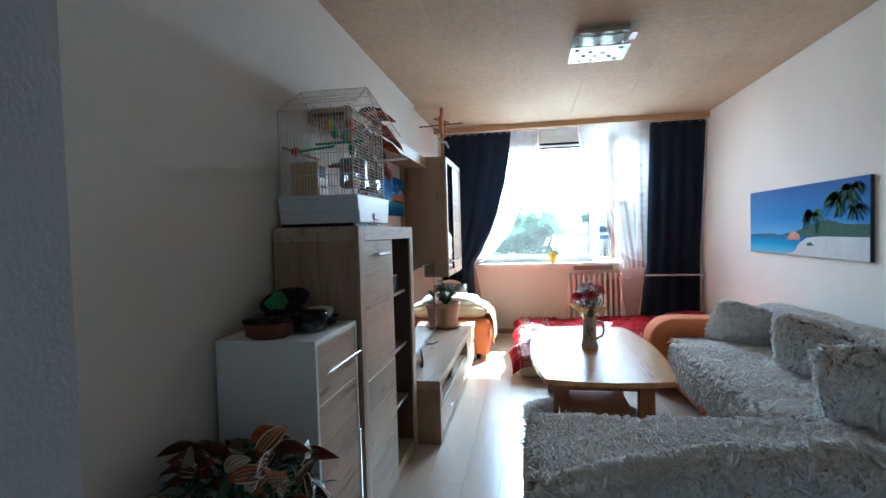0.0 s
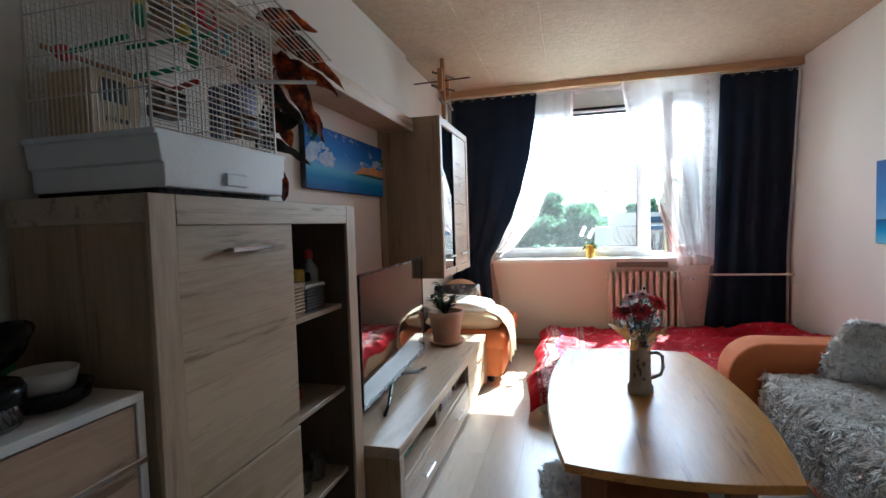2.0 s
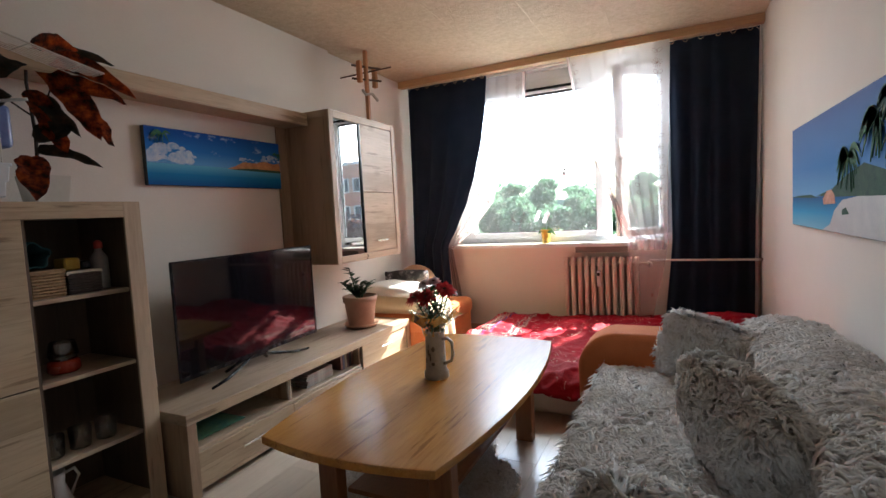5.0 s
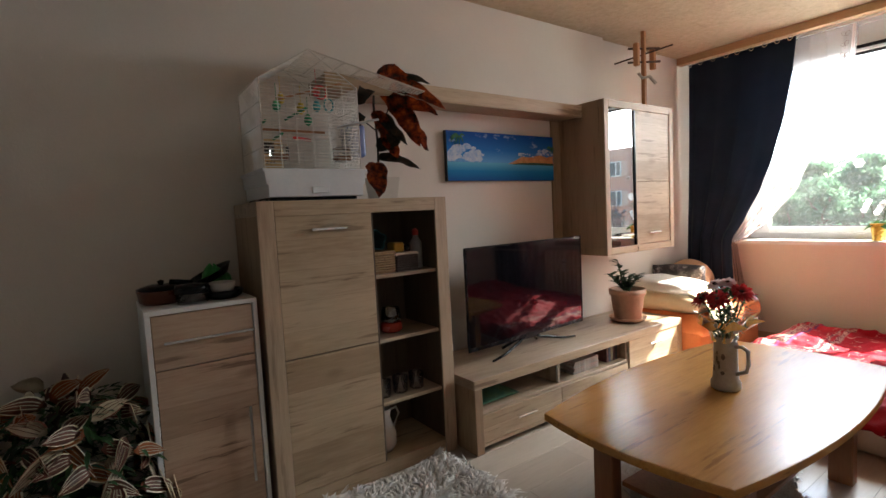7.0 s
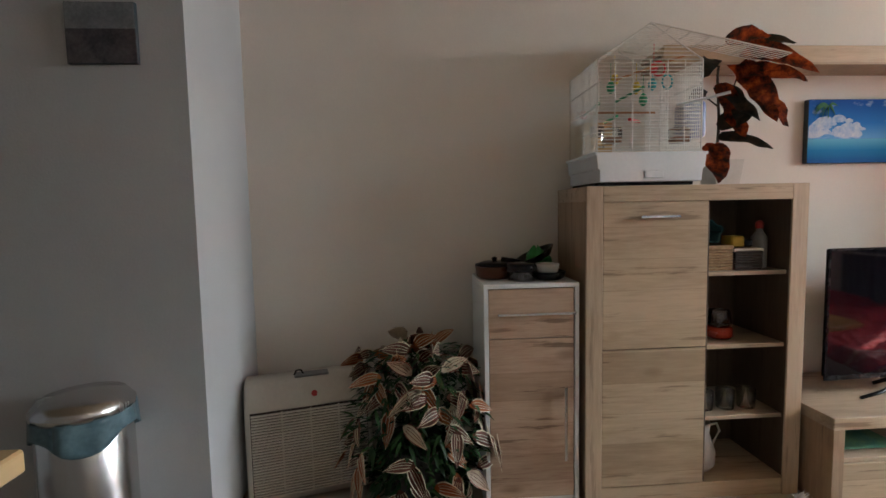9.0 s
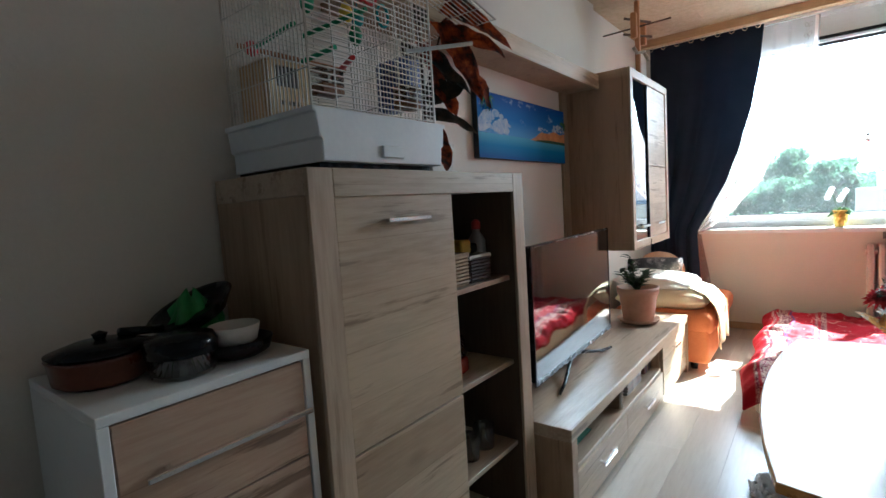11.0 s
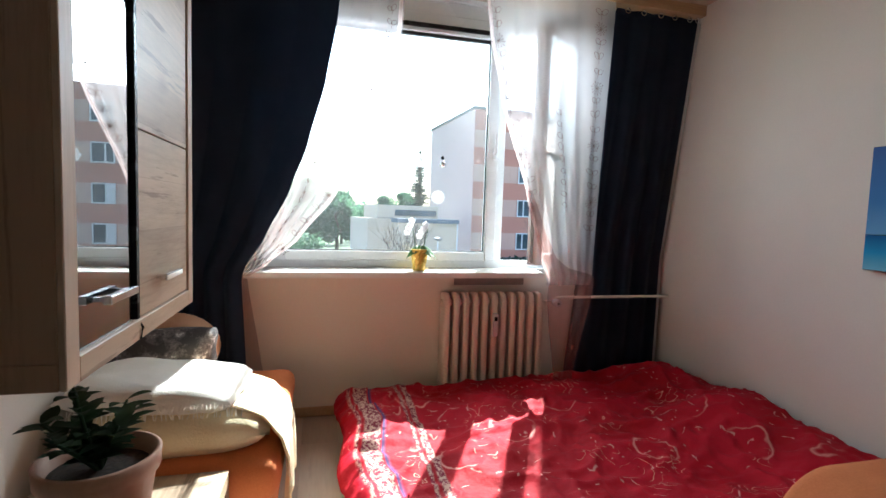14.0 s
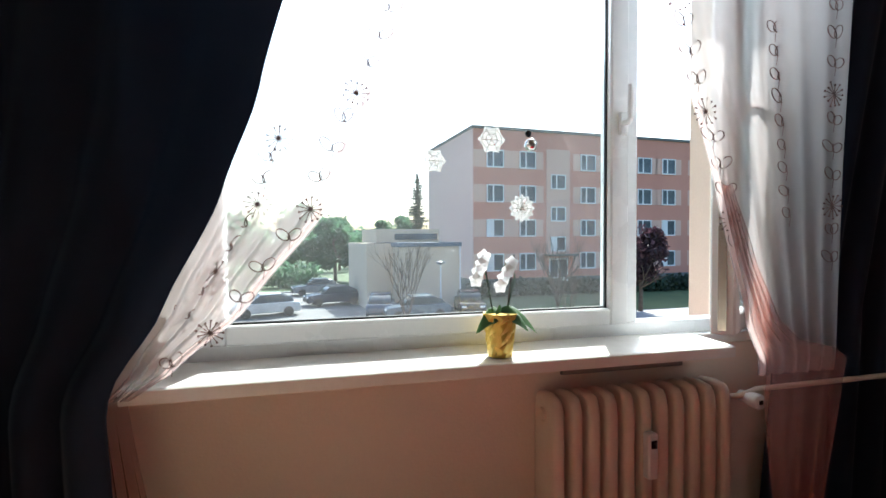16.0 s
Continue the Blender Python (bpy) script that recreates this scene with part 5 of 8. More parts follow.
p = thing("beach_picture", "wide canvas print of a blue lagoon and beach", "picture", (2.31, 4.375, 1.07))
x = 2.302
part("canvas", box(x, XR - 0.001, 3.575, 5.175, 1.068, 1.596, 0.002), CANVAS_EDGE, p)
SKY_R = graded("lagoon_sky", 2, [(0.0, (0.13, 0.36, 0.66)), (0.35, (0.02, 0.18, 0.52)), (1.0, (0.004, 0.06, 0.30))], 0.16, 0.53, noisy=(3.2, (1, 1, 2.4), 0.70, (0.62, 0.74, 0.86)), wash=(1, 0.1, 0.8, (0.30, 0.44, 0.60), 0.18))
SEA_R = graded("lagoon_sea", 2, [(0.0, (0.20, 0.50, 0.68)), (0.5, (0.03, 0.30, 0.60)), (1.0, (0.006, 0.08, 0.27))], 0.0, 0.155)
SAND = surf("sand_paint", (0.46, 0.47, 0.50), (0.56, 0.56, 0.57), 12, 0.5, 0.0)
part("sky", box(x - 0.0012, x, 3.577, 5.173, 1.222, 1.594), SKY_R, p)
part("sea", box(x - 0.0012, x, 3.577, 5.173, 1.070, 1.2215), SEA_R, p)
sand = [(3.577, 1.07), (4.55, 1.07), (4.42, 1.10), (4.36, 1.16), (4.25, 1.205), (4.0, 1.222), (3.577, 1.222)]
flat(sand, x - 0.0018, 0.0005, "sand", SAND, p, "pale sand")
flat([(3.577, 1.218), (4.40, 1.218), (4.63, 1.226), (4.40, 1.250), (4.2, 1.300), (4.0, 1.335), (3.8, 1.30), (3.577, 1.30)], x - 0.0022, 0.0003, "hill", HILL_PAINT, p)
flat([(4.62, 1.216), (5.173, 1.22), (5.0, 1.229), (4.75, 1.231)], x - 0.0022, 0.0003, "far_coast", HILL_PAINT, p)
flat([(4.34, 1.19), (4.52, 1.185), (4.53, 1.21), (4.47, 1.245), (4.40, 1.25), (4.35, 1.225)], x - 0.0030, 0.0003, "rock", ROCK_PAINT, p, "pink rock")
flat([(4.16, 1.15), (4.25, 1.145), (4.25, 1.165), (4.20, 1.175)], x - 0.0030, 0.0003, "rock", HILL_PAINT, p, "dark rock")
flat([(3.58, 1.24), (3.85, 1.245), (4.02, 1.285), (4.14, 1.345), (4.15, 1.355), (4.0, 1.30), (3.84, 1.262), (3.58, 1.26)], x - 0.0032, 0.0003, "palm_trunk", HILL_PAINT, p)
palm(4.17, 1.37, 0.16, x - 0.006, 0.0003, LEAF_PAINT, p, 3, 14)
palm(3.84, 1.47, 0.19, x - 0.009, 0.0003, LEAF_PAINT, p, 4, 18)
palm(3.74, 1.53, 0.13, x - 0.0115, 0.0003, HILL_PAINT, p, 6, 14)
palm(3.70, 1.40, 0.12, x - 0.014, 0.0003, HILL_PAINT, p, 7, 14)

p = thing("island_picture", "panoramic canvas print of an island at sunset", "picture", (-0.805, 3.93, 1.472))
x = -0.79
part("canvas", box(XL + 0.001, x, 3.46, 4.42, 1.468, 1.780, 0.002), CANVAS_EDGE, p)
SKY_L = graded("island_sky", 2, [(0.0, (0.14, 0.40, 0.74)), (0.4, (0.02, 0.19, 0.58)), (1.0, (0.004, 0.075, 0.36))], 0.115, 0.31, noisy=(6.0, (1, 1.0, 2.0), 0.58, (0.60, 0.70, 0.82)))
SEA_L = graded("island_sea", 2, [(0.0, (0.004, 0.10, 0.34)), (0.5, (0.01, 0.22, 0.50)), (1.0, (0.16, 0.52, 0.72))], 0.0, 0.12)
part("sky", box(x, x + 0.0012, 3.462, 4.418, 1.5875, 1.778), SKY_L, p)
part("sea", box(x, x + 0.0012, 3.462, 4.418, 1.470, 1.587), SEA_L, p)
SUNSET = surf("sunset_paint", (0.55, 0.20, 0.06), (0.75, 0.36, 0.14), 30, 0.5, 0.0)
flat([(3.97, 1.582), (4.415, 1.578), (4.415, 1.645), (4.35, 1.633), (4.28, 1.648), (4.18, 1.630), (4.10, 1.632), (4.03, 1.600)], x + 0.0014, 0.0004, "island", SUNSET, p, "orange lit island")
flat([(4.0, 1.579), (4.415, 1.575), (4.415, 1.590), (4.2, 1.593), (4.08, 1.588)], x + 0.002, 0.0004, "shore", HILL_PAINT, p)
rng = random.Random(5)
step = 0
for cy, cz, wide, tall, n in ((3.59, 1.605, 0.12, 0.10, 30), (3.68, 1.63, 0.07, 0.05, 14), (4.12, 1.632, 0.09, 0.028, 14), (4.33, 1.65, 0.08, 0.045, 18)):
    for j in range(n):
        f = rng.uniform(-1, 1)
        pr = tall * rng.uniform(0.14, 0.30)
        py, pz = cy + f * wide, cz + tall * (1 - f * f) * rng.random()
        pts = [(min(4.416, max(3.464, py + pr * 1.5 * math.cos(t / 12 * 2 * math.pi))), min(1.776, pz + pr * math.sin(t / 12 * 2 * math.pi) * (1.0 if t < 6 else 0.5))) for t in range(12)]
        step += 1
        flat(pts, x + 0.0014 + 0.00001 * step, 0.0002, "cloud", CLOUD_PAINT, p)
palm(3.56, 1.745, 0.075, x + 0.004, 0.0003, LEAF_PAINT, p, 8, 9)
palm(4.39, 1.70, 0.05, x + 0.006, 0.0003, LEAF_PAINT, p, 9, 7)

p = thing("small_picture", "small dark landscape print on the grey wall", "picture", (-0.23, 0.479, 1.787))
part("canvas", box(-0.239, -0.222, 0.365, 0.592, 1.787, 1.987, 0.001), CANVAS_EDGE, p)
part("sky", box(-0.222, -0.221, 0.367, 0.590, 1.90, 1.985), surf("dusk_paint", (0.16, 0.17, 0.19), (0.30, 0.31, 0.33), 9, 0.5, 0.0), p)
part("land", box(-0.222, -0.221, 0.367, 0.590, 1.789, 1.9), surf("dark_land_paint", (0.03, 0.03, 0.04), (0.12, 0.11, 0.12), 18, 0.5, 0.0), p)


# ---- ceiling lamp ----
def ceiling_lamp():
    c = thing("ceiling_lamp", "square chrome ceiling lamp with crystal plates, unlit", "ceiling lamp", (0.775, 3.70, 2.6))
    part("base", box(0.60, 0.95, 3.53, 3.89, 2.565, 2.599, 0.004), CHROME, c, "chrome base tray")
    etched = surf("mirror_plate", (0.70, 0.72, 0.72), (0.90, 0.91, 0.91), 9, 0.10, 0.15, 45, 0.9, 0.05)
    cut = surf("cut_drop", (0.10, 0.10, 0.10), (0.45, 0.46, 0.46), 60, 0.2, 0.6, 90, 0.6, 0.1)
    part("plate", box(0.585, 0.965, 3.60, 3.905, 2.500, 2.508, 0.002), etched, c, "mirror plate with cut pattern")
    part("plate", box(0.61, 0.99, 3.51, 3.63, 2.535, 2.543, 0.002), etched, c, "mirror plate with cut pattern")
    for k in range(9):
        x, y = 0.64 + 0.13 * (k % 3), 3.60 + 0.11 * (k // 3)
        part("crystal", box(x - 0.02, x + 0.02, y - 0.02, y + 0.02, 2.508, 2.552, 0.005), JAR, c, "glass cube")
        part("lamp_holder", lathe([(0.012, 2.552), (0.014, 2.566)], (x, y, 0), 10), CHROME, c)
    for x, y, w in ((0.63, 3.65, 0.024), (0.68, 3.76, 0.030), (0.72, 3.70, 0.026), (0.76, 3.78, 0.030), (0.80, 3.73, 0.034), (0.85, 3.80, 0.030), (0.91, 3.66, 0.026), (0.66, 3.86, 0.024), (0.90, 3.86, 0.026), (0.74, 3.85, 0.016)):
        ring = tube([(x + w * 0.5 * math.cos(q / 14 * 6.2832), y + w * 0.42 * math.sin(q / 14 * 6.2832), 2.4995) for q in range(15)], 0.0035, 6)
        part("cut_drop", ring, cut, c, "dark cut drop ring")
    for x, y in ((0.62, 3.58), (0.93, 3.58), (0.62, 3.87), (0.93, 3.87)):
        part("spacer", tube([(x, y, 2.508), (x, y, 2.566)], 0.004, 8), CHROME, c)


ceiling_lamp()


# ---- perch pole on the wall cabinet ----
def perch_pole():
    p = thing("perch_pole", "wooden bird perch pole wedged under the ceiling", "perch", (-0.572, 5.245, 1.99))
    part("pole", box(-0.588, -0.556, 5.23, 5.26, 1.99, 2.598, 0.004), POLE, p)
    bar = surf("dark_dowel", (0.06, 0.035, 0.02), (0.12, 0.07, 0.04), 30, 0.6)
    part("dowel", tube([(-0.80, 5.20, 2.405), (-0.36, 5.29, 2.44)], 0.006, 8), bar, p)
    part("dowel", tube([(-0.62, 5.12, 2.46), (-0.52, 5.38, 2.475)], 0.009, 8), bar, p)
    part("dowel", tube([(-0.63, 5.13, 2.36), (-0.51, 5.37, 2.37)], 0.009, 8), bar, p)
    for y in (5.14, 5.36):
        part("toy_block", box(-0.585, -0.545, y - 0.018, y + 0.018, 2.32, 2.49, 0.005), POLE, p)
    part("rope", tube([(-0.59, 5.20, 2.28), (-0.57, 5.22, 2.24), (-0.54, 5.27, 2.25), (-0.52, 5.32, 2.20)], 0.012, 8), surf("rope_grey", (0.35, 0.33, 0.28), (0.5, 0.47, 0.40), 60, 0.9, 0.5), p, "knotted rope")


perch_pole()


# ---- bird cage, empty ----
def cage():
    c = thing("bird_cage", "white wire bird cage with its roof flap open", "bird cage", (-0.63, 2.48, 1.36))
    x0, x1, y0, y1, z0, z1, zr = -0.79, -0.452, 2.265, 2.708, 1.49, 1.870, 2.015
    tray = prism([(2.268, 1.375), (2.700, 1.375), (2.705, 1.425), (2.714, 1.430), (2.720, 1.482), (2.728, 1.485), (2.728, 1.496), (2.248, 1.496), (2.248, 1.485), (2.255, 1.482), (2.260, 1.430), (2.268, 1.425)], 0, -0.800, -0.43, 0.004)
    t = part("tray", tray, PLASTIC_W, c, "white plastic tray")
    part("latch", box(-0.432, -0.424, 2.455, 2.535, 1.388, 1.420, 0.003), PLASTIC_W, t)
    part("foot_strip", box(-0.80, -0.46, 2.28, 2.68, 1.361, 1.376), BLACK, t, "dark gap under the tray")

    def grille(name, lines, r=0.0019):
        bm = bmesh.new()
        for a, b in lines:
            tube([a, b], r, 4, bm)
        return tagged(part(name, bm, WIRE, c), kind="stuff")

    n = 26
    hz = [z0 + (z1 - z0) * k / n for k in range(n + 1)]
    for name, xx in (("front_grille", x1), ("back_grille", x0)):
        grille(name, [((xx, y0, z), (xx, y1, z)) for z in hz] + [((xx, y0 + (y1 - y0) * k / 6, z0), (xx, y0 + (y1 - y0) * k / 6, z1)) for k in range(7)])
    for yy in (y0, y1):
        grille("side_grille", [((x0 + (x1 - x0) * k / 24, yy, z0), (x0 + (x1 - x0) * k / 24, yy, z1)) for k in range(25)] + [((x0, yy, z0 + (z1 - z0) * k / 4), (x1, yy, z0 + (z1 - z0) * k / 4)) for k in range(5)])
    ym = (y0 + y1) / 2
    grille("roof_grille", [((x0 + (x1 - x0) * k / 20, y0, z1), (x0 + (x1 - x0) * k / 20, ym, zr)) for k in range(21)] + [((x0, y0 + (ym - y0) * k / 3, z1 + (zr - z1) * k / 3), (x1, y0 + (ym - y0) * k / 3, z1 + (zr - z1) * k / 3)) for k in range(4)])
    grille("gable_grille", [((x1, ym - (ym - y0) * (1 - k / 9), z1 + (zr - z1) * k / 9), (x1, ym + (y1 - ym) * (1 - k / 9), z1 + (zr - z1) * k / 9)) for k in range(9)])
    # the open flap
    fy, fz = 3.09, 1.895
    grille("roof_flap", [((x0 + (x1 - x0) * k / 20, ym, zr), (x0 + (x1 - x0) * k / 20, fy, fz)) for k in range(21)] + [((x0, ym + (fy - ym) * k / 7, zr + (fz - zr) * k / 7), (x1, ym + (fy - ym) * k / 7, zr + (fz - zr) * k / 7)) for k in range(8)])
    for xx in (x0, x1):
        # bars up to the flap are browner than the wire; shade put into colour
        part("frame_bar", tube([(xx, y0, z0), (xx, y0, z1), (xx, ym, zr), (xx, fy, fz)], 0.0035, 6), PLASTIC_CREAM, c)
        part("frame_bar", tube([(xx, y1, z0), (xx, y1, z1), (xx, ym, zr)], 0.0035, 6), WIRE, c)
    cols = {"red": (0.55, 0.03, 0.03), "green": (0.03, 0.28, 0.12), "yellow": (0.65, 0.48, 0.05), "teal": (0.05, 0.35, 0.35)}
    mats = {k: surf(k + "_toy", v, tuple(min(1, a * 1.3) for a in v), 20, 0.4, 0.0) for k, v in cols.items()}
    part("perch", tube([(x1, 2.40, 1.63), (x0 + 0.05, 2.58, 1.67)], 0.007, 8), mats["red"], c, "red perch")
    part("perch", tube([(x0, 2.30, 1.72), (x0, 2.68, 1.72)], 0.007, 8), POLE, c, "wooden perch")
    for a, b in (((-0.72, 2.31, 1.70), (-0.55, 2.31, 1.715)), ((-0.58, 2.35, 1.64), (-0.455, 2.35, 1.645)), ((-0.70, 2.45, 1.755), (-0.455, 2.46, 1.76))):
        part("perch", tube([a, b], 0.006, 8), mats["green"], c, "dark green perch")
    part("ladder_rail", tube([(-0.50, 2.36, 1.80), (-0.50, 2.66, 1.90)], 0.005, 6), POLE, c, "brown toy rail")
    part("toy", lathe([(0.004, -0.02), (0.018, -0.01), (0.018, 0.012), (0.004, 0.02)], (-0.735, 2.31, 1.70), 12), mats["red"], c, "red bead toy", True)
    part("bell_loop", tube([(-0.53, 2.60 + 0.022 * math.cos(a / 14 * 6.2832), 1.80 + 0.03 * math.sin(a / 14 * 6.2832)) for a in range(15)], 0.004, 6), mats["teal"], c, "teal toy loop")
    part("perch", tube([(x1 + 0.0, 2.60, 1.685), (x1 + 0.12, 2.75, 1.71)], 0.006, 8), PLASTIC_W, c, "white outer perch")
    for k, (y, z, cl) in enumerate(((2.40, 1.80, "yellow"), (2.37, 1.76, "green"), (2.50, 1.70, "green"), (2.57, 1.78, "teal"), (2.56, 1.84, "red"), (2.47, 1.75, "yellow"))):
        b = lathe([(0.004, 0.0), (0.016, 0.012), (0.019, 0.03), (0.010, 0.05), (0.002, 0.056)], (-0.60 + 0.03 * (k % 3), y, z), 10)
        tube([(-0.60 + 0.03 * (k % 3), y, z + 0.05), (-0.60 + 0.03 * (k % 3), y, z + 0.13)], 0.0015, 5, b)
        part("toy", b, mats[cl], c, cl + " hanging toy", True)
    ring = bmesh.new()
    pts = [(-0.55, 2.57 + 0.03 * math.cos(a / 16 * 2 * math.pi), 1.86 + 0.03 * math.sin(a / 16 * 2 * math.pi)) for a in range(17)]
    tube(pts, 0.004, 6, ring)
    part("swing_ring", ring, mats["red"], c, "red swing ring")
    for y in (2.34, 2.63):
        b = box(x1 - 0.06, x1 - 0.004, y - 0.035, y + 0.035, 1.535, 1.60, 0.006)
        f = part("feeder_cup", b, JAR, c, "clear feeder cup")
        part("seed", box(x1 - 0.055, x1 - 0.009, y - 0.03, y + 0.03, 1.538, 1.56), PINE_LEG, f, "brown seed")
    part("nest_box", box(-0.746, -0.617, 2.272, 2.40, 1.500, 1.647, 0.004), PINE_RAW, c, "small pine nest box")
    part("nest_hole", box(-0.618, -0.615, 2.295, 2.36, 1.580, 1.630), DARK_GAP, c, "dark nest opening")
    for k in range(4):
        part("nest_slot", box(-0.618, -0.615, 2.305 + 0.016 * k, 2.313 + 0.016 * k, 1.535, 1.545), DARK_GAP, c, "dark vent slot")
    part("bath", box(-0.70, -0.56, 2.722, 2.80, 1.57, 1.73, 0.02, None, 3), surf("blue_plastic", (0.10, 0.14, 0.32), (0.16, 0.21, 0.42), 5, 0.3, 0.0), c, "blue plastic bird bath", True)
    part("litter", box(-0.79, -0.46, 2.265, 2.71, 1.44, 1.472), PINE_RAW, c, "pale wood litter")


cage()


# ---- leaves ----
def leaf_points(base, tip_dir, up, length, width, droop=0.3, fold=0.2, n=7, blunt=0.9):
    """A single leaf blade: rows of left, middle and right points."""
    d, u = Vector(tip_dir).normalized(), Vector(up)
    s = d.cross(u).normalized()
    u = s.cross(d)
    rows = []
    for i in range(n):
        t = i / (n - 1)
        w = width * math.sin(math.pi * min(1, t ** 0.8 * 0.97 + 0.03)) ** blunt * 0.5
        c = Vector(base) + d * length * t - Vector((0, 0, droop * length * t * t))
        rows.append((c + s * w + u * fold * w, c, c - s * w + u * fold * w))
    return rows


def leaf(bm, *args, **kw):
    rows = [[bm.verts.new(p) for p in r] for r in leaf_points(*args, **kw)]
    for a, b in zip(rows, rows[1:]):
        for k in (0, 1):
            bm.faces.new((a[k], a[k + 1], b[k + 1], b[k]))
    return bm


def leaf_mat(name, stops, scale=(1, 1, 1), freq=14, rough=0.45, trans=0.0):
    m, nt, b = nodes_of(name, stops[0][1], rough)
    v = mapped(nt, scale)
    n = noise_node(nt, v, freq, 5, 0.65)
    geo = nt.nodes.new("ShaderNodeNewGeometry")
    f = mix(nt, n, geo.outputs["Random Per Island"], 0.35)
    nt.links.new(ramp(nt, f, stops), b.inputs["Base Color"])
    bump(nt, b, n, 0.25, 0.003)
    if trans:
        out = nt.nodes["Material Output"]
        tl, mx = nt.nodes.new("ShaderNodeBsdfTranslucent"), nt.nodes.new("ShaderNodeMixShader")
        mx.inputs[0].default_value = trans
        nt.links.new(ramp(nt, f, [(p, tuple(min(0.9, c * 1.5) for c in col)) for p, col in stops]), tl.inputs[0])
        nt.links.new(b.outputs[0], mx.inputs[1])
        nt.links.new(tl.outputs[0], mx.inputs[2])
        nt.links.new(mx.outputs[0], out.inputs[0])
    return m


CROTON = leaf_mat("croton_leaf", [(0.36, (0.03, 0.014, 0.008)), (0.43, (0.20, 0.03, 0.010)), (0.52, (0.52, 0.10, 0.016)), (0.64, (0.70, 0.27, 0.05))], freq=24, trans=0.3)
CROTON_DARK = leaf_mat("croton_dark", [(0.40, (0.018, 0.018, 0.010)), (0.52, (0.06, 0.035, 0.018)), (0.64, (0.18, 0.07, 0.03))], freq=24, trans=0.25)
GREEN = leaf_mat("green_leaf", [(0.3, (0.010, 0.03, 0.010)), (0.6, (0.035, 0.09, 0.025)), (0.8, (0.07, 0.15, 0.045))], trans=0.25)
STEM = surf("dark_stem", (0.035, 0.022, 0.014), (0.07, 0.045, 0.03), 30, 0.7)

cr = thing("croton_plant", "tall artificial croton with large rust-red leaves", "plant", (-0.66, 2.93, 1.36))
part("pot", prism([(2.875, 1.361), (2.985, 1.361), (3.005, 1.47), (3.005, 1.478), (2.855, 1.478), (2.855, 1.47)], 0, -0.72, -0.60, 0.004), PLASTIC_CREAM, cr, "square cream pot")
part("stem", tube([(-0.66, 2.91, 1.45), (-0.655, 2.915, 1.65), (-0.65, 2.90, 1.85), (-0.65, 2.91, 1.99)], 0.007, 8, None, 0.005), STEM, cr)
part("stem", tube([(-0.655, 2.915, 1.62), (-0.63, 2.94, 1.74), (-0.61, 2.97, 1.85)], 0.005, 8, None, 0.003), STEM, cr)
part("stem", tube([(-0.655, 2.91, 1.72), (-0.64, 2.84, 1.76), (-0.62, 2.80, 1.78)], 0.004, 8, None, 0.003), STEM, cr)
for k, (b, d, L, W, dr, mt) in enumerate((
        ((-0.64, 2.93, 1.97), (0.5, 0.85, 0.0), 0.34, 0.12, 0.55, CROTON), ((-0.65, 2.92, 1.98), (0.35, 0.5, -0.6), 0.30, 0.12, 0.6, CROTON), ((-0.62, 2.96, 1.90), (0.4, 0.7, -0.7), 0.28, 0.11, 0.5, CROTON),
        ((-0.64, 2.93, 1.99), (0.2, 0.95, 0.25), 0.30, 0.07, 0.35, CROTON_DARK), ((-0.65, 2.90, 1.95), (0.5, -0.6, -0.2), 0.20, 0.10, 0.5, CROTON_DARK), ((-0.61, 2.97, 1.86), (0.6, 0.9, 0.1), 0.26, 0.09, 0.45, CROTON),
        ((-0.65, 2.90, 1.62), (0.6, 0.5, 0.5), 0.18, 0.09, 0.3, CROTON_DARK), ((-0.65, 2.91, 1.58), (0.4, 0.9, 0.1), 0.22, 0.06, 0.5, CROTON_DARK), ((-0.64, 2.89, 1.56), (0.6, -0.3, -0.6), 0.20, 0.12, 0.4, CROTON),
        ((-0.64, 2.90, 1.82), (0.3, 0.3, -0.9), 0.24, 0.09, 0.2, CROTON), ((-0.655, 2.92, 1.80), (0.5, 0.3, -0.4), 0.20, 0.08, 0.4, CROTON_DARK), ((-0.63, 2.81, 1.79), (0.5, -0.5, -0.3), 0.12, 0.07, 0.4, CROTON_DARK), ((-0.65, 2.93, 2.0), (0.6, 0.2, 0.2), 0.22, 0.10, 0.6, CROTON))):
    bm = leaf(bmesh.new(), b, d, (0.85, -0.35, 0.35), L, W * 0.92, dr * 0.8, 0.18, 16, 0.55)
    for v in bm.verts:
        v.co += Vector((1.0, 0.5, 0.6)) * 0.014 * noise.noise(v.co * 17) + Vector((0, 0.7, -0.7)) * 0.012 * noise.noise(v.co * 26 + Vector((k, 0, 0)))
    bmesh.ops.solidify(bm, geom=bm.faces[:], thickness=0.0012)
    part("leaf", bm, mt, cr, "", True)


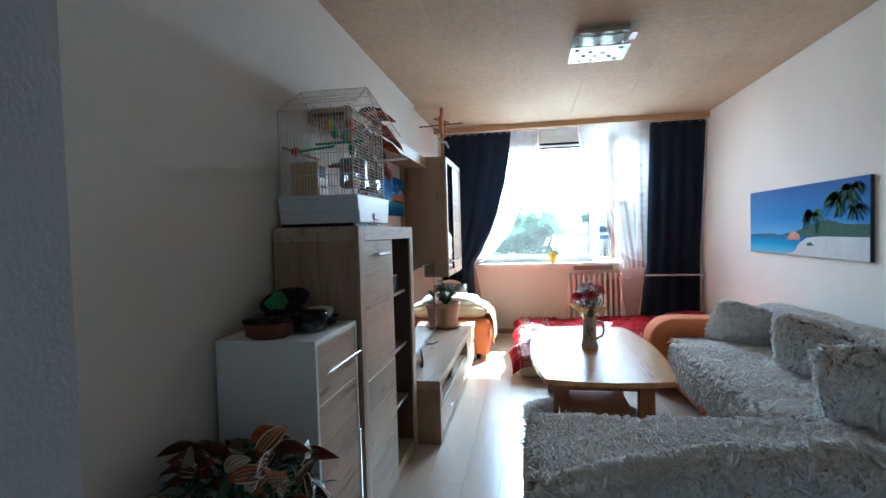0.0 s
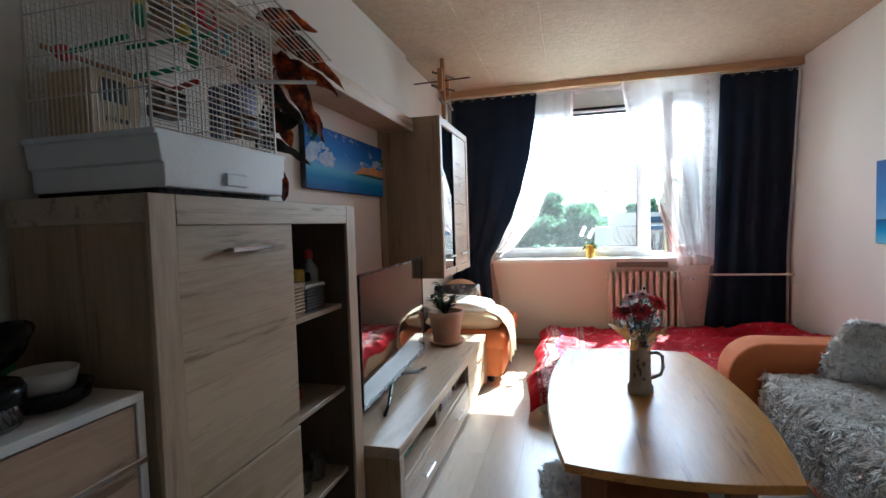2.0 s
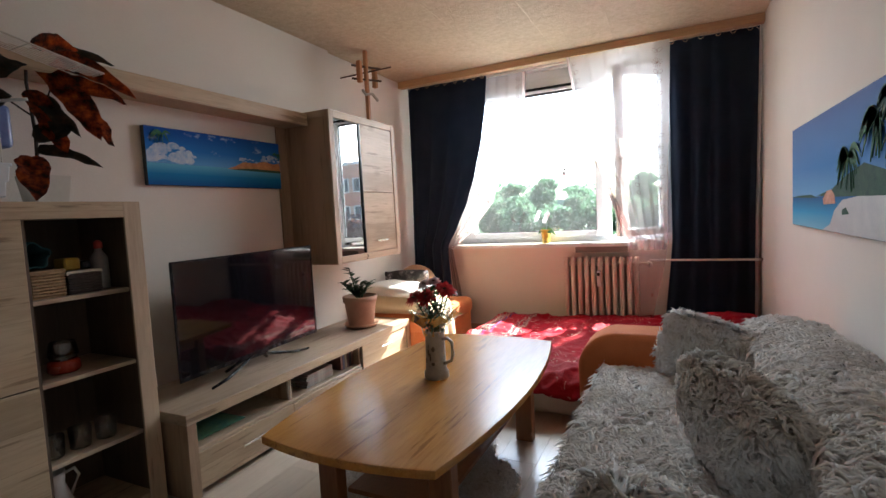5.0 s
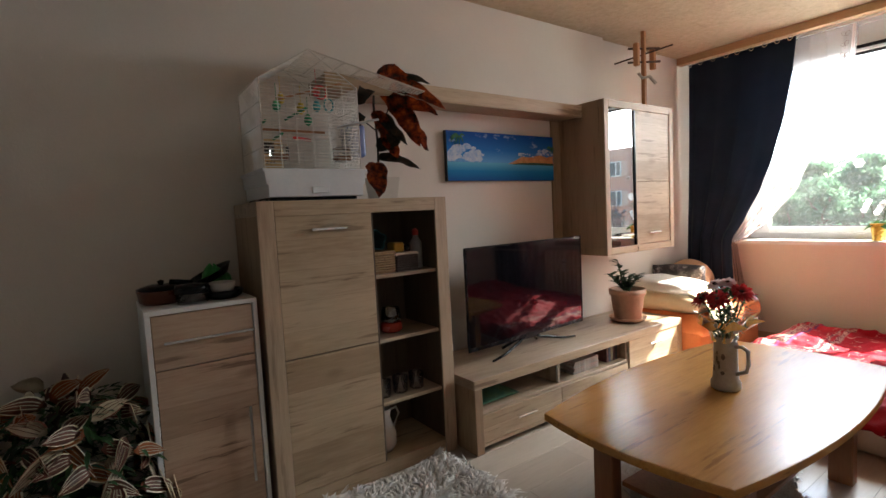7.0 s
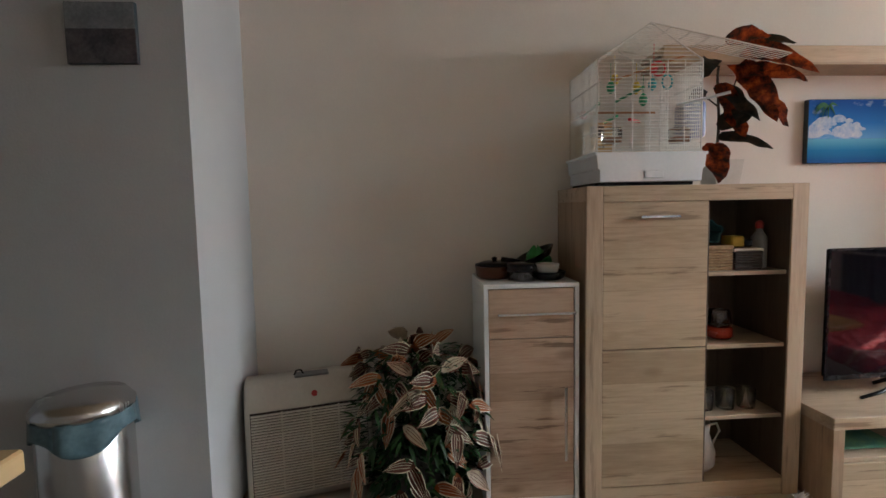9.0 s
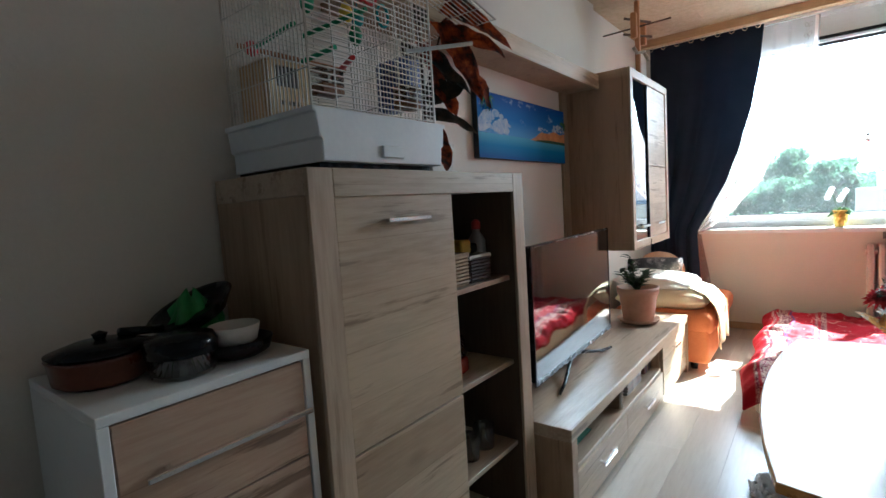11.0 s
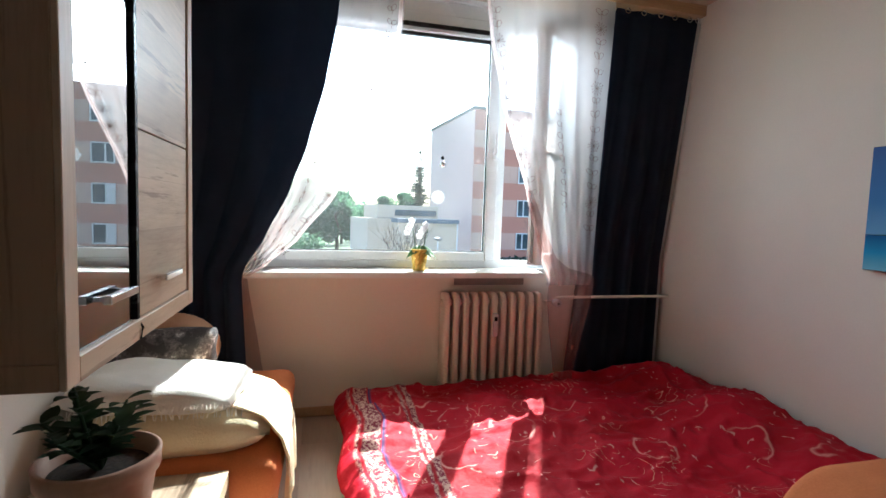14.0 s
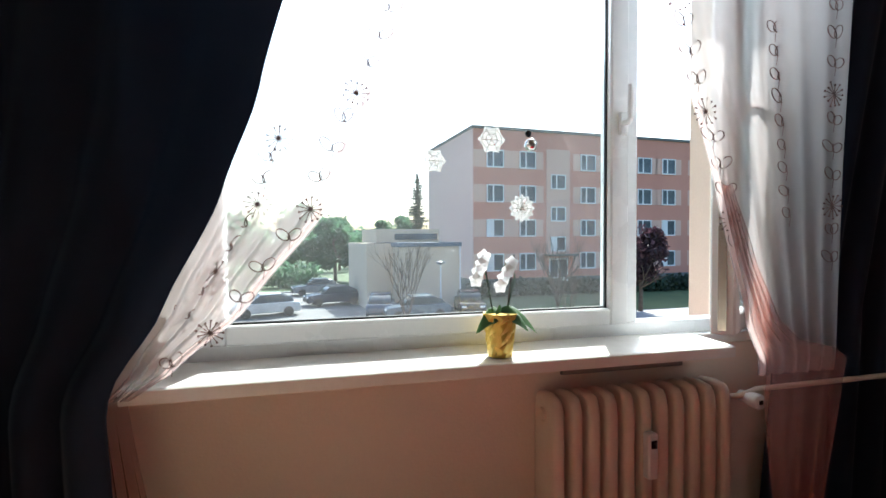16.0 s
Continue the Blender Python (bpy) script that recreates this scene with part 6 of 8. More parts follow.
# ---- pot plant on the bench ----
def bench_plant():
    cx, cy = -0.51, 4.87
    p = thing("potted_plant", "zamioculcas in a terracotta pot with saucer", "plant", (cx, cy, 0.406))
    part("saucer", lathe([(0.095, 0.407), (0.118, 0.409), (0.137, 0.43), (0.133, 0.433), (0.11, 0.415), (0.0, 0.414)], (cx, cy, 0), 32), TERRACOTTA, p, "", True)
    part("pot", lathe([(0.088, 0.416), (0.096, 0.42), (0.120, 0.595), (0.130, 0.597), (0.133, 0.640), (0.122, 0.642), (0.114, 0.60), (0.108, 0.595)], (cx, cy, 0), 32), TERRACOTTA, p, "", True)
    part("soil", lathe([(0.110, 0.59), (0.108, 0.602), (0.0, 0.606)], (cx, cy, 0), 20), SOIL, p)
    rng = random.Random(4)
    for k, (dx, dy, h, ln) in enumerate(((-0.02, -0.10, 0.25, 15), (0.06, 0.02, 0.13, 13), (0.02, 0.09, 0.13, 13), (-0.07, 0.03, 0.16, 13), (0.07, -0.06, 0.14, 13), (-0.09, -0.05, 0.15, 14), (-0.03, -0.13, 0.16, 13), (-0.11, 0.01, 0.11, 12))):
        pts = [(cx + dx * t * (0.6 + 0.4 * t), cy + dy * t * (1.3 - 0.5 * t * (k == 0)), 0.60 + h * t) for t in (0, 0.25, 0.5, 0.75, 1)]
        s = part("stalk", tube(pts, 0.007, 7, None, 0.003), GREEN, p, "", True)
        for j in range(ln):
            t = 0.25 + 0.75 * j / (ln - 1)
            i = min(3, int(t * 4))
            f = t * 4 - i
            q = Vector(pts[i]).lerp(Vector(pts[i + 1]), f)
            a = rng.uniform(0, 6.28)
            bm = leaf(bmesh.new(), q, (math.cos(a), math.sin(a), 0.5), (0, 0, 1), rng.uniform(0.060, 0.090), 0.036, 0.2, 0.25, 6)
            bmesh.ops.solidify(bm, geom=bm.faces[:], thickness=0.001)
            part("leaflet", bm, GREEN, s, "", True)


bench_plant()


# ---- beer mug with flowers on the table ----
def flower_mug():
    cx, cy, z = 0.69, 3.765, 0.482
    m = thing("flower_mug", "painted ceramic mug holding red gerberas", "vase", (cx, cy, z))
    cer = surf("mug_glaze", (0.38, 0.33, 0.27), (0.50, 0.45, 0.38), 10, 0.3, 0.05)
    part("body", lathe([(0.052, z), (0.056, z + 0.004), (0.057, z + 0.03), (0.049, z + 0.04), (0.046, z + 0.10), (0.043, z + 0.21), (0.045, z + 0.218), (0.040, z + 0.22), (0.039, z + 0.16)], (cx, cy, 0), 28), cer, m, "cream stoneware body", True)
    part("handle", tube([(cx + 0.042, cy - 0.008, z + 0.185), (cx + 0.07, cy - 0.012, z + 0.19), (cx + 0.092, cy - 0.014, z + 0.175), (cx + 0.094, cy - 0.014, z + 0.12), (cx + 0.085, cy - 0.012, z + 0.09), (cx + 0.045, cy - 0.008, z + 0.07)], 0.008, 8), cer, m, "", True)
    ink = surf("mug_print", (0.05, 0.035, 0.025), (0.16, 0.11, 0.08), 60, 0.4, 0.0)
    rng = random.Random(2)
    for k in range(7):
        a0, zz = radians(-105 + rng.uniform(-28, 28)), z + 0.075 + 0.095 * k / 7
        bm = bmesh.new()
        w, hh, r = rng.uniform(0.12, 0.34), rng.uniform(0.008, 0.018), 0.0472
        g = [[bm.verts.new((cx + (r - 0.03 * (zz + s * hh - z - 0.1) * (zz > 0)) * math.cos(a0 + w * (i / 4 - 0.5)), cy + (r - 0.03 * (zz + s * hh - z - 0.1)) * math.sin(a0 + w * (i / 4 - 0.5)), zz + s * hh * math.sin(math.pi * (i + 0.5) / 5))) for i in range(5)] for s in (-1, 1)]
        for i in range(4):
            bm.faces.new((g[0][i], g[0][i + 1], g[1][i + 1], g[1][i]))
        bmesh.ops.solidify(bm, geom=bm.faces[:], thickness=-0.0006)
        part("painted_motif", bm, ink, m, "dark painted figure")
    red = leaf_mat("gerbera_petal", [(0.3, (0.30, 0.010, 0.016)), (0.55, (0.50, 0.025, 0.03)), (0.75, (0.62, 0.07, 0.07))], freq=30, trans=0.35)
    pink = leaf_mat("pale_petal", [(0.3, (0.62, 0.36, 0.38)), (0.7, (0.80, 0.58, 0.58))], freq=30, trans=0.4)
    heart = surf("flower_heart", (0.05, 0.012, 0.012), (0.12, 0.03, 0.02), 60, 0.8, 0.4)
    b = thing("flower_bunch", "bunch of red gerberas with pink blooms and green sprigs", "flowers", (cx, cy, z + 0.21))
    heads = [(-0.075, -0.035, 0.375, red, 0.052), (0.0, -0.06, 0.385, red, 0.056), (0.07, -0.02, 0.415, red, 0.050), (-0.03, 0.05, 0.40, red, 0.048), (0.06, 0.055, 0.395, red, 0.048), (-0.035, -0.005, 0.435, pink, 0.040), (0.012, 0.0, 0.445, pink, 0.036)]
    for k, (dx, dy, h, mt, size) in enumerate(heads):
        part("stem", tube([(cx + dx * 0.1, cy + dy * 0.1, z + 0.18), (cx + dx * 0.5, cy + dy * 0.5, z + 0.29), (cx + dx, cy + dy, z + h)], 0.003, 6), GREEN, b)
        face = Vector((dx * 5, dy * 5 - 0.35, 0.55)).normalized()
        sx = face.orthogonal().normalized()
        sy = face.cross(sx)
        bm = bmesh.new()
        for layer, (n, reach, lift) in enumerate(((17, 1.0, 0.10), (14, 0.8, 0.28), (10, 0.5, 0.5))):
            for q in range(n):
                a = 2 * math.pi * (q + 0.5 * layer) / n + 0.15 * rng.uniform(-1, 1)
                d = sx * math.cos(a) + sy * math.sin(a) + face * (lift + 0.12 * rng.uniform(-1, 1))
                leaf(bm, Vector((cx + dx, cy + dy, z + h)) + face * 0.003 * layer, d, face, size * reach * rng.uniform(0.9, 1.08), 0.0135, 0.10, 0.2, 5, 0.5)
        f = part("flower_head", bm, mt, b, "red gerbera" if mt == red else "pale pink bloom", True)
        bm = bmesh.new()
        bmesh.ops.create_icosphere(bm, subdivisions=2, radius=0.011, matrix=Matrix.Translation(Vector((cx + dx, cy + dy, z + h)) + face * 0.006) @ Matrix.Diagonal((1, 1, 0.6, 1)))
        part("heart", bm, heart, f, "dark centre", True)
    bm = bmesh.new()
    for k in range(760):
        a, r, h = rng.uniform(0, 6.28), rng.uniform(0.01, 0.085), rng.uniform(0.21, 0.415)
        r *= min(1, (h - 0.15) / 0.16)
        leaf(bm, (cx + r * math.cos(a), cy + r * math.sin(a), z + h), (math.cos(a + rng.uniform(-1, 1)), math.sin(a + rng.uniform(-1, 1)), rng.uniform(-0.2, 1.0)), (0, 0.1, 1), rng.uniform(0.022, 0.042), 0.011, 0.2, 0.2, 4)
    tagged(part("foliage", bm, GREEN, b, "dark green sprigs", True), kind="stuff")
    wrap = bmesh.new()
    n = 22
    rows = []
    for j, (r, h) in enumerate(((0.045, 0.20), (0.06, 0.25), (0.095, 0.29), (0.12, 0.31))):
        rows.append([wrap.verts.new((cx + r * (1 + 0.18 * math.sin(5 * k + j)) * math.cos(2 * math.pi * k / n), cy + r * (1 + 0.18 * math.sin(5 * k + j)) * math.sin(2 * math.pi * k / n), z + h + 0.025 * math.sin(3.7 * k) * j / 3)) for k in range(n)])
    for a, c in zip(rows, rows[1:]):
        for k in range(n):
            wrap.faces.new((a[k], a[(k + 1) % n], c[(k + 1) % n], c[k]))
    part("cellophane", wrap, glass("cellophane", (0.95, 0.96, 0.97), 0.08, 0.03), b, "crumpled clear wrapper")


flower_mug()


# ---- on the dresser ----
def dresser_things():
    z = 0.965
    brown = surf("brown_enamel", (0.10, 0.03, 0.018), (0.17, 0.055, 0.03), 9, 0.3, 0.05)
    p = thing("brown_pot", "low brown enamel pot with a black lid", "pot", (-0.64, 1.865, z))
    part("body", lathe([(0.065, z), (0.080, z + 0.01), (0.085, z + 0.05), (0.088, z + 0.055), (0.08, z + 0.055), (0.075, z + 0.012)], (-0.64, 1.865, 0), 28), brown, p, "", True)
    part("lid", lathe([(0.086, z + 0.057), (0.09, z + 0.062), (0.05, z + 0.075), (0.0, z + 0.078)], (-0.645, 1.868, 0), 28), BLACK, p, "", True)
    part("knob", lathe([(0.008, z + 0.077), (0.014, z + 0.09), (0.0, z + 0.096)], (-0.645, 1.868, 0), 12), BLACK, p)
    part("handle", tube([(-0.60, 1.93, z + 0.062), (-0.56, 2.0, z + 0.07)], 0.009, 8), BLACK, p, "", True)
    g = thing("glass_box", "round glass food box with a black lid", "food box", (-0.53, 1.965, z))
    part("bowl", lathe([(0.052, z), (0.058, z + 0.004), (0.062, z + 0.04), (0.060, z + 0.042), (0.055, z + 0.008)], (-0.53, 1.965, 0), 24), JAR, g, "clear glass bowl", True)
    part("lid", lathe([(0.064, z + 0.042), (0.066, z + 0.062), (0.060, z + 0.075), (0.0, z + 0.078)], (-0.53, 1.965, 0), 24), BLACK, g, "black lid", True)
    b = thing("black_bowl", "glossy black serving bowl", "bowl", (-0.55, 2.085, z))
    part("body", lathe([(0.05, z), (0.07, z + 0.01), (0.078, z + 0.035), (0.074, z + 0.037), (0.05, z + 0.012)], (-0.55, 2.085, 0), 24), BLACK, b, "", True)
    w = lathe([(0.030, z + 0.022), (0.045, z + 0.035), (0.053, z + 0.068), (0.050, z + 0.070), (0.042, z + 0.04)], (-0.54, 2.08, 0), 24)
    whole("white_bowl", w, surf("white_glaze", (0.62, 0.60, 0.55), (0.72, 0.70, 0.66), 8, 0.25), "small white bowl in a black bowl", "bowl", (-0.54, 2.08, z + 0.022), True)
    q = thing("frying_pan", "black frying pan leaning behind the bowls", "pan", (-0.68, 2.06, z))
    pan = lathe([(0.07, 0.0), (0.095, 0.03), (0.098, 0.032), (0.088, 0.028), (0.066, 0.006)], n=26)
    part("body", moved(pan, Matrix.Translation((-0.68, 2.07, z + 0.075)) @ Matrix.Rotation(radians(25), 4, "X")), BLACK, q, "", True)
    part("handle", tube([(-0.66, 1.985, z + 0.07), (-0.64, 1.90, z + 0.085)], 0.009, 8), BLACK, q, "", True)
    def bag(u, v):
        a = u * 2 * math.pi
        r = 0.058 * (1 - 0.85 * v ** 2.5) * (1 + 0.22 * math.sin(3 * a + 5 * v) + 0.12 * math.sin(7 * a - 9 * v))
        return (-0.72 + r * math.cos(a), 2.08 + 1.2 * r * math.sin(a), z + 0.002 + 0.125 * v + 0.012 * math.sin(4 * a))
    bm = sheet(bag, 28, 12, 0.0)
    whole("green_bag", bm, surf("green_plastic", (0.02, 0.20, 0.04), (0.05, 0.34, 0.08), 18, 0.35, 0.3, 40), "crumpled green plastic bag", "bag", (-0.72, 2.08, z), True)


dresser_things()


# ---- in the tall cabinet ----
def shelf_things():
    xm = -0.62
    wick = surf("wicker", (0.28, 0.17, 0.08), (0.42, 0.28, 0.15), 30, 0.7, 0.5)
    def basket(name, label, y0, y1, z, h, mat, rim):
        b = thing(name, label, "basket", (xm, (y0 + y1) / 2, z))
        bm = box(xm - 0.12, xm + 0.14, y0, y1, z, z + 0.006)
        n = max(4, int(h / 0.012))
        for k in range(n):
            zz = z + 0.006 + (h - 0.006) * (k + 0.5) / n
            for a, c in (((xm - 0.12, y0), (xm + 0.14, y0)), ((xm - 0.12, y1), (xm + 0.14, y1)), ((xm + 0.14, y0), (xm + 0.14, y1)), ((xm - 0.12, y0), (xm - 0.12, y1))):
                tube([(a[0], a[1], zz), ((a[0] + c[0]) / 2 + 0.002, (a[1] + c[1]) / 2 + 0.002, zz), (c[0], c[1], zz)], 0.0055, 5, bm)
        part("weave", bm, mat, b)
        r = tube([(xm - 0.12, y0, z + h), (xm + 0.14, y0, z + h), (xm + 0.14, y1, z + h), (xm - 0.12, y1, z + h), (xm - 0.12, y0, z + h)], 0.009, 6)
        part("rim", r, rim, b)
    basket("wicker_basket", "light woven wicker basket on the top shelf", 2.765, 2.875, 0.99, 0.10, wick, wick)
    basket("dark_basket", "dark woven basket with a cream rim", 2.89, 3.01, 0.99, 0.085, surf("dark_wicker", (0.03, 0.022, 0.02), (0.07, 0.05, 0.045), 30, 0.7, 0.5), PLASTIC_CREAM)
    def towel(u, v):
        a = u * 2 * math.pi
        r = 0.05 * (1 + 0.15 * math.sin(5 * a + 3 * v))
        return (xm + 0.10 - 0.2 * v, 2.80 + 1.054 * r * math.cos(a), 1.154 + r * math.sin(a) * 0.9)
    whole("teal_towel", sheet(towel, 30, 10, 0.004), surf("teal_cloth", (0.03, 0.10, 0.11), (0.06, 0.17, 0.18), 12, 0.9, 0.4), "rolled teal towel lying in the basket", "towel", (xm, 2.80, 1.094), True)
    bt = thing("spray_bottle", "grey plastic bottle with a red cap", "bottle", (-0.56, 3.055, 0.99))
    part("body", lathe([(0.030, 0.99), (0.033, 0.994), (0.033, 1.124), (0.014, 1.154), (0.014, 1.164)], (-0.56, 3.055, 0), 18), surf("grey_bottle", (0.22, 0.22, 0.22), (0.32, 0.31, 0.30), 9, 0.4), bt, "", True)
    part("cap", lathe([(0.017, 1.164), (0.017, 1.189), (0.008, 1.199), (0.0, 1.201)], (-0.56, 3.055, 0), 14), surf("red_cap", (0.35, 0.02, 0.015), (0.5, 0.04, 0.03), 9, 0.4), bt)
    yb = thing("battery_pack", "yellow and black battery pack on the basket", "tool", (-0.56, 2.94, 1.084))
    part("case", box(-0.60, -0.52, 2.90, 2.96, 1.085, 1.134, 0.006), surf("yellow_case", (0.50, 0.30, 0.03), (0.62, 0.40, 0.05), 9, 0.5), yb, "yellow case")
    part("grip", box(-0.60, -0.52, 2.962, 3.0, 1.085, 1.119, 0.006), BLACK, yb, "black grip")
    tp = thing("glass_teapot", "glass teapot with a red warmer base", "teapot", (-0.58, 2.89, 0.671))
    part("base", lathe([(0.05, 0.671), (0.058, 0.681), (0.055, 0.716), (0.045, 0.721)], (-0.58, 2.89, 0), 20), surf("red_tea", (0.30, 0.02, 0.01), (0.3675, 0.05, 0.02), 9, 0.25), tp, "red lower part", True)
    part("jug", lathe([(0.046, 0.722), (0.055, 0.741), (0.045, 0.791), (0.042, 0.796), (0.043, 0.791), (0.050, 0.741)], (-0.58, 2.89, 0), 20), JAR, tp, "clear glass", True)
    bx = thing("dark_bottle", "dark round bottle on the shelf", "bottle", (-0.62, 2.77, 0.671))
    part("body", lathe([(0.03, 0.671), (0.035, 0.691), (0.035, 0.751), (0.012, 0.791), (0.012, 0.831)], (-0.62, 2.77, 0), 18), BLACK, bx, "", True)
    for k, y in enumerate((2.80, 2.90, 3.0)):
        g = thing("drinking_glass", "short cut drinking glass", "glass", (-0.54, y, 0.3525), "shelf glasses")
        part("wall", lathe([(0.033, 0.3525), (0.038, 0.3555), (0.041, 0.4375), (0.039, 0.4375), (0.034, 0.3625)], (-0.54, y, 0), 18), JAR, g, "", True)
    j = thing("white_jug", "white porcelain jug in the bottom shelf", "jug", (-0.55, 2.79, 0.071))
    wg = surf("white_porcelain", (0.60, 0.57, 0.54), (0.70, 0.67, 0.63), 9, 0.25)
    part("body", lathe([(0.045, 0.071), (0.065, 0.10), (0.066, 0.16), (0.04, 0.24), (0.045, 0.29), (0.042, 0.29), (0.036, 0.24)], (-0.55, 2.79, 0), 22), wg, j, "", True)
    part("handle", tube([(-0.55, 2.835, 0.27), (-0.55, 2.87, 0.275), (-0.55, 2.885, 0.24), (-0.55, 2.86, 0.19), (-0.55, 2.85, 0.17)], 0.006, 8), wg, j, "", True)
    # bench compartments
    for k in range(6):
        z = 0.2235 + 0.013 * k
        pc = surf("magazine_%d" % k, (0.20 + 0.08 * (k % 3), 0.18, 0.16), (0.50, 0.46, 0.42), 14, 0.5, 0.0)
        whole("magazine", box(-0.56 + 0.01 * (k % 2), -0.33, 4.02 + 0.008 * (k % 3), 4.27, z, z + 0.0115, 0.001), pc, "magazine in a loose stack on the bench shelf", "magazine", (-0.45, 4.15, z), group="magazine stack")
    for k in range(6):
        y = 4.37 + 0.024 * k
        c = ((0.12, 0.05, 0.04), (0.05, 0.06, 0.10), (0.20, 0.16, 0.10), (0.08, 0.03, 0.03), (0.03, 0.03, 0.03), (0.16, 0.07, 0.04))[k]
        whole("book", box(-0.50, -0.34, y, y + 0.021, 0.2235, 0.335 - 0.008 * (k % 2), 0.001), surf("book_%d" % k, c, tuple(a * 1.4 for a in c), 12, 0.5, 0.0), "book standing on the bench shelf", "book", (-0.42, y, 0.2235), group="standing books")
    def cloth(u, v):
        return (-0.60 + 0.25 * v, 3.27 + 0.30 * u, 0.226 + 0.035 * math.sin(math.pi * u) * math.sin(math.pi * v) * (1 + 0.4 * noise.noise((u * 6, v * 6, 3))))
    whole("teal_cloth", sheet(cloth, 24, 18, 0.004), surf("green_cloth", (0.03, 0.14, 0.12), (0.10, 0.22, 0.10), 9, 0.9, 0.4), "teal cloth bundled on the bench shelf", "cloth", (-0.47, 3.42, 0.224), True)


shelf_things()


# ---- sheepskin under the table ----
def sheepskin():
    r = thing("sheepskin_rug", "shaggy cream sheepskin rug under the table", "rug", (0.62, 3.75, 0.0))
    pts = []
    for k in range(48):
        a = 2 * math.pi * k / 48
        rad = 1 + 0.16 * math.cos(4 * a) + 0.05 * math.sin(7 * a + 1)
        pts.append((0.63 + 0.36 * rad * math.cos(a), 3.76 + 0.50 * rad * math.sin(a)))
    bm = prism(pts, 2, 0.001, 0.012, 0.0)
    top = bmesh.new()
    top.faces.new([top.verts.new((x, y, 0.012)) for x, y in pts])
    bmesh.ops.triangulate(top, faces=top.faces[:])
    top.normal_update()
    if sum(f.normal.z for f in top.faces) < 0:
        bmesh.ops.reverse_faces(top, faces=top.faces[:])
    furred("fur", top, r, 20000, 0.04, 0.003, (-0.7, -0.4, 0), 0.55, 44)
    top.free()
    part("hide", bm, FUR_BASE, r)


sheepskin()


# ---- convector heater ----
def heater():
    h = thing("air_heater", "cream plastic air heater with a louvred front", "heater", (-0.70, 1.0, 0))
    m = Matrix.Translation((-0.622, 1.025, 0)) @ Matrix.Rotation(radians(15), 4, "Z")
    part("housing", moved(prism([(-0.13, 0.02), (0.035, 0.02), (0.05, 0.10), (0.045, 0.43), (0.0, 0.535), (-0.12, 0.545)], 1, -0.27, 0.27, 0.012), m), PLASTIC_CREAM, h, "", True)
    # dark sheet behind the louvres stands in for the shade between them
    part("grille_back", moved(box(0.044, 0.0505, -0.248, 0.248, 0.052, 0.432), m), DARK_GAP, h, "dark sheet for the shade between the louvres")
    for k in range(30):
        z = 0.055 + 0.0125 * k
        part("louvre", moved(box(0.046, 0.058, -0.245, 0.245, z, z + 0.0072, 0.001), m), PLASTIC_CREAM, h)
    for y in (-0.12, 0.0, 0.12):
        part("rib", moved(box(0.046, 0.056, y - 0.003, y + 0.003, 0.05, 0.43), m), PLASTIC_CREAM, h)
    part("control_panel", moved(box(-0.09, -0.03, -0.06, 0.09, 0.538, 0.548, 0.003), m), surf("grey_panel", (0.16, 0.16, 0.16), (0.24, 0.24, 0.24), 9, 0.4), h, "grey control panel")
    part("carry_loop", moved(tube([(-0.06, -0.06, 0.545), (-0.06, -0.05, 0.565), (-0.06, -0.03, 0.565), (-0.06, -0.02, 0.545)], 0.004, 6), m), BLACK, h, "small black loop")
    b = lathe([(0.013, 0.0), (0.013, 0.003), (0.009, 0.003), (0.009, 0.0)], n=18)
    part("badge", moved(b, m @ Matrix.Translation((0.025, 0.02, 0.480)) @ Matrix.Rotation(radians(68), 4, "Y")), surf("red_badge", (0.45, 0.02, 0.02), (0.55, 0.04, 0.03), 9, 0.4), h, "red round badge")
    for y in (-0.2, 0.2):
        part("foot", moved(box(-0.12, 0.04, y - 0.02, y + 0.02, 0.0, 0.022, 0.003), m), BLACK, h)


heater()


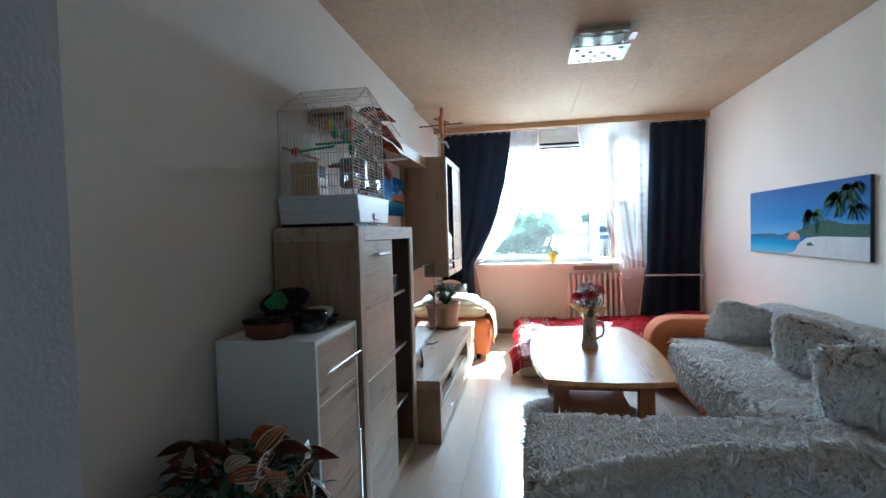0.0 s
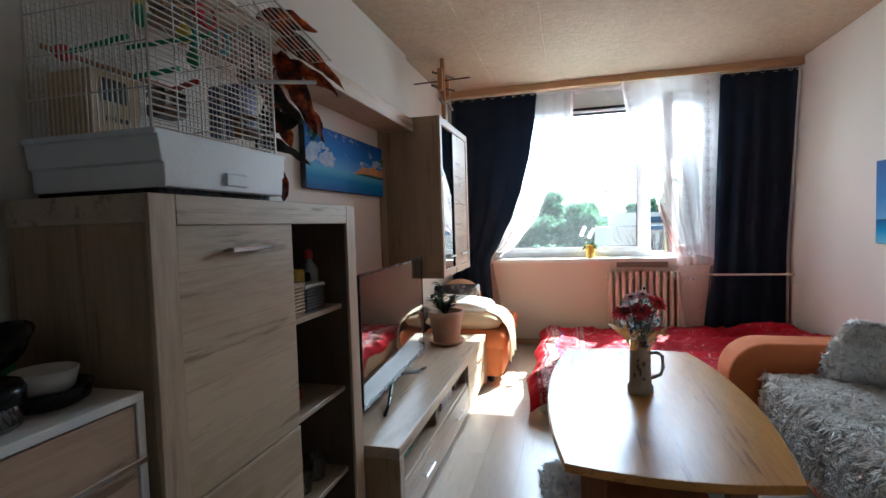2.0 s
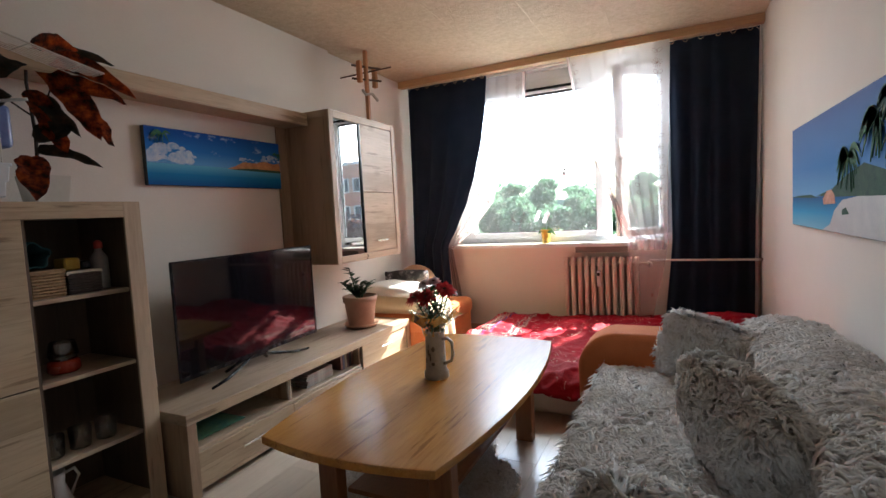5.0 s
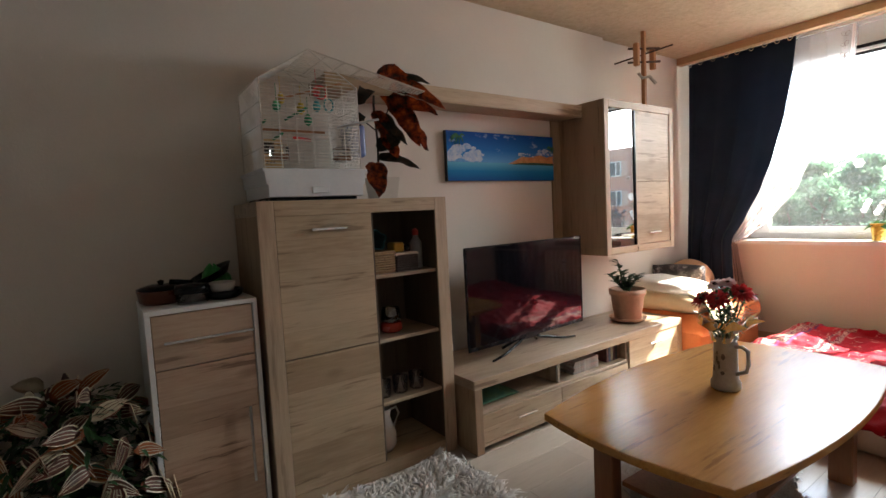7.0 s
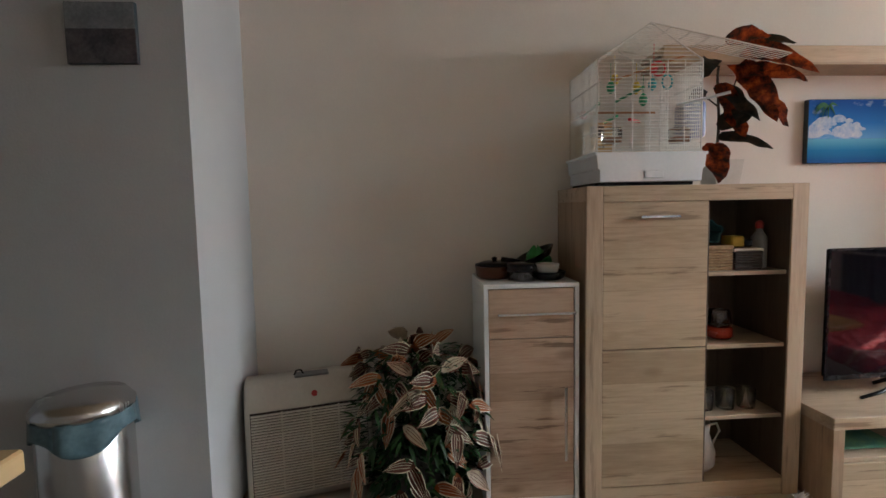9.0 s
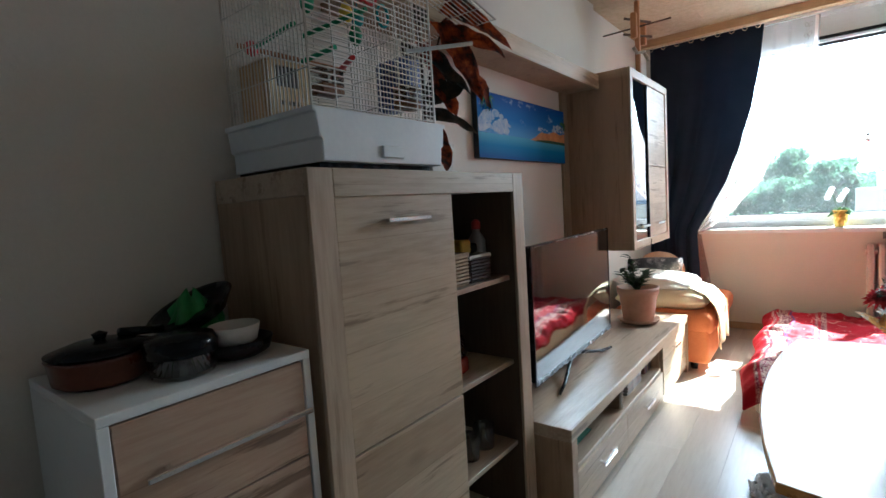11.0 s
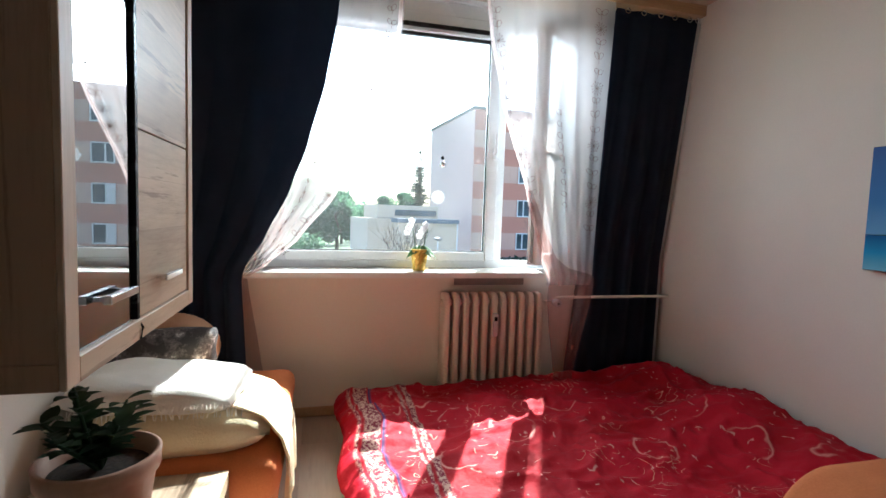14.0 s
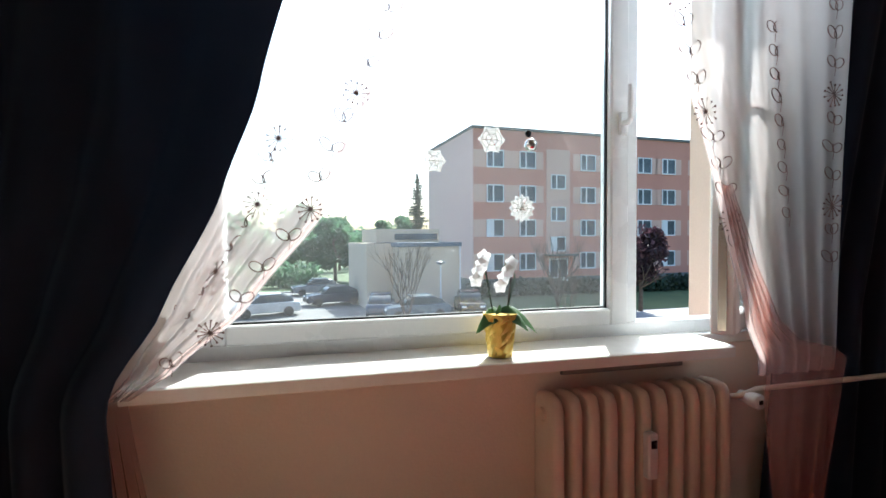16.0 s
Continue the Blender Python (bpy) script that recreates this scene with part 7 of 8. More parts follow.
# ---- trailing striped-leaf plant ----
def trailing_plant():
    p = thing("trailing_plant", "bushy artificial plant with striped red and cream leaves", "plant", (-0.57, 1.50, 0))
    part("pot", lathe([(0.11, 0.0), (0.12, 0.01), (0.15, 0.24), (0.16, 0.25), (0.15, 0.26), (0.13, 0.22)], (-0.58, 1.49, 0), 24), surf("dark_pot", (0.03, 0.028, 0.025), (0.06, 0.055, 0.05), 9, 0.5), p, "dark pot", True)
    part("stand", tube([(-0.58, 1.49, 0.20), (-0.58, 1.49, 0.62)], 0.02, 8), STEM, p)
    rng = random.Random(12)
    bm = bmesh.new()
    for k in range(1400):
        a, t = rng.uniform(0, 6.28), rng.random()
        z = 0.06 + 0.62 * t
        r = 0.235 * math.sqrt(rng.random()) * (0.75 + 0.5 * math.sin(math.pi * t))
        q = Vector((-0.56 + 0.9 * r * math.cos(a), 1.52 + r * 1.05 * math.sin(a), z))
        leaf(bm, q, (math.cos(a + rng.uniform(-1, 1)), math.sin(a + rng.uniform(-1, 1)), rng.uniform(-0.6, 0.7)), (0, 0.1, 1), rng.uniform(0.04, 0.08), 0.018, 0.3, 0.2, 4)
    tagged(part("foliage", bm, GREEN, p, "dense green ferns", True), kind="stuff")
    cream = leaf_mat("striped_cream", [(0.35, (0.66, 0.55, 0.38)), (0.7, (0.84, 0.76, 0.58))], freq=20)
    red = leaf_mat("striped_red", [(0.3, (0.34, 0.07, 0.02)), (0.55, (0.50, 0.16, 0.035)), (0.75, (0.55, 0.34, 0.06))], freq=9)
    dark = leaf_mat("striped_dark", [(0.3, (0.07, 0.030, 0.016)), (0.5, (0.19, 0.055, 0.03)), (0.7, (0.30, 0.10, 0.06))], freq=20)
    for k in range(118):
        a, t = rng.uniform(-2.3, 2.3), rng.random() ** 0.75
        z = 0.08 + 0.64 * t
        r = 0.235 * (0.75 + 0.5 * math.sin(math.pi * min(1, t + 0.15))) * rng.uniform(0.85, 1.1)
        if t > 0.85:
            r *= rng.uniform(0.2, 1.0)
            a = rng.uniform(0, 6.28)
        base = Vector((-0.56 + 0.9 * r * math.cos(a), 1.52 + 1.05 * r * math.sin(a), z))
        if k % 14 == 0:
            base = Vector((-0.70 + rng.uniform(-0.04, 0.06), 1.30 + rng.uniform(-0.06, 0.06), rng.uniform(0.50, 0.64)))
        th = rng.uniform(-3.7, 0.6)
        out_k = rng.uniform(0.1, 0.6)
        d = Vector((-math.sin(a) * math.cos(th) + out_k * math.cos(a), math.cos(a) * math.cos(th) + out_k * math.sin(a), math.sin(th) * 0.8 + (0.9 if t > 0.8 else 0)))
        L, W = rng.uniform(0.10, 0.145) + 0.02 * (t > 0.75), rng.uniform(0.050, 0.068)
        up = Vector((math.cos(a), math.sin(a), 0.35))
        main, line = rng.choice(((red, cream), (dark, cream), (dark, cream), (red, cream), (dark, cream), (cream, dark)))
        bm = leaf(bmesh.new(), base, d, up, L, W, 0.35, 0.25, 8)
        bmesh.ops.solidify(bm, geom=bm.faces[:], thickness=0.001)
        lf = part("leaf", bm, main, p, "", True)
        dn = d.normalized()
        nrm = dn.cross(dn.cross(up)).normalized() * -1
        rows = leaf_points(base, d, up, L, W, 0.35, 0.25, 8)
        bm = bmesh.new()
        for f in (0.0, 0.40, -0.40, 0.92, -0.92):
            pts = []
            for i in range(1, 8 if f == 0 else 7):
                l, c, rr = rows[i]
                pts.append((c.lerp(l, f) if f >= 0 else c.lerp(rr, -f)) + nrm * 0.0016)
            tube(pts, 0.0034 if abs(f) > 0.9 else 0.0015, 3, bm, 0.0010)
        tagged(part("stripe", bm, line, lf, "pale vein stripes"), kind="stuff")


trailing_plant()


# ---- bin and counter at the passage ----
bn = thing("pedal_bin", "round stainless steel pedal bin with a teal liner", "bin", (-0.08, 0.425, 0))
part("body", lathe([(0.13, 0.0), (0.135, 0.01), (0.135, 0.62), (0.13, 0.625)], (-0.080, 0.425, 0), 36), STEEL, bn, "", True)
part("lid", lathe([(0.142, 0.655), (0.144, 0.675), (0.12, 0.705), (0.0, 0.72)], (-0.080, 0.425, 0), 36), STEEL, bn, "domed steel lid", True)
def liner(u, v):
    a = u * 2 * math.pi
    r = 0.140 + 0.006 * math.sin(9 * a) + 0.006 * v
    return (-0.080 + r * math.cos(a), 0.425 + r * math.sin(a), 0.66 - (0.08 + 0.03 * math.sin(3 * a)) * v)
part("liner", sheet(liner, 40, 6, 0.002), surf("teal_liner", (0.08, 0.14, 0.17), (0.14, 0.22, 0.25), 20, 0.35, 0.3, 40), bn, "teal bin liner", True)
ct = thing("bar_counter", "pale wooden bar counter on the passage side", "counter", (1.25, 0.55, 0))
part("worktop", box(0.82, 1.9, 0.2, 0.94, 0.915, 0.95, 0.004), PINE_RAW, ct, "pale wood top")
part("side_panel", box(0.86, 1.86, 0.24, 0.90, 0.0, 0.915, 0.003), WHITE_BOARD, ct, "white carcass")


# ---- orchid and glass ornaments ----
def orchid():
    cx, cy, z = 0.578, 6.42, 0.9055
    o = thing("orchid", "white orchid in a hammered gold pot", "plant", (cx, cy, z))
    gold = surf("gold_glaze", (0.60, 0.40, 0.06), (0.74, 0.54, 0.12), 14, 0.28, 0.1, 40, 0.25)
    bm = bmesh.new()
    n = 16
    rings = []
    for j in range(9):
        t = j / 8
        r0 = 0.036 + 0.016 * t
        rings.append([bm.verts.new((cx + r0 * (1 + 0.035 * (-1) ** (k + j)) * math.cos(2 * math.pi * (k + 0.5 * (j % 2)) / n), cy + r0 * (1 + 0.035 * (-1) ** (k + j)) * math.sin(2 * math.pi * (k + 0.5 * (j % 2)) / n), z + 0.128 * t)) for k in range(n)])
    for a, b in zip(rings, rings[1:]):
        for k in range(n):
            bm.faces.new((a[k], a[(k + 1) % n], b[(k + 1) % n], b[k]))
    bm.faces.new(rings[0][::-1])
    bm.faces.new(rings[-1])
    part("pot", bm, gold, o, "gold hammered pot")
    big = leaf_mat("orchid_leaf", [(0.3, (0.03, 0.09, 0.03)), (0.7, (0.10, 0.22, 0.07))], freq=8, trans=0.3)
    for d, L in (((1, -0.35, 0.45), 0.14), ((-1, -0.3, 0.4), 0.11), ((0.7, -0.7, 0.5), 0.12), ((-0.5, -0.6, 0.7), 0.10)):
        bm = leaf(bmesh.new(), (cx, cy, z + 0.12), d, (0.0, -0.75, 0.65), L * 0.85, 0.055, 0.85, 0.25, 9, 0.6)
        bmesh.ops.solidify(bm, geom=bm.faces[:], thickness=0.002)
        part("leaf", bm, big, o, "", True)
    wh = leaf_mat("orchid_petal", [(0.3, (0.74, 0.70, 0.72)), (0.7, (0.86, 0.84, 0.84))], freq=20, trans=0.45)
    for k, (dx, dz, ox) in enumerate(((-0.045, 0.30, -0.035), (0.045, 0.30, -0.05))):
        part("flower_stick", tube([(cx + dx * 0.4, cy, z + 0.10), (cx + dx, cy, z + dz - 0.04 * (1 - k))], 0.0022, 6), STEM, o, "dark support stick")
        part("flower_stem", tube([(cx + dx * 0.4, cy, z + 0.11), (cx + dx, cy - 0.005, z + 0.24), (cx + dx + ox * 0.6, cy - 0.01, z + 0.275), (cx + dx + ox, cy - 0.01, z + 0.25)], 0.0018, 6), big, o)
        for j in range(4):
            fx, fz = cx + dx + ox * (0.3 + 0.25 * j), z + 0.295 - 0.022 * j - 0.02 * k
            bm = bmesh.new()
            for q in range(5):
                a = 2 * math.pi * q / 5 + 0.3
                leaf(bm, (fx, cy - 0.012 - 0.006 * (j % 2), fz), (math.cos(a), -0.25, math.sin(a)), (0, -1, 0.1), 0.024, 0.024, 0.0, 0.15, 4)
            part("blossom", bm, wh, o, "white blossom", True)


orchid()


def sticker(cx, cz, r, points, seed):
    lace = tulle("lace_%d" % seed, (0.86, 0.86, 0.86), 0.30)
    bm = bmesh.new()
    c = bm.verts.new((cx, 6.581, cz))
    ring = []
    n = points * 2
    for k in range(n):
        a = math.pi * k / points
        rr = r * (1 if k % 2 == 0 else 0.78)
        ring.append(bm.verts.new((cx + rr * math.cos(a), 6.581, cz + rr * math.sin(a))))
    for k in range(n):
        bm.faces.new((c, ring[k], ring[(k + 1) % n]))
    bmesh.ops.solidify(bm, geom=bm.faces[:], thickness=0.0008)
    s = whole("window_star", bm, lace, "white lacy paper star stuck on the window glass", "decoration", (cx, 6.581, cz), group="window stars")
    spokes = bmesh.new()
    for k in range(points):
        a = 2 * math.pi * k / points
        tube([(cx, 6.5795, cz), (cx + r * 0.9 * math.cos(a), 6.5795, cz + r * 0.9 * math.sin(a))], 0.0016, 4, spokes)
    for f in (0.4, 0.7):
        tube([(cx + r * f * math.cos(t / 24 * 6.2832), 6.5795, cz + r * f * math.sin(t / 24 * 6.2832)) for t in range(25)], 0.0014, 4, spokes)
    part("lace_pattern", spokes, WHITE_BOARD, s)


sticker(0.612, 1.575, 0.048, 6, 1)
sticker(0.718, 1.352, 0.048, 12, 2)
sticker(0.418, 1.50, 0.040, 6, 3)
g = thing("glass_ornament", "small silver bauble on a suction hook on the pane", "decoration", (0.74, 6.575, 1.57))
part("hook", moved(lathe([(0.011, 0.0), (0.011, 0.004), (0.004, 0.008)], n=12), Matrix.Translation((0.741, 6.583, 1.60)) @ Matrix.Rotation(radians(90), 4, "X")), BLACK, g, "dark suction hook")
bm = bmesh.new()
bmesh.ops.create_uvsphere(bm, u_segments=16, v_segments=10, radius=0.021, matrix=Matrix.Translation((0.739, 6.556, 1.558)))
part("bauble", bm, CHROME, g, "silver bauble", True)


# ---- outdoors ----
GZ = -4.0
GRASS = surf("grass", (0.05, 0.085, 0.03), (0.10, 0.14, 0.055), 0.25, 0.9, 0.8, 6)
ASPHALT = surf("asphalt", (0.13, 0.125, 0.12), (0.19, 0.185, 0.18), 0.6, 0.85, 0.4, 30)
setting("ground", box(-900, 900, 7.0, 2400, GZ - 0.5, GZ), GRASS, "grass around the housing blocks")
setting("road", box(-30, 10.9, 24, 52, GZ + 0.004, GZ + 0.02), ASPHALT, "asphalt car park")
setting("pavement", prism([(11.1, 30), (70, 30), (70, 34), (11.1, 34)], 2, GZ + 0.004, GZ + 0.10), surf("paving", (0.30, 0.29, 0.28), (0.38, 0.37, 0.36), 0.7, 0.85, 0.3, 20), "concrete footpath")
setting("kerb", box(-30, 10.9, 52, 52.2, GZ, GZ + 0.14), surf("kerb_stone", (0.32, 0.31, 0.30), (0.42, 0.41, 0.40), 3, 0.85), "concrete kerb")
OUR = surf("own_facade", (0.55, 0.42, 0.34), (0.62, 0.48, 0.40), 1, 0.9, 0.2)
bm = box(-14, WX0 - 0.001, YW + 0.301, YW + 0.42, GZ, 9.0)
box(WX1 + 0.001, 14, YW + 0.301, YW + 0.42, GZ, 9.0, bm=bm)
box(WX0 - 0.001, WX1 + 0.001, YW + 0.301, YW + 0.42, GZ, WZ0 - 0.04, bm=bm)
box(WX0 - 0.001, WX1 + 0.001, YW + 0.301, YW + 0.42, WZ1 + 0.01, 9.0, bm=bm)
setting("facade", bm, OUR, "outer face of the home's own building")


def apartment_block():
    ORG = Vector((13.3, 46.2, GZ + 0.8))
    b = thing("apartment_block", "five-storey apartment block with orange and peach bands", "building", ORG)
    m = Matrix.Translation(ORG) @ Matrix.Rotation(radians(4.0), 4, "Z")
    orange = surf("facade_orange", (0.54, 0.25, 0.18), (0.59, 0.285, 0.205), 0.3, 0.9, 0.1, 8)
    peach = surf("facade_peach", (0.63, 0.41, 0.32), (0.67, 0.45, 0.35), 0.3, 0.9, 0.1, 8)
    pale = surf("facade_pale", (0.72, 0.50, 0.43), (0.77, 0.55, 0.48), 0.3, 0.9, 0.1, 8)
    base = surf("facade_base", (0.12, 0.13, 0.12), (0.18, 0.19, 0.17), 0.5, 0.9, 0.2, 8)
    L, D, Ht = 62.0, 13.6, 13.9
    part("wall", moved(box(0, L, 0.0, D, 0.5, Ht), m), orange, b, "orange rendered wall")
    part("plinth", moved(box(-0.05, L + 0.05, -0.05, D + 0.05, -1.2, 0.5), m), base, b, "dark plinth")
    part("gable_wall", moved(box(-0.06, 0.0, 0.0, D, 0.5, Ht), m), pale, b, "pale gable wall")
    part("roof", moved(box(-0.15, L + 0.15, -0.15, D + 0.15, Ht, Ht + 0.25), m), base, b, "flat roof edge")
    frame_w = surf("far_frame", (0.72, 0.72, 0.70), (0.80, 0.80, 0.78), 1, 0.5, 0.0)
    cols = [2.1, 5.35, 11.8, 16.1, 18.4, 21.4, 25.5, 29.7, 32.9, 37.6, 40.6, 44.5, 48.0, 52.5, 56.0]
    stair = [8.55, 35.2]
    rows = [11.3, 8.2, 5.1, 2.0]
    protos = {}

    def win(x, z, w, h):
        key = (w, h)
        if key not in protos:
            fr = box(-w / 2, -w / 2 + 0.1, -0.10, 0.02, -h / 2, h / 2)
            box(w / 2 - 0.1, w / 2, -0.10, 0.02, -h / 2, h / 2, bm=fr)
            box(-w / 2 + 0.1, w / 2 - 0.1, -0.10, 0.02, h / 2 - 0.1, h / 2, bm=fr)
            box(-w / 2 + 0.1, w / 2 - 0.1, -0.14, 0.02, -h / 2, -h / 2 + 0.12, bm=fr)
            box(-0.25, -0.13, -0.09, 0.02, -h / 2 + 0.12, h / 2 - 0.1, bm=fr)
            me1 = bpy.data.meshes.new("window_frame")
            fr.to_mesh(me1)
            fr.free()
            me1.materials.append(frame_w)
            pn = box(-w / 2 + 0.1, w / 2 - 0.1, -0.04, -0.02, -h / 2 + 0.12, h / 2 - 0.1)
            me2 = bpy.data.meshes.new("pane")
            pn.to_mesh(me2)
            pn.free()
            me2.materials.append(FAR_PANE)
            cu = box(-w / 2 + 0.1, -0.25, -0.046, -0.041, -h / 2 + 0.12, h / 2 - 0.1)
            me3 = bpy.data.meshes.new("net_curtain")
            cu.to_mesh(me3)
            cu.free()
            me3.materials.append(frame_w)
            protos[key] = (me1, me2, me3)
        f = new("window", protos[key][0])
        f.parent = b
        f.matrix_basis = Matrix.Rotation(radians(4.0), 4, "Z") @ Matrix.Translation((x, 0, z))
        g = new("pane", protos[key][1])
        g.parent = f
        if (x * 7 + z * 3) % 5 < 1:
            g = new("net_curtain", protos[key][2])
            g.parent = f

    for x in cols:
        for z in rows:
            win(x, z, 1.7, 1.6)
            part("band_panel", moved(box(x - 1.62 if x > 2.2 else 0.02, x - 0.93, -0.03, 0.0, z - 0.78, z + 0.78), m), peach, b, "peach panel")
            part("band_panel", moved(box(x + 0.93, x + 1.62, -0.03, 0.0, z - 0.78, z + 0.78), m), peach, b, "peach panel")
    for x in stair:
        part("stair_panel", moved(box(x - 1.25, x + 1.25, -0.035, 0.0, 2.0, 12.4), m), peach, b, "peach stairwell strip")
        for z in (9.4, 6.4, 3.6):
            win(x, z, 1.6, 1.4)
        part("entrance_door", moved(box(x - 1.0, x + 1.0, -0.12, 0.0, 0.0, 2.3), m), frame_w, b, "white entrance doors")
        for s in (-0.5, 0.5):
            part("door_pane", moved(box(x + s - 0.38, x + s + 0.38, -0.14, -0.12, 0.5, 2.1), m), FAR_PANE, b)
        part("canopy", moved(box(x - 1.5, x + 1.5, -1.2, 0.0, 2.5, 2.65), m), base, b, "entrance canopy")


apartment_block()


def service_building():
    s = thing("service_building", "flat-roofed beige service building", "building", (6.7, 40, GZ))
    m = Matrix.Translation((5.45, 38.9, GZ)) @ Matrix.Rotation(radians(9), 4, "Z")
    beige = surf("beige_render", (0.52, 0.44, 0.33), (0.60, 0.51, 0.40), 0.4, 0.9, 0.15, 8)
    part("wall", moved(box(0, 4.75, 0, 7.5, 0, 4.45), m), beige, s)
    part("wall", moved(box(-1.9, 0.0, 1.5, 7.5, 0, 4.7), m), beige, s)
    part("roof_edge", moved(box(-0.1, 4.85, -0.1, 7.6, 4.45, 4.75), m), surf("blue_flashing", (0.06, 0.10, 0.15), (0.10, 0.15, 0.20), 1, 0.5), s, "blue metal roof edge")
    part("roof_box", moved(box(-1.0, 4.0, 2.2, 6.5, 4.75, 5.75), m), beige, s, "raised roof box")
    part("roof_window", moved(box(0.4, 3.8, 2.12, 2.2, 4.95, 5.4), m), FAR_PANE, s, "dark strip window")
    part("downpipe", moved(tube([(4.72, -0.06, 0), (4.72, -0.06, 4.5)], 0.05, 6), m), PLASTIC_W, s)


service_building()


# cars
def car(name, label, at, turn, paint, scale=1.0):
    c = thing(name, label, "car", at, "parked cars")
    m = Matrix.Translation(at) @ Matrix.Rotation(radians(turn), 4, "Z") @ Matrix.Scale(scale, 4)
    side = [(-2.1, 0.28), (-2.15, 0.55), (-2.05, 0.80), (-1.1, 0.92), (1.7, 0.95), (2.05, 0.85), (2.1, 0.5), (2.05, 0.28)]
    part("body", moved(prism([(a, b) for a, b in side], 1, -0.86, 0.86, 0.09, None, 3), m), paint, c, "", True)
    roof = [(-1.15, 0.90), (-0.45, 1.40), (0.9, 1.45), (1.55, 1.20), (1.75, 0.92)]
    part("cabin", moved(prism(roof, 1, -0.70, 0.70, 0.08, None, 3), m), FAR_PANE, c, "dark glazed cabin", True)
    part("roof_panel", moved(box(-0.45, 0.95, -0.66, 0.66, 1.41, 1.475, 0.03, None, 2), m), paint, c)
    for x in (-1.35, 1.3):
        for y in (-0.80, 0.80):
            t = lathe([(0.20, -0.09), (0.31, -0.09), (0.32, -0.05), (0.32, 0.05), (0.31, 0.09), (0.20, 0.09)], n=20)
            w = part("wheel", moved(t, m @ Matrix.Translation((x, y, 0.32)) @ Matrix.Rotation(radians(90), 4, "X")), RUBBER, c)
            r = lathe([(0.0, -0.08), (0.2, -0.08), (0.2, 0.08), (0.0, 0.08)], n=14)
            part("rim", moved(r, m @ Matrix.Translation((x, y, 0.32)) @ Matrix.Rotation(radians(90), 4, "X")), STEEL, w)
    for y in (-0.6, 0.6):
        part("headlight", moved(box(-2.14, -2.05, y - 0.16, y + 0.16, 0.62, 0.74, 0.02), m), PLASTIC_W, c, "clear headlight")
    part("bumper", moved(box(-2.2, -2.08, -0.8, 0.8, 0.30, 0.50, 0.04), m), BLACK, c)


def paint(name, c):
    return surf(name, c, tuple(min(1, a * 1.25 + 0.01) for a in c), 1, 0.25, 0.0)


GA = GZ + 0.02
car("parked_car", "silver estate car parked on the asphalt", (-0.2, 50.0, GA), 8, paint("car_silver", (0.12, 0.14, 0.16)))
car("parked_car", "dark blue hatchback parked on the asphalt", (1.1, 43.2, GA), 12, paint("car_navy", (0.02, 0.03, 0.05)))
car("parked_car", "white car parked near the kerb", (-3.4, 39.0, GA), 14, paint("car_white", (0.40, 0.42, 0.42)))
car("parked_car", "dark blue car beside the service building", (4.0, 37.4, GA), -100, paint("car_blue", (0.03, 0.05, 0.09)))
car("parked_car", "silver-blue car beside the bare tree", (6.0, 35.4, GA), 4, paint("car_grey", (0.10, 0.13, 0.16)))
car("parked_car", "dark car by the block", (9.9, 36.6, GA), 80, paint("car_dark", (0.02, 0.025, 0.03)))


# street lamp
sl = thing("street_lamp", "grey street lamp on a slim post", "street lamp", (7.9, 36.6, GZ))
part("post", tube([(7.9, 36.6, GZ), (7.9, 36.6, GZ + 3.3)], 0.06, 8, None, 0.045), PLASTIC_W, sl)
part("head", lathe([(0.05, 3.3), (0.32, 3.42), (0.30, 3.50), (0.1, 3.56), (0.0, 3.57)], (7.9, 36.6, GZ), 14), surf("lamp_grey", (0.14, 0.14, 0.14), (0.22, 0.22, 0.22), 5, 0.5), sl)


# trees
BARK = surf("bark", (0.07, 0.05, 0.035), (0.13, 0.10, 0.075), 4, 0.9, 0.6, 20)


def crown_mesh(name, blobs, count, size, seed, material, hang=0.2):
    rng = np.random.default_rng(seed)
    pts, faces = [], []
    per = count // len(blobs)
    for (cx, cy, cz, r, rz) in blobs:
        d = rng.normal(0, 1, (per, 3))
        d /= np.linalg.norm(d, axis=1, keepdims=True)
        rad = rng.random(per) ** 0.45
        clump = 1 + 0.25 * np.sin(7 * d[:, 0] + 3) * np.sin(6 * d[:, 1] + 1) * np.sin(5 * d[:, 2])
        p = np.array([cx, cy, cz]) + d * (rad * clump)[:, None] * np.array([r, r, rz])
        a, b = rng.normal(0, 1, (per, 3)), rng.normal(0, 1, (per, 3))
        a = a / np.linalg.norm(a, axis=1, keepdims=True) * size
        b = b / np.linalg.norm(b, axis=1, keepdims=True) * size * 0.6
        b[:, 2] -= hang * size
        pts.append(np.stack([p - a, p - b, p + a, p + b], 1).reshape(-1, 3))
    pts = np.concatenate(pts)
    k = np.arange(len(pts) // 4)[:, None] * 4 + np.array([0, 1, 2, 3])
    me = bpy.data.meshes.new(name)
    me.from_pydata(pts.tolist(), [], k.tolist())
    me.materials.append(material)
    return me


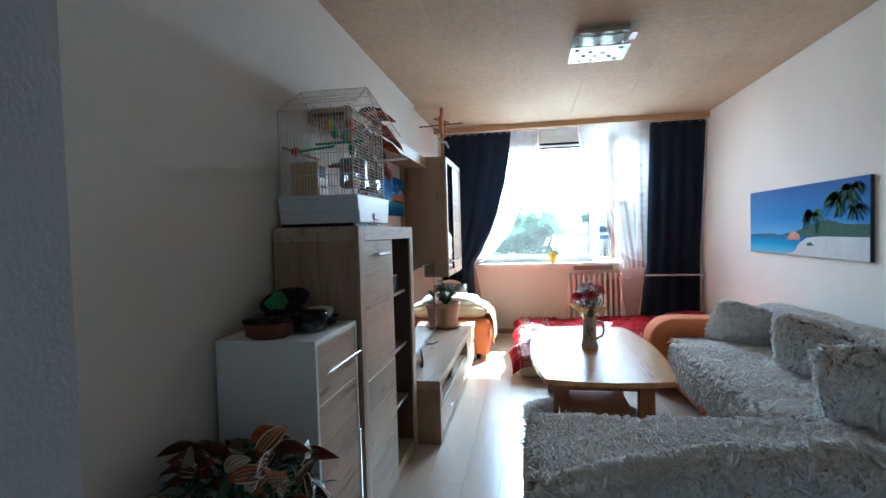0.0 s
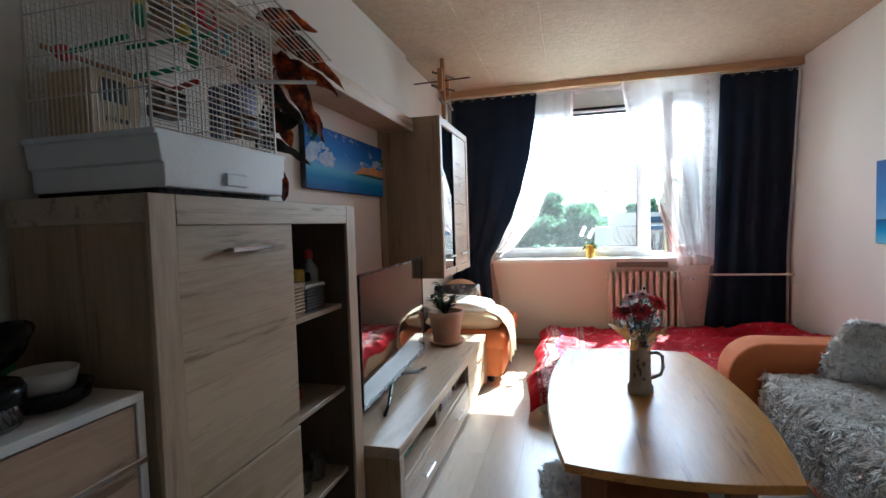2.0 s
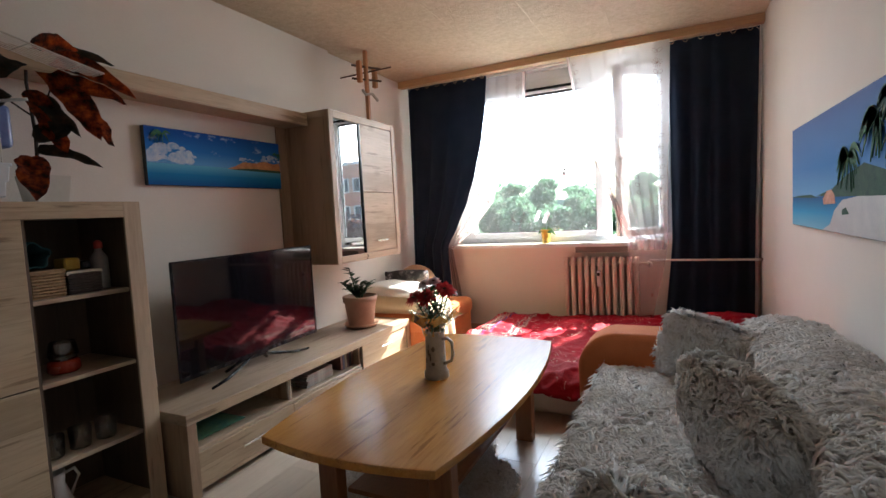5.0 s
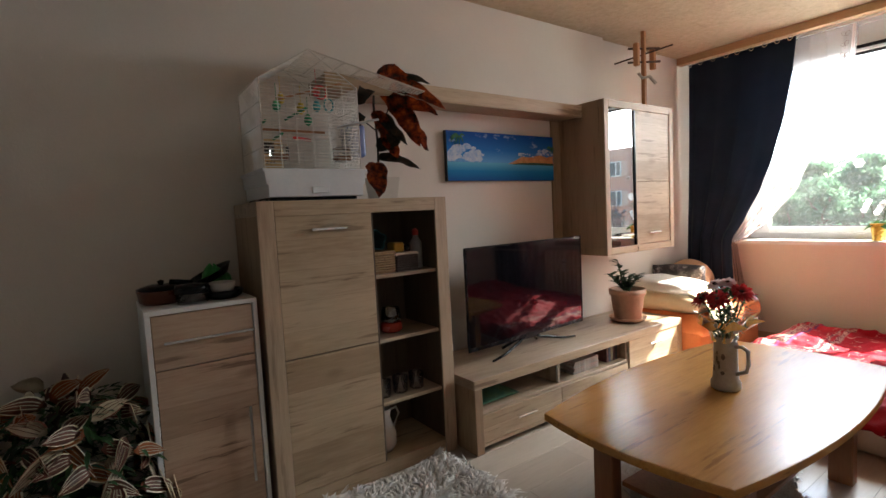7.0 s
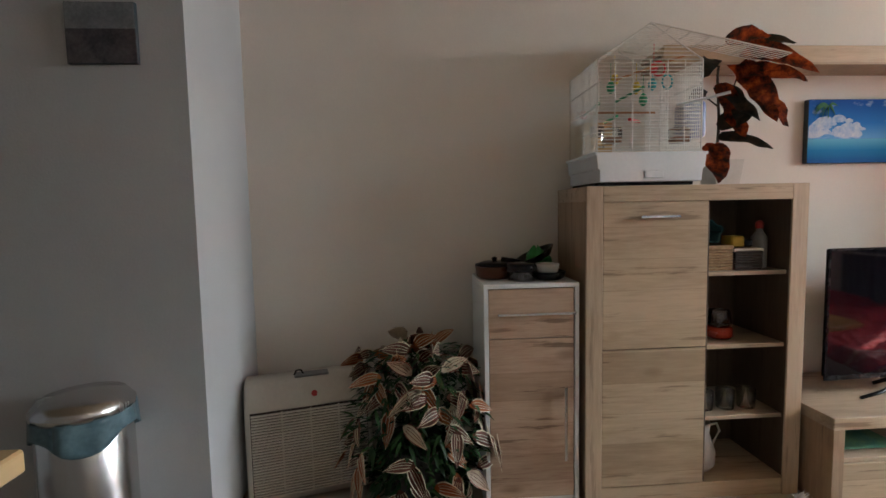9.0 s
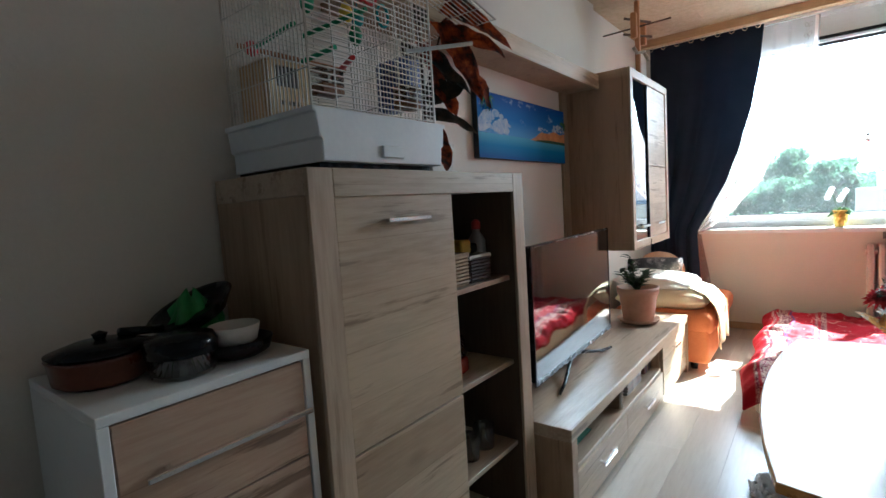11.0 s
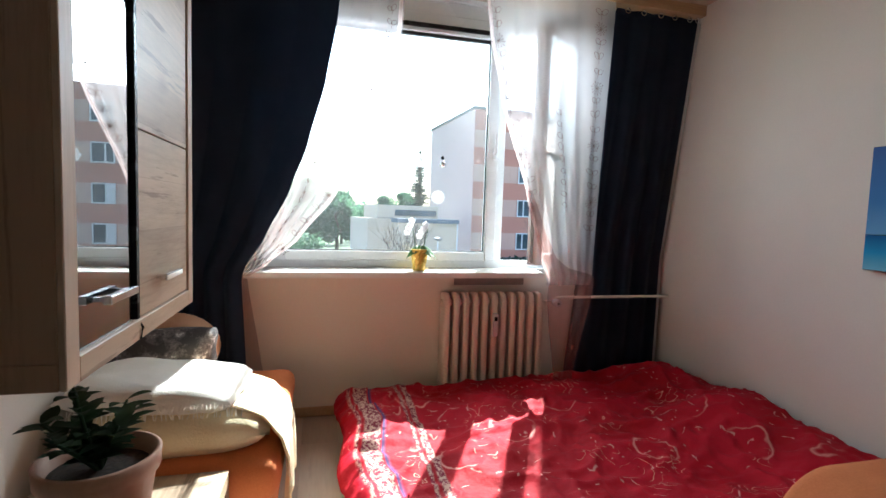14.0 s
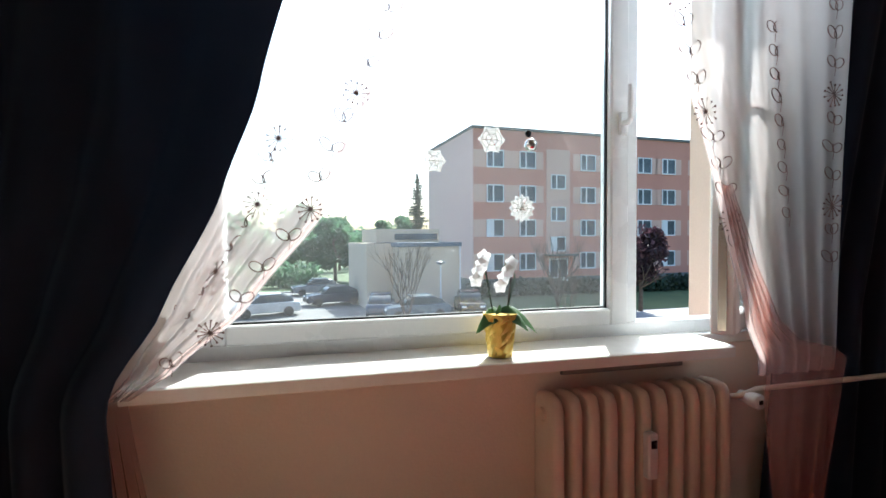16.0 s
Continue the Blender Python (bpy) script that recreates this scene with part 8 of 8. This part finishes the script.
def branches(bm, p, d, length, r, depth, rng, spread=0.55, n=3):
    q = p + d * length
    mid = p.lerp(q, 0.5) + Vector((rng.uniform(-1, 1), rng.uniform(-1, 1), 0)) * length * 0.06
    tube([p, mid, q], r, 5 if depth > 1 else 4, bm, r * 0.6)
    if depth == 0:
        return
    for k in range(n):
        e = (d + Vector((rng.uniform(-1, 1), rng.uniform(-1, 1), rng.uniform(-0.2, 0.6))) * spread).normalized()
        s = rng.uniform(0.55, 1.0)
        branches(bm, p.lerp(q, s), e, length * rng.uniform(0.55, 0.8), r * 0.55, depth - 1, rng, spread, n)


LEAFY = leaf_mat("tree_leaf", [(0.25, (0.05, 0.11, 0.06)), (0.55, (0.085, 0.165, 0.09)), (0.8, (0.12, 0.20, 0.11))], freq=0.4, rough=0.6, trans=0.55)
PURPLE = leaf_mat("plum_leaf", [(0.25, (0.02, 0.012, 0.014)), (0.6, (0.055, 0.025, 0.035)), (0.85, (0.11, 0.06, 0.07))], freq=0.8, rough=0.6, trans=0.4)
NEEDLE = leaf_mat("needle", [(0.25, (0.008, 0.02, 0.012)), (0.7, (0.03, 0.06, 0.03))], freq=0.8, rough=0.7)


def tree(name, label, at, height, width, seed, material, count=5200, leafsize=0.32):
    rng = random.Random(seed)
    t = thing(name, label, "tree", at, "trees")
    bm = bmesh.new()
    top = Vector((0, 0, height * 0.45))
    tube([(0, 0, 0), (0.05, 0.03, height * 0.25), tuple(top)], height * 0.028, 8, bm, height * 0.018)
    for k in range(6):
        a = 6.28 * k / 6 + rng.uniform(-0.3, 0.3)
        branches(bm, Vector((0, 0, height * rng.uniform(0.25, 0.45))), Vector((math.cos(a), math.sin(a), rng.uniform(0.5, 1.1))).normalized(), height * 0.28, height * 0.012, 1, rng)
    ob = link_mesh("trunk", bm, BARK)
    ob.parent = t
    blobs = [(0, 0, height * 0.66, width * 0.36, height * 0.32)]
    for k in range(9):
        a, r, z = rng.uniform(0, 6.28), width * rng.uniform(0.18, 0.40), height * rng.uniform(0.30, 0.90)
        blobs.append((r * math.cos(a) * (1.3 - z / height), r * math.sin(a) * (1.3 - z / height), z, width * rng.uniform(0.12, 0.22), height * rng.uniform(0.08, 0.15)))
    cr_ob = new("crown", crown_mesh("crown", blobs, count, leafsize, seed, material))
    cr_ob.parent = t
    return t


t_a = tree("broadleaf_tree", "full green broadleaf tree beyond the car park", (-3.0, 74, GZ), 9.8, 7.5, 1, LEAFY, 7000)
t_b = tree("broadleaf_tree", "full green broadleaf tree beyond the car park", (-9.0, 70, GZ), 8.2, 8.0, 2, LEAFY, 7000)
for k, (x, y, s) in enumerate(((-16, 72, 1.0), (-22, 66, 0.95), (3.0, 80, 0.85), (7.0, 86, 0.75), (12, 95, 0.85), (-30, 75, 1.1), (-38, 70, 1.0), (-13, 88, 1.15), (0, 96, 0.9), (-46, 64, 1.0), (18, 110, 1.0), (-27, 90, 1.3))):
    o = copy_thing((t_a, t_b)[k % 2], pose(x, y, GZ, 0, 0, 47 * k))
    o.scale = (s, s, s)
rng = random.Random(17)
for k in range(10):
    s = rng.uniform(0.62, 0.78)
    o = copy_thing((t_a, t_b)[k % 2], pose(-21 + 2.9 * k + rng.uniform(-0.6, 0.6), rng.uniform(60, 66), GZ, 0, 0, 61 * k))
    o.scale = (s * 1.15, s * 1.15, s)
tree("plum_tree", "dark purple-leaved plum tree before the block", (21.0, 33.5, GZ), 5.9, 4.6, 7, PURPLE, 5200, 0.20)


def bare_tree(label, at, height, seed, depth=4):
    rng = random.Random(seed)
    t = thing("bare_tree", label, "tree", at, "bare trees")
    bm = bmesh.new()
    for k in range(7):
        a = 6.28 * k / 7
        branches(bm, Vector((0, 0, 0.1)), Vector((0.30 * math.cos(a), 0.30 * math.sin(a), 1)).normalized(), height * 0.42, height * 0.0075, 3, rng, 0.42, 3)
    ob = link_mesh("branch_fan", bm, BARK)
    ob.parent = t


bare_tree("leafless multi-stemmed young tree by the cars", (5.1, 33.8, GZ), 5.6, 5)
bare_tree("leafless young tree before the block", (16.2, 36.0, GZ), 6.0, 6)
bare_tree("leafless shrub by the block", (14.3, 31.0, GZ), 3.6, 9)


def spruce(at, height, seed):
    rng = random.Random(seed)
    t = thing("spruce_tree", "tall dark spruce behind the block", "tree", at, "trees")
    ob = link_mesh("trunk", tube([(0, 0, 0), (0, 0, height)], height * 0.018, 8, None, 0.03), BARK)
    ob.parent = t
    pts, faces = [], []
    for k in range(34):
        f = k / 33
        z, r = height * (0.12 + 0.86 * f), height * 0.22 * (1 - f) ** 0.9 * (0.75 + 0.5 * rng.random()) + 0.15
        for j in range(int(7 + 8 * (1 - f))):
            a = rng.uniform(0, 6.28)
            L = r * rng.uniform(0.6, 1.15)
            for i in range(7):
                s = i / 6
                c = Vector((L * s * math.cos(a), L * s * math.sin(a), z - 0.28 * L * s + 0.16 * L * s * s))
                w = 0.10 + 0.20 * L * (1 - s) * 0.6
                side = Vector((-math.sin(a), math.cos(a), 0)) * w
                n = len(pts)
                dn = Vector((rng.uniform(-0.1, 0.1), rng.uniform(-0.1, 0.1), -rng.uniform(0.12, 0.42)))
                pts += [c - side, c + side, c + side * 0.4 + dn, c - side * 0.6 + dn]
                faces.append((n, n + 1, n + 2, n + 3))
    me = bpy.data.meshes.new("crown")
    me.from_pydata([tuple(p) for p in pts], [], faces)
    me.materials.append(NEEDLE)
    c = new("crown", me)
    c.parent = t


spruce((13.8, 74, GZ), 14.4, 3)


def hedge(name, label, x0, x1, y0, y1, h, seed, material, count):
    t = thing(name, label, "hedge", ((x0 + x1) / 2, (y0 + y1) / 2, GZ))
    blobs = []
    rng = random.Random(seed)
    n = max(6, int((x1 - x0) / 1.2))
    for k in range(n):
        blobs.append(((x0 - x1) / 2 + (x1 - x0) * (k + 0.5) / n, rng.uniform(-0.3, 0.3), h * 0.45, 1.1, h * rng.uniform(0.45, 0.62)))
    o = new("foliage", crown_mesh("foliage", blobs, count, 0.22, seed, material))
    o.parent = t
    tagged(o, kind="stuff")


hedge("green_hedge", "clipped green hedge behind the car park", -40, 0, 56, 58, 2.6, 5, LEAFY, 9000)
hedge("dark_shrubs", "dark low shrubs along the block", 12.5, 40, 43.5, 45, 1.5, 6, NEEDLE, 6000)

# far wooded ridge
bm = bmesh.new()
prev = None
for k in range(121):
    a = radians(-75 + 150 * k / 120)
    x, y = 620 * math.sin(a), 620 * math.cos(a)
    hh = 13 + 7 * noise.noise((k * 0.11, 3, 1)) + 2.5 * noise.noise((k * 0.7, 5, 1))
    row = [bm.verts.new((x, y, GZ - 1)), bm.verts.new((x * 1.02, y * 1.02, GZ + hh)), bm.verts.new((x * 1.25, y * 1.25, GZ + hh * 0.9))]
    if prev:
        bm.faces.new((prev[0], row[0], row[1], prev[1]))
        bm.faces.new((prev[1], row[1], row[2], prev[2]))
    prev = row
setting("backdrop_ridge", bm, surf("far_woods", (0.06, 0.10, 0.08), (0.11, 0.16, 0.13), 0.05, 0.95, 0.3, 0.6), "far wooded ridge on the horizon")


# ---- laminate planks ----
PLANK_W, PLANK_L = 0.192, 1.285
plank_mesh = {}
floor_ob = bpy.data.objects["floor"]
k = 0
x = XL - 0.03
while x < XR:
    y = -2.4 - (k % 3) * 0.43
    while y < YW:
        a, b = max(y, -2.4), min(y + PLANK_L, YW)
        w = min(PLANK_W, XR - x)
        if b - a > 0.03 and not (x + w < -0.24 and b < 0.69):
            key = (round(w, 3), round(b - a, 3))
            if key not in plank_mesh:
                me_bm = box(0.0003, w - 0.0003, 0.0003, b - a - 0.0003, -0.012, 0.0, 0.0006)
                me = bpy.data.meshes.new("plank")
                me_bm.to_mesh(me)
                me_bm.free()
                me.materials.append(LAMINATE)
                plank_mesh[key] = me
            ob = new("plank", plank_mesh[key])
            ob.location = (x, a, 0)
            ob.parent = floor_ob
        y += PLANK_L
    x += PLANK_W
    k += 1
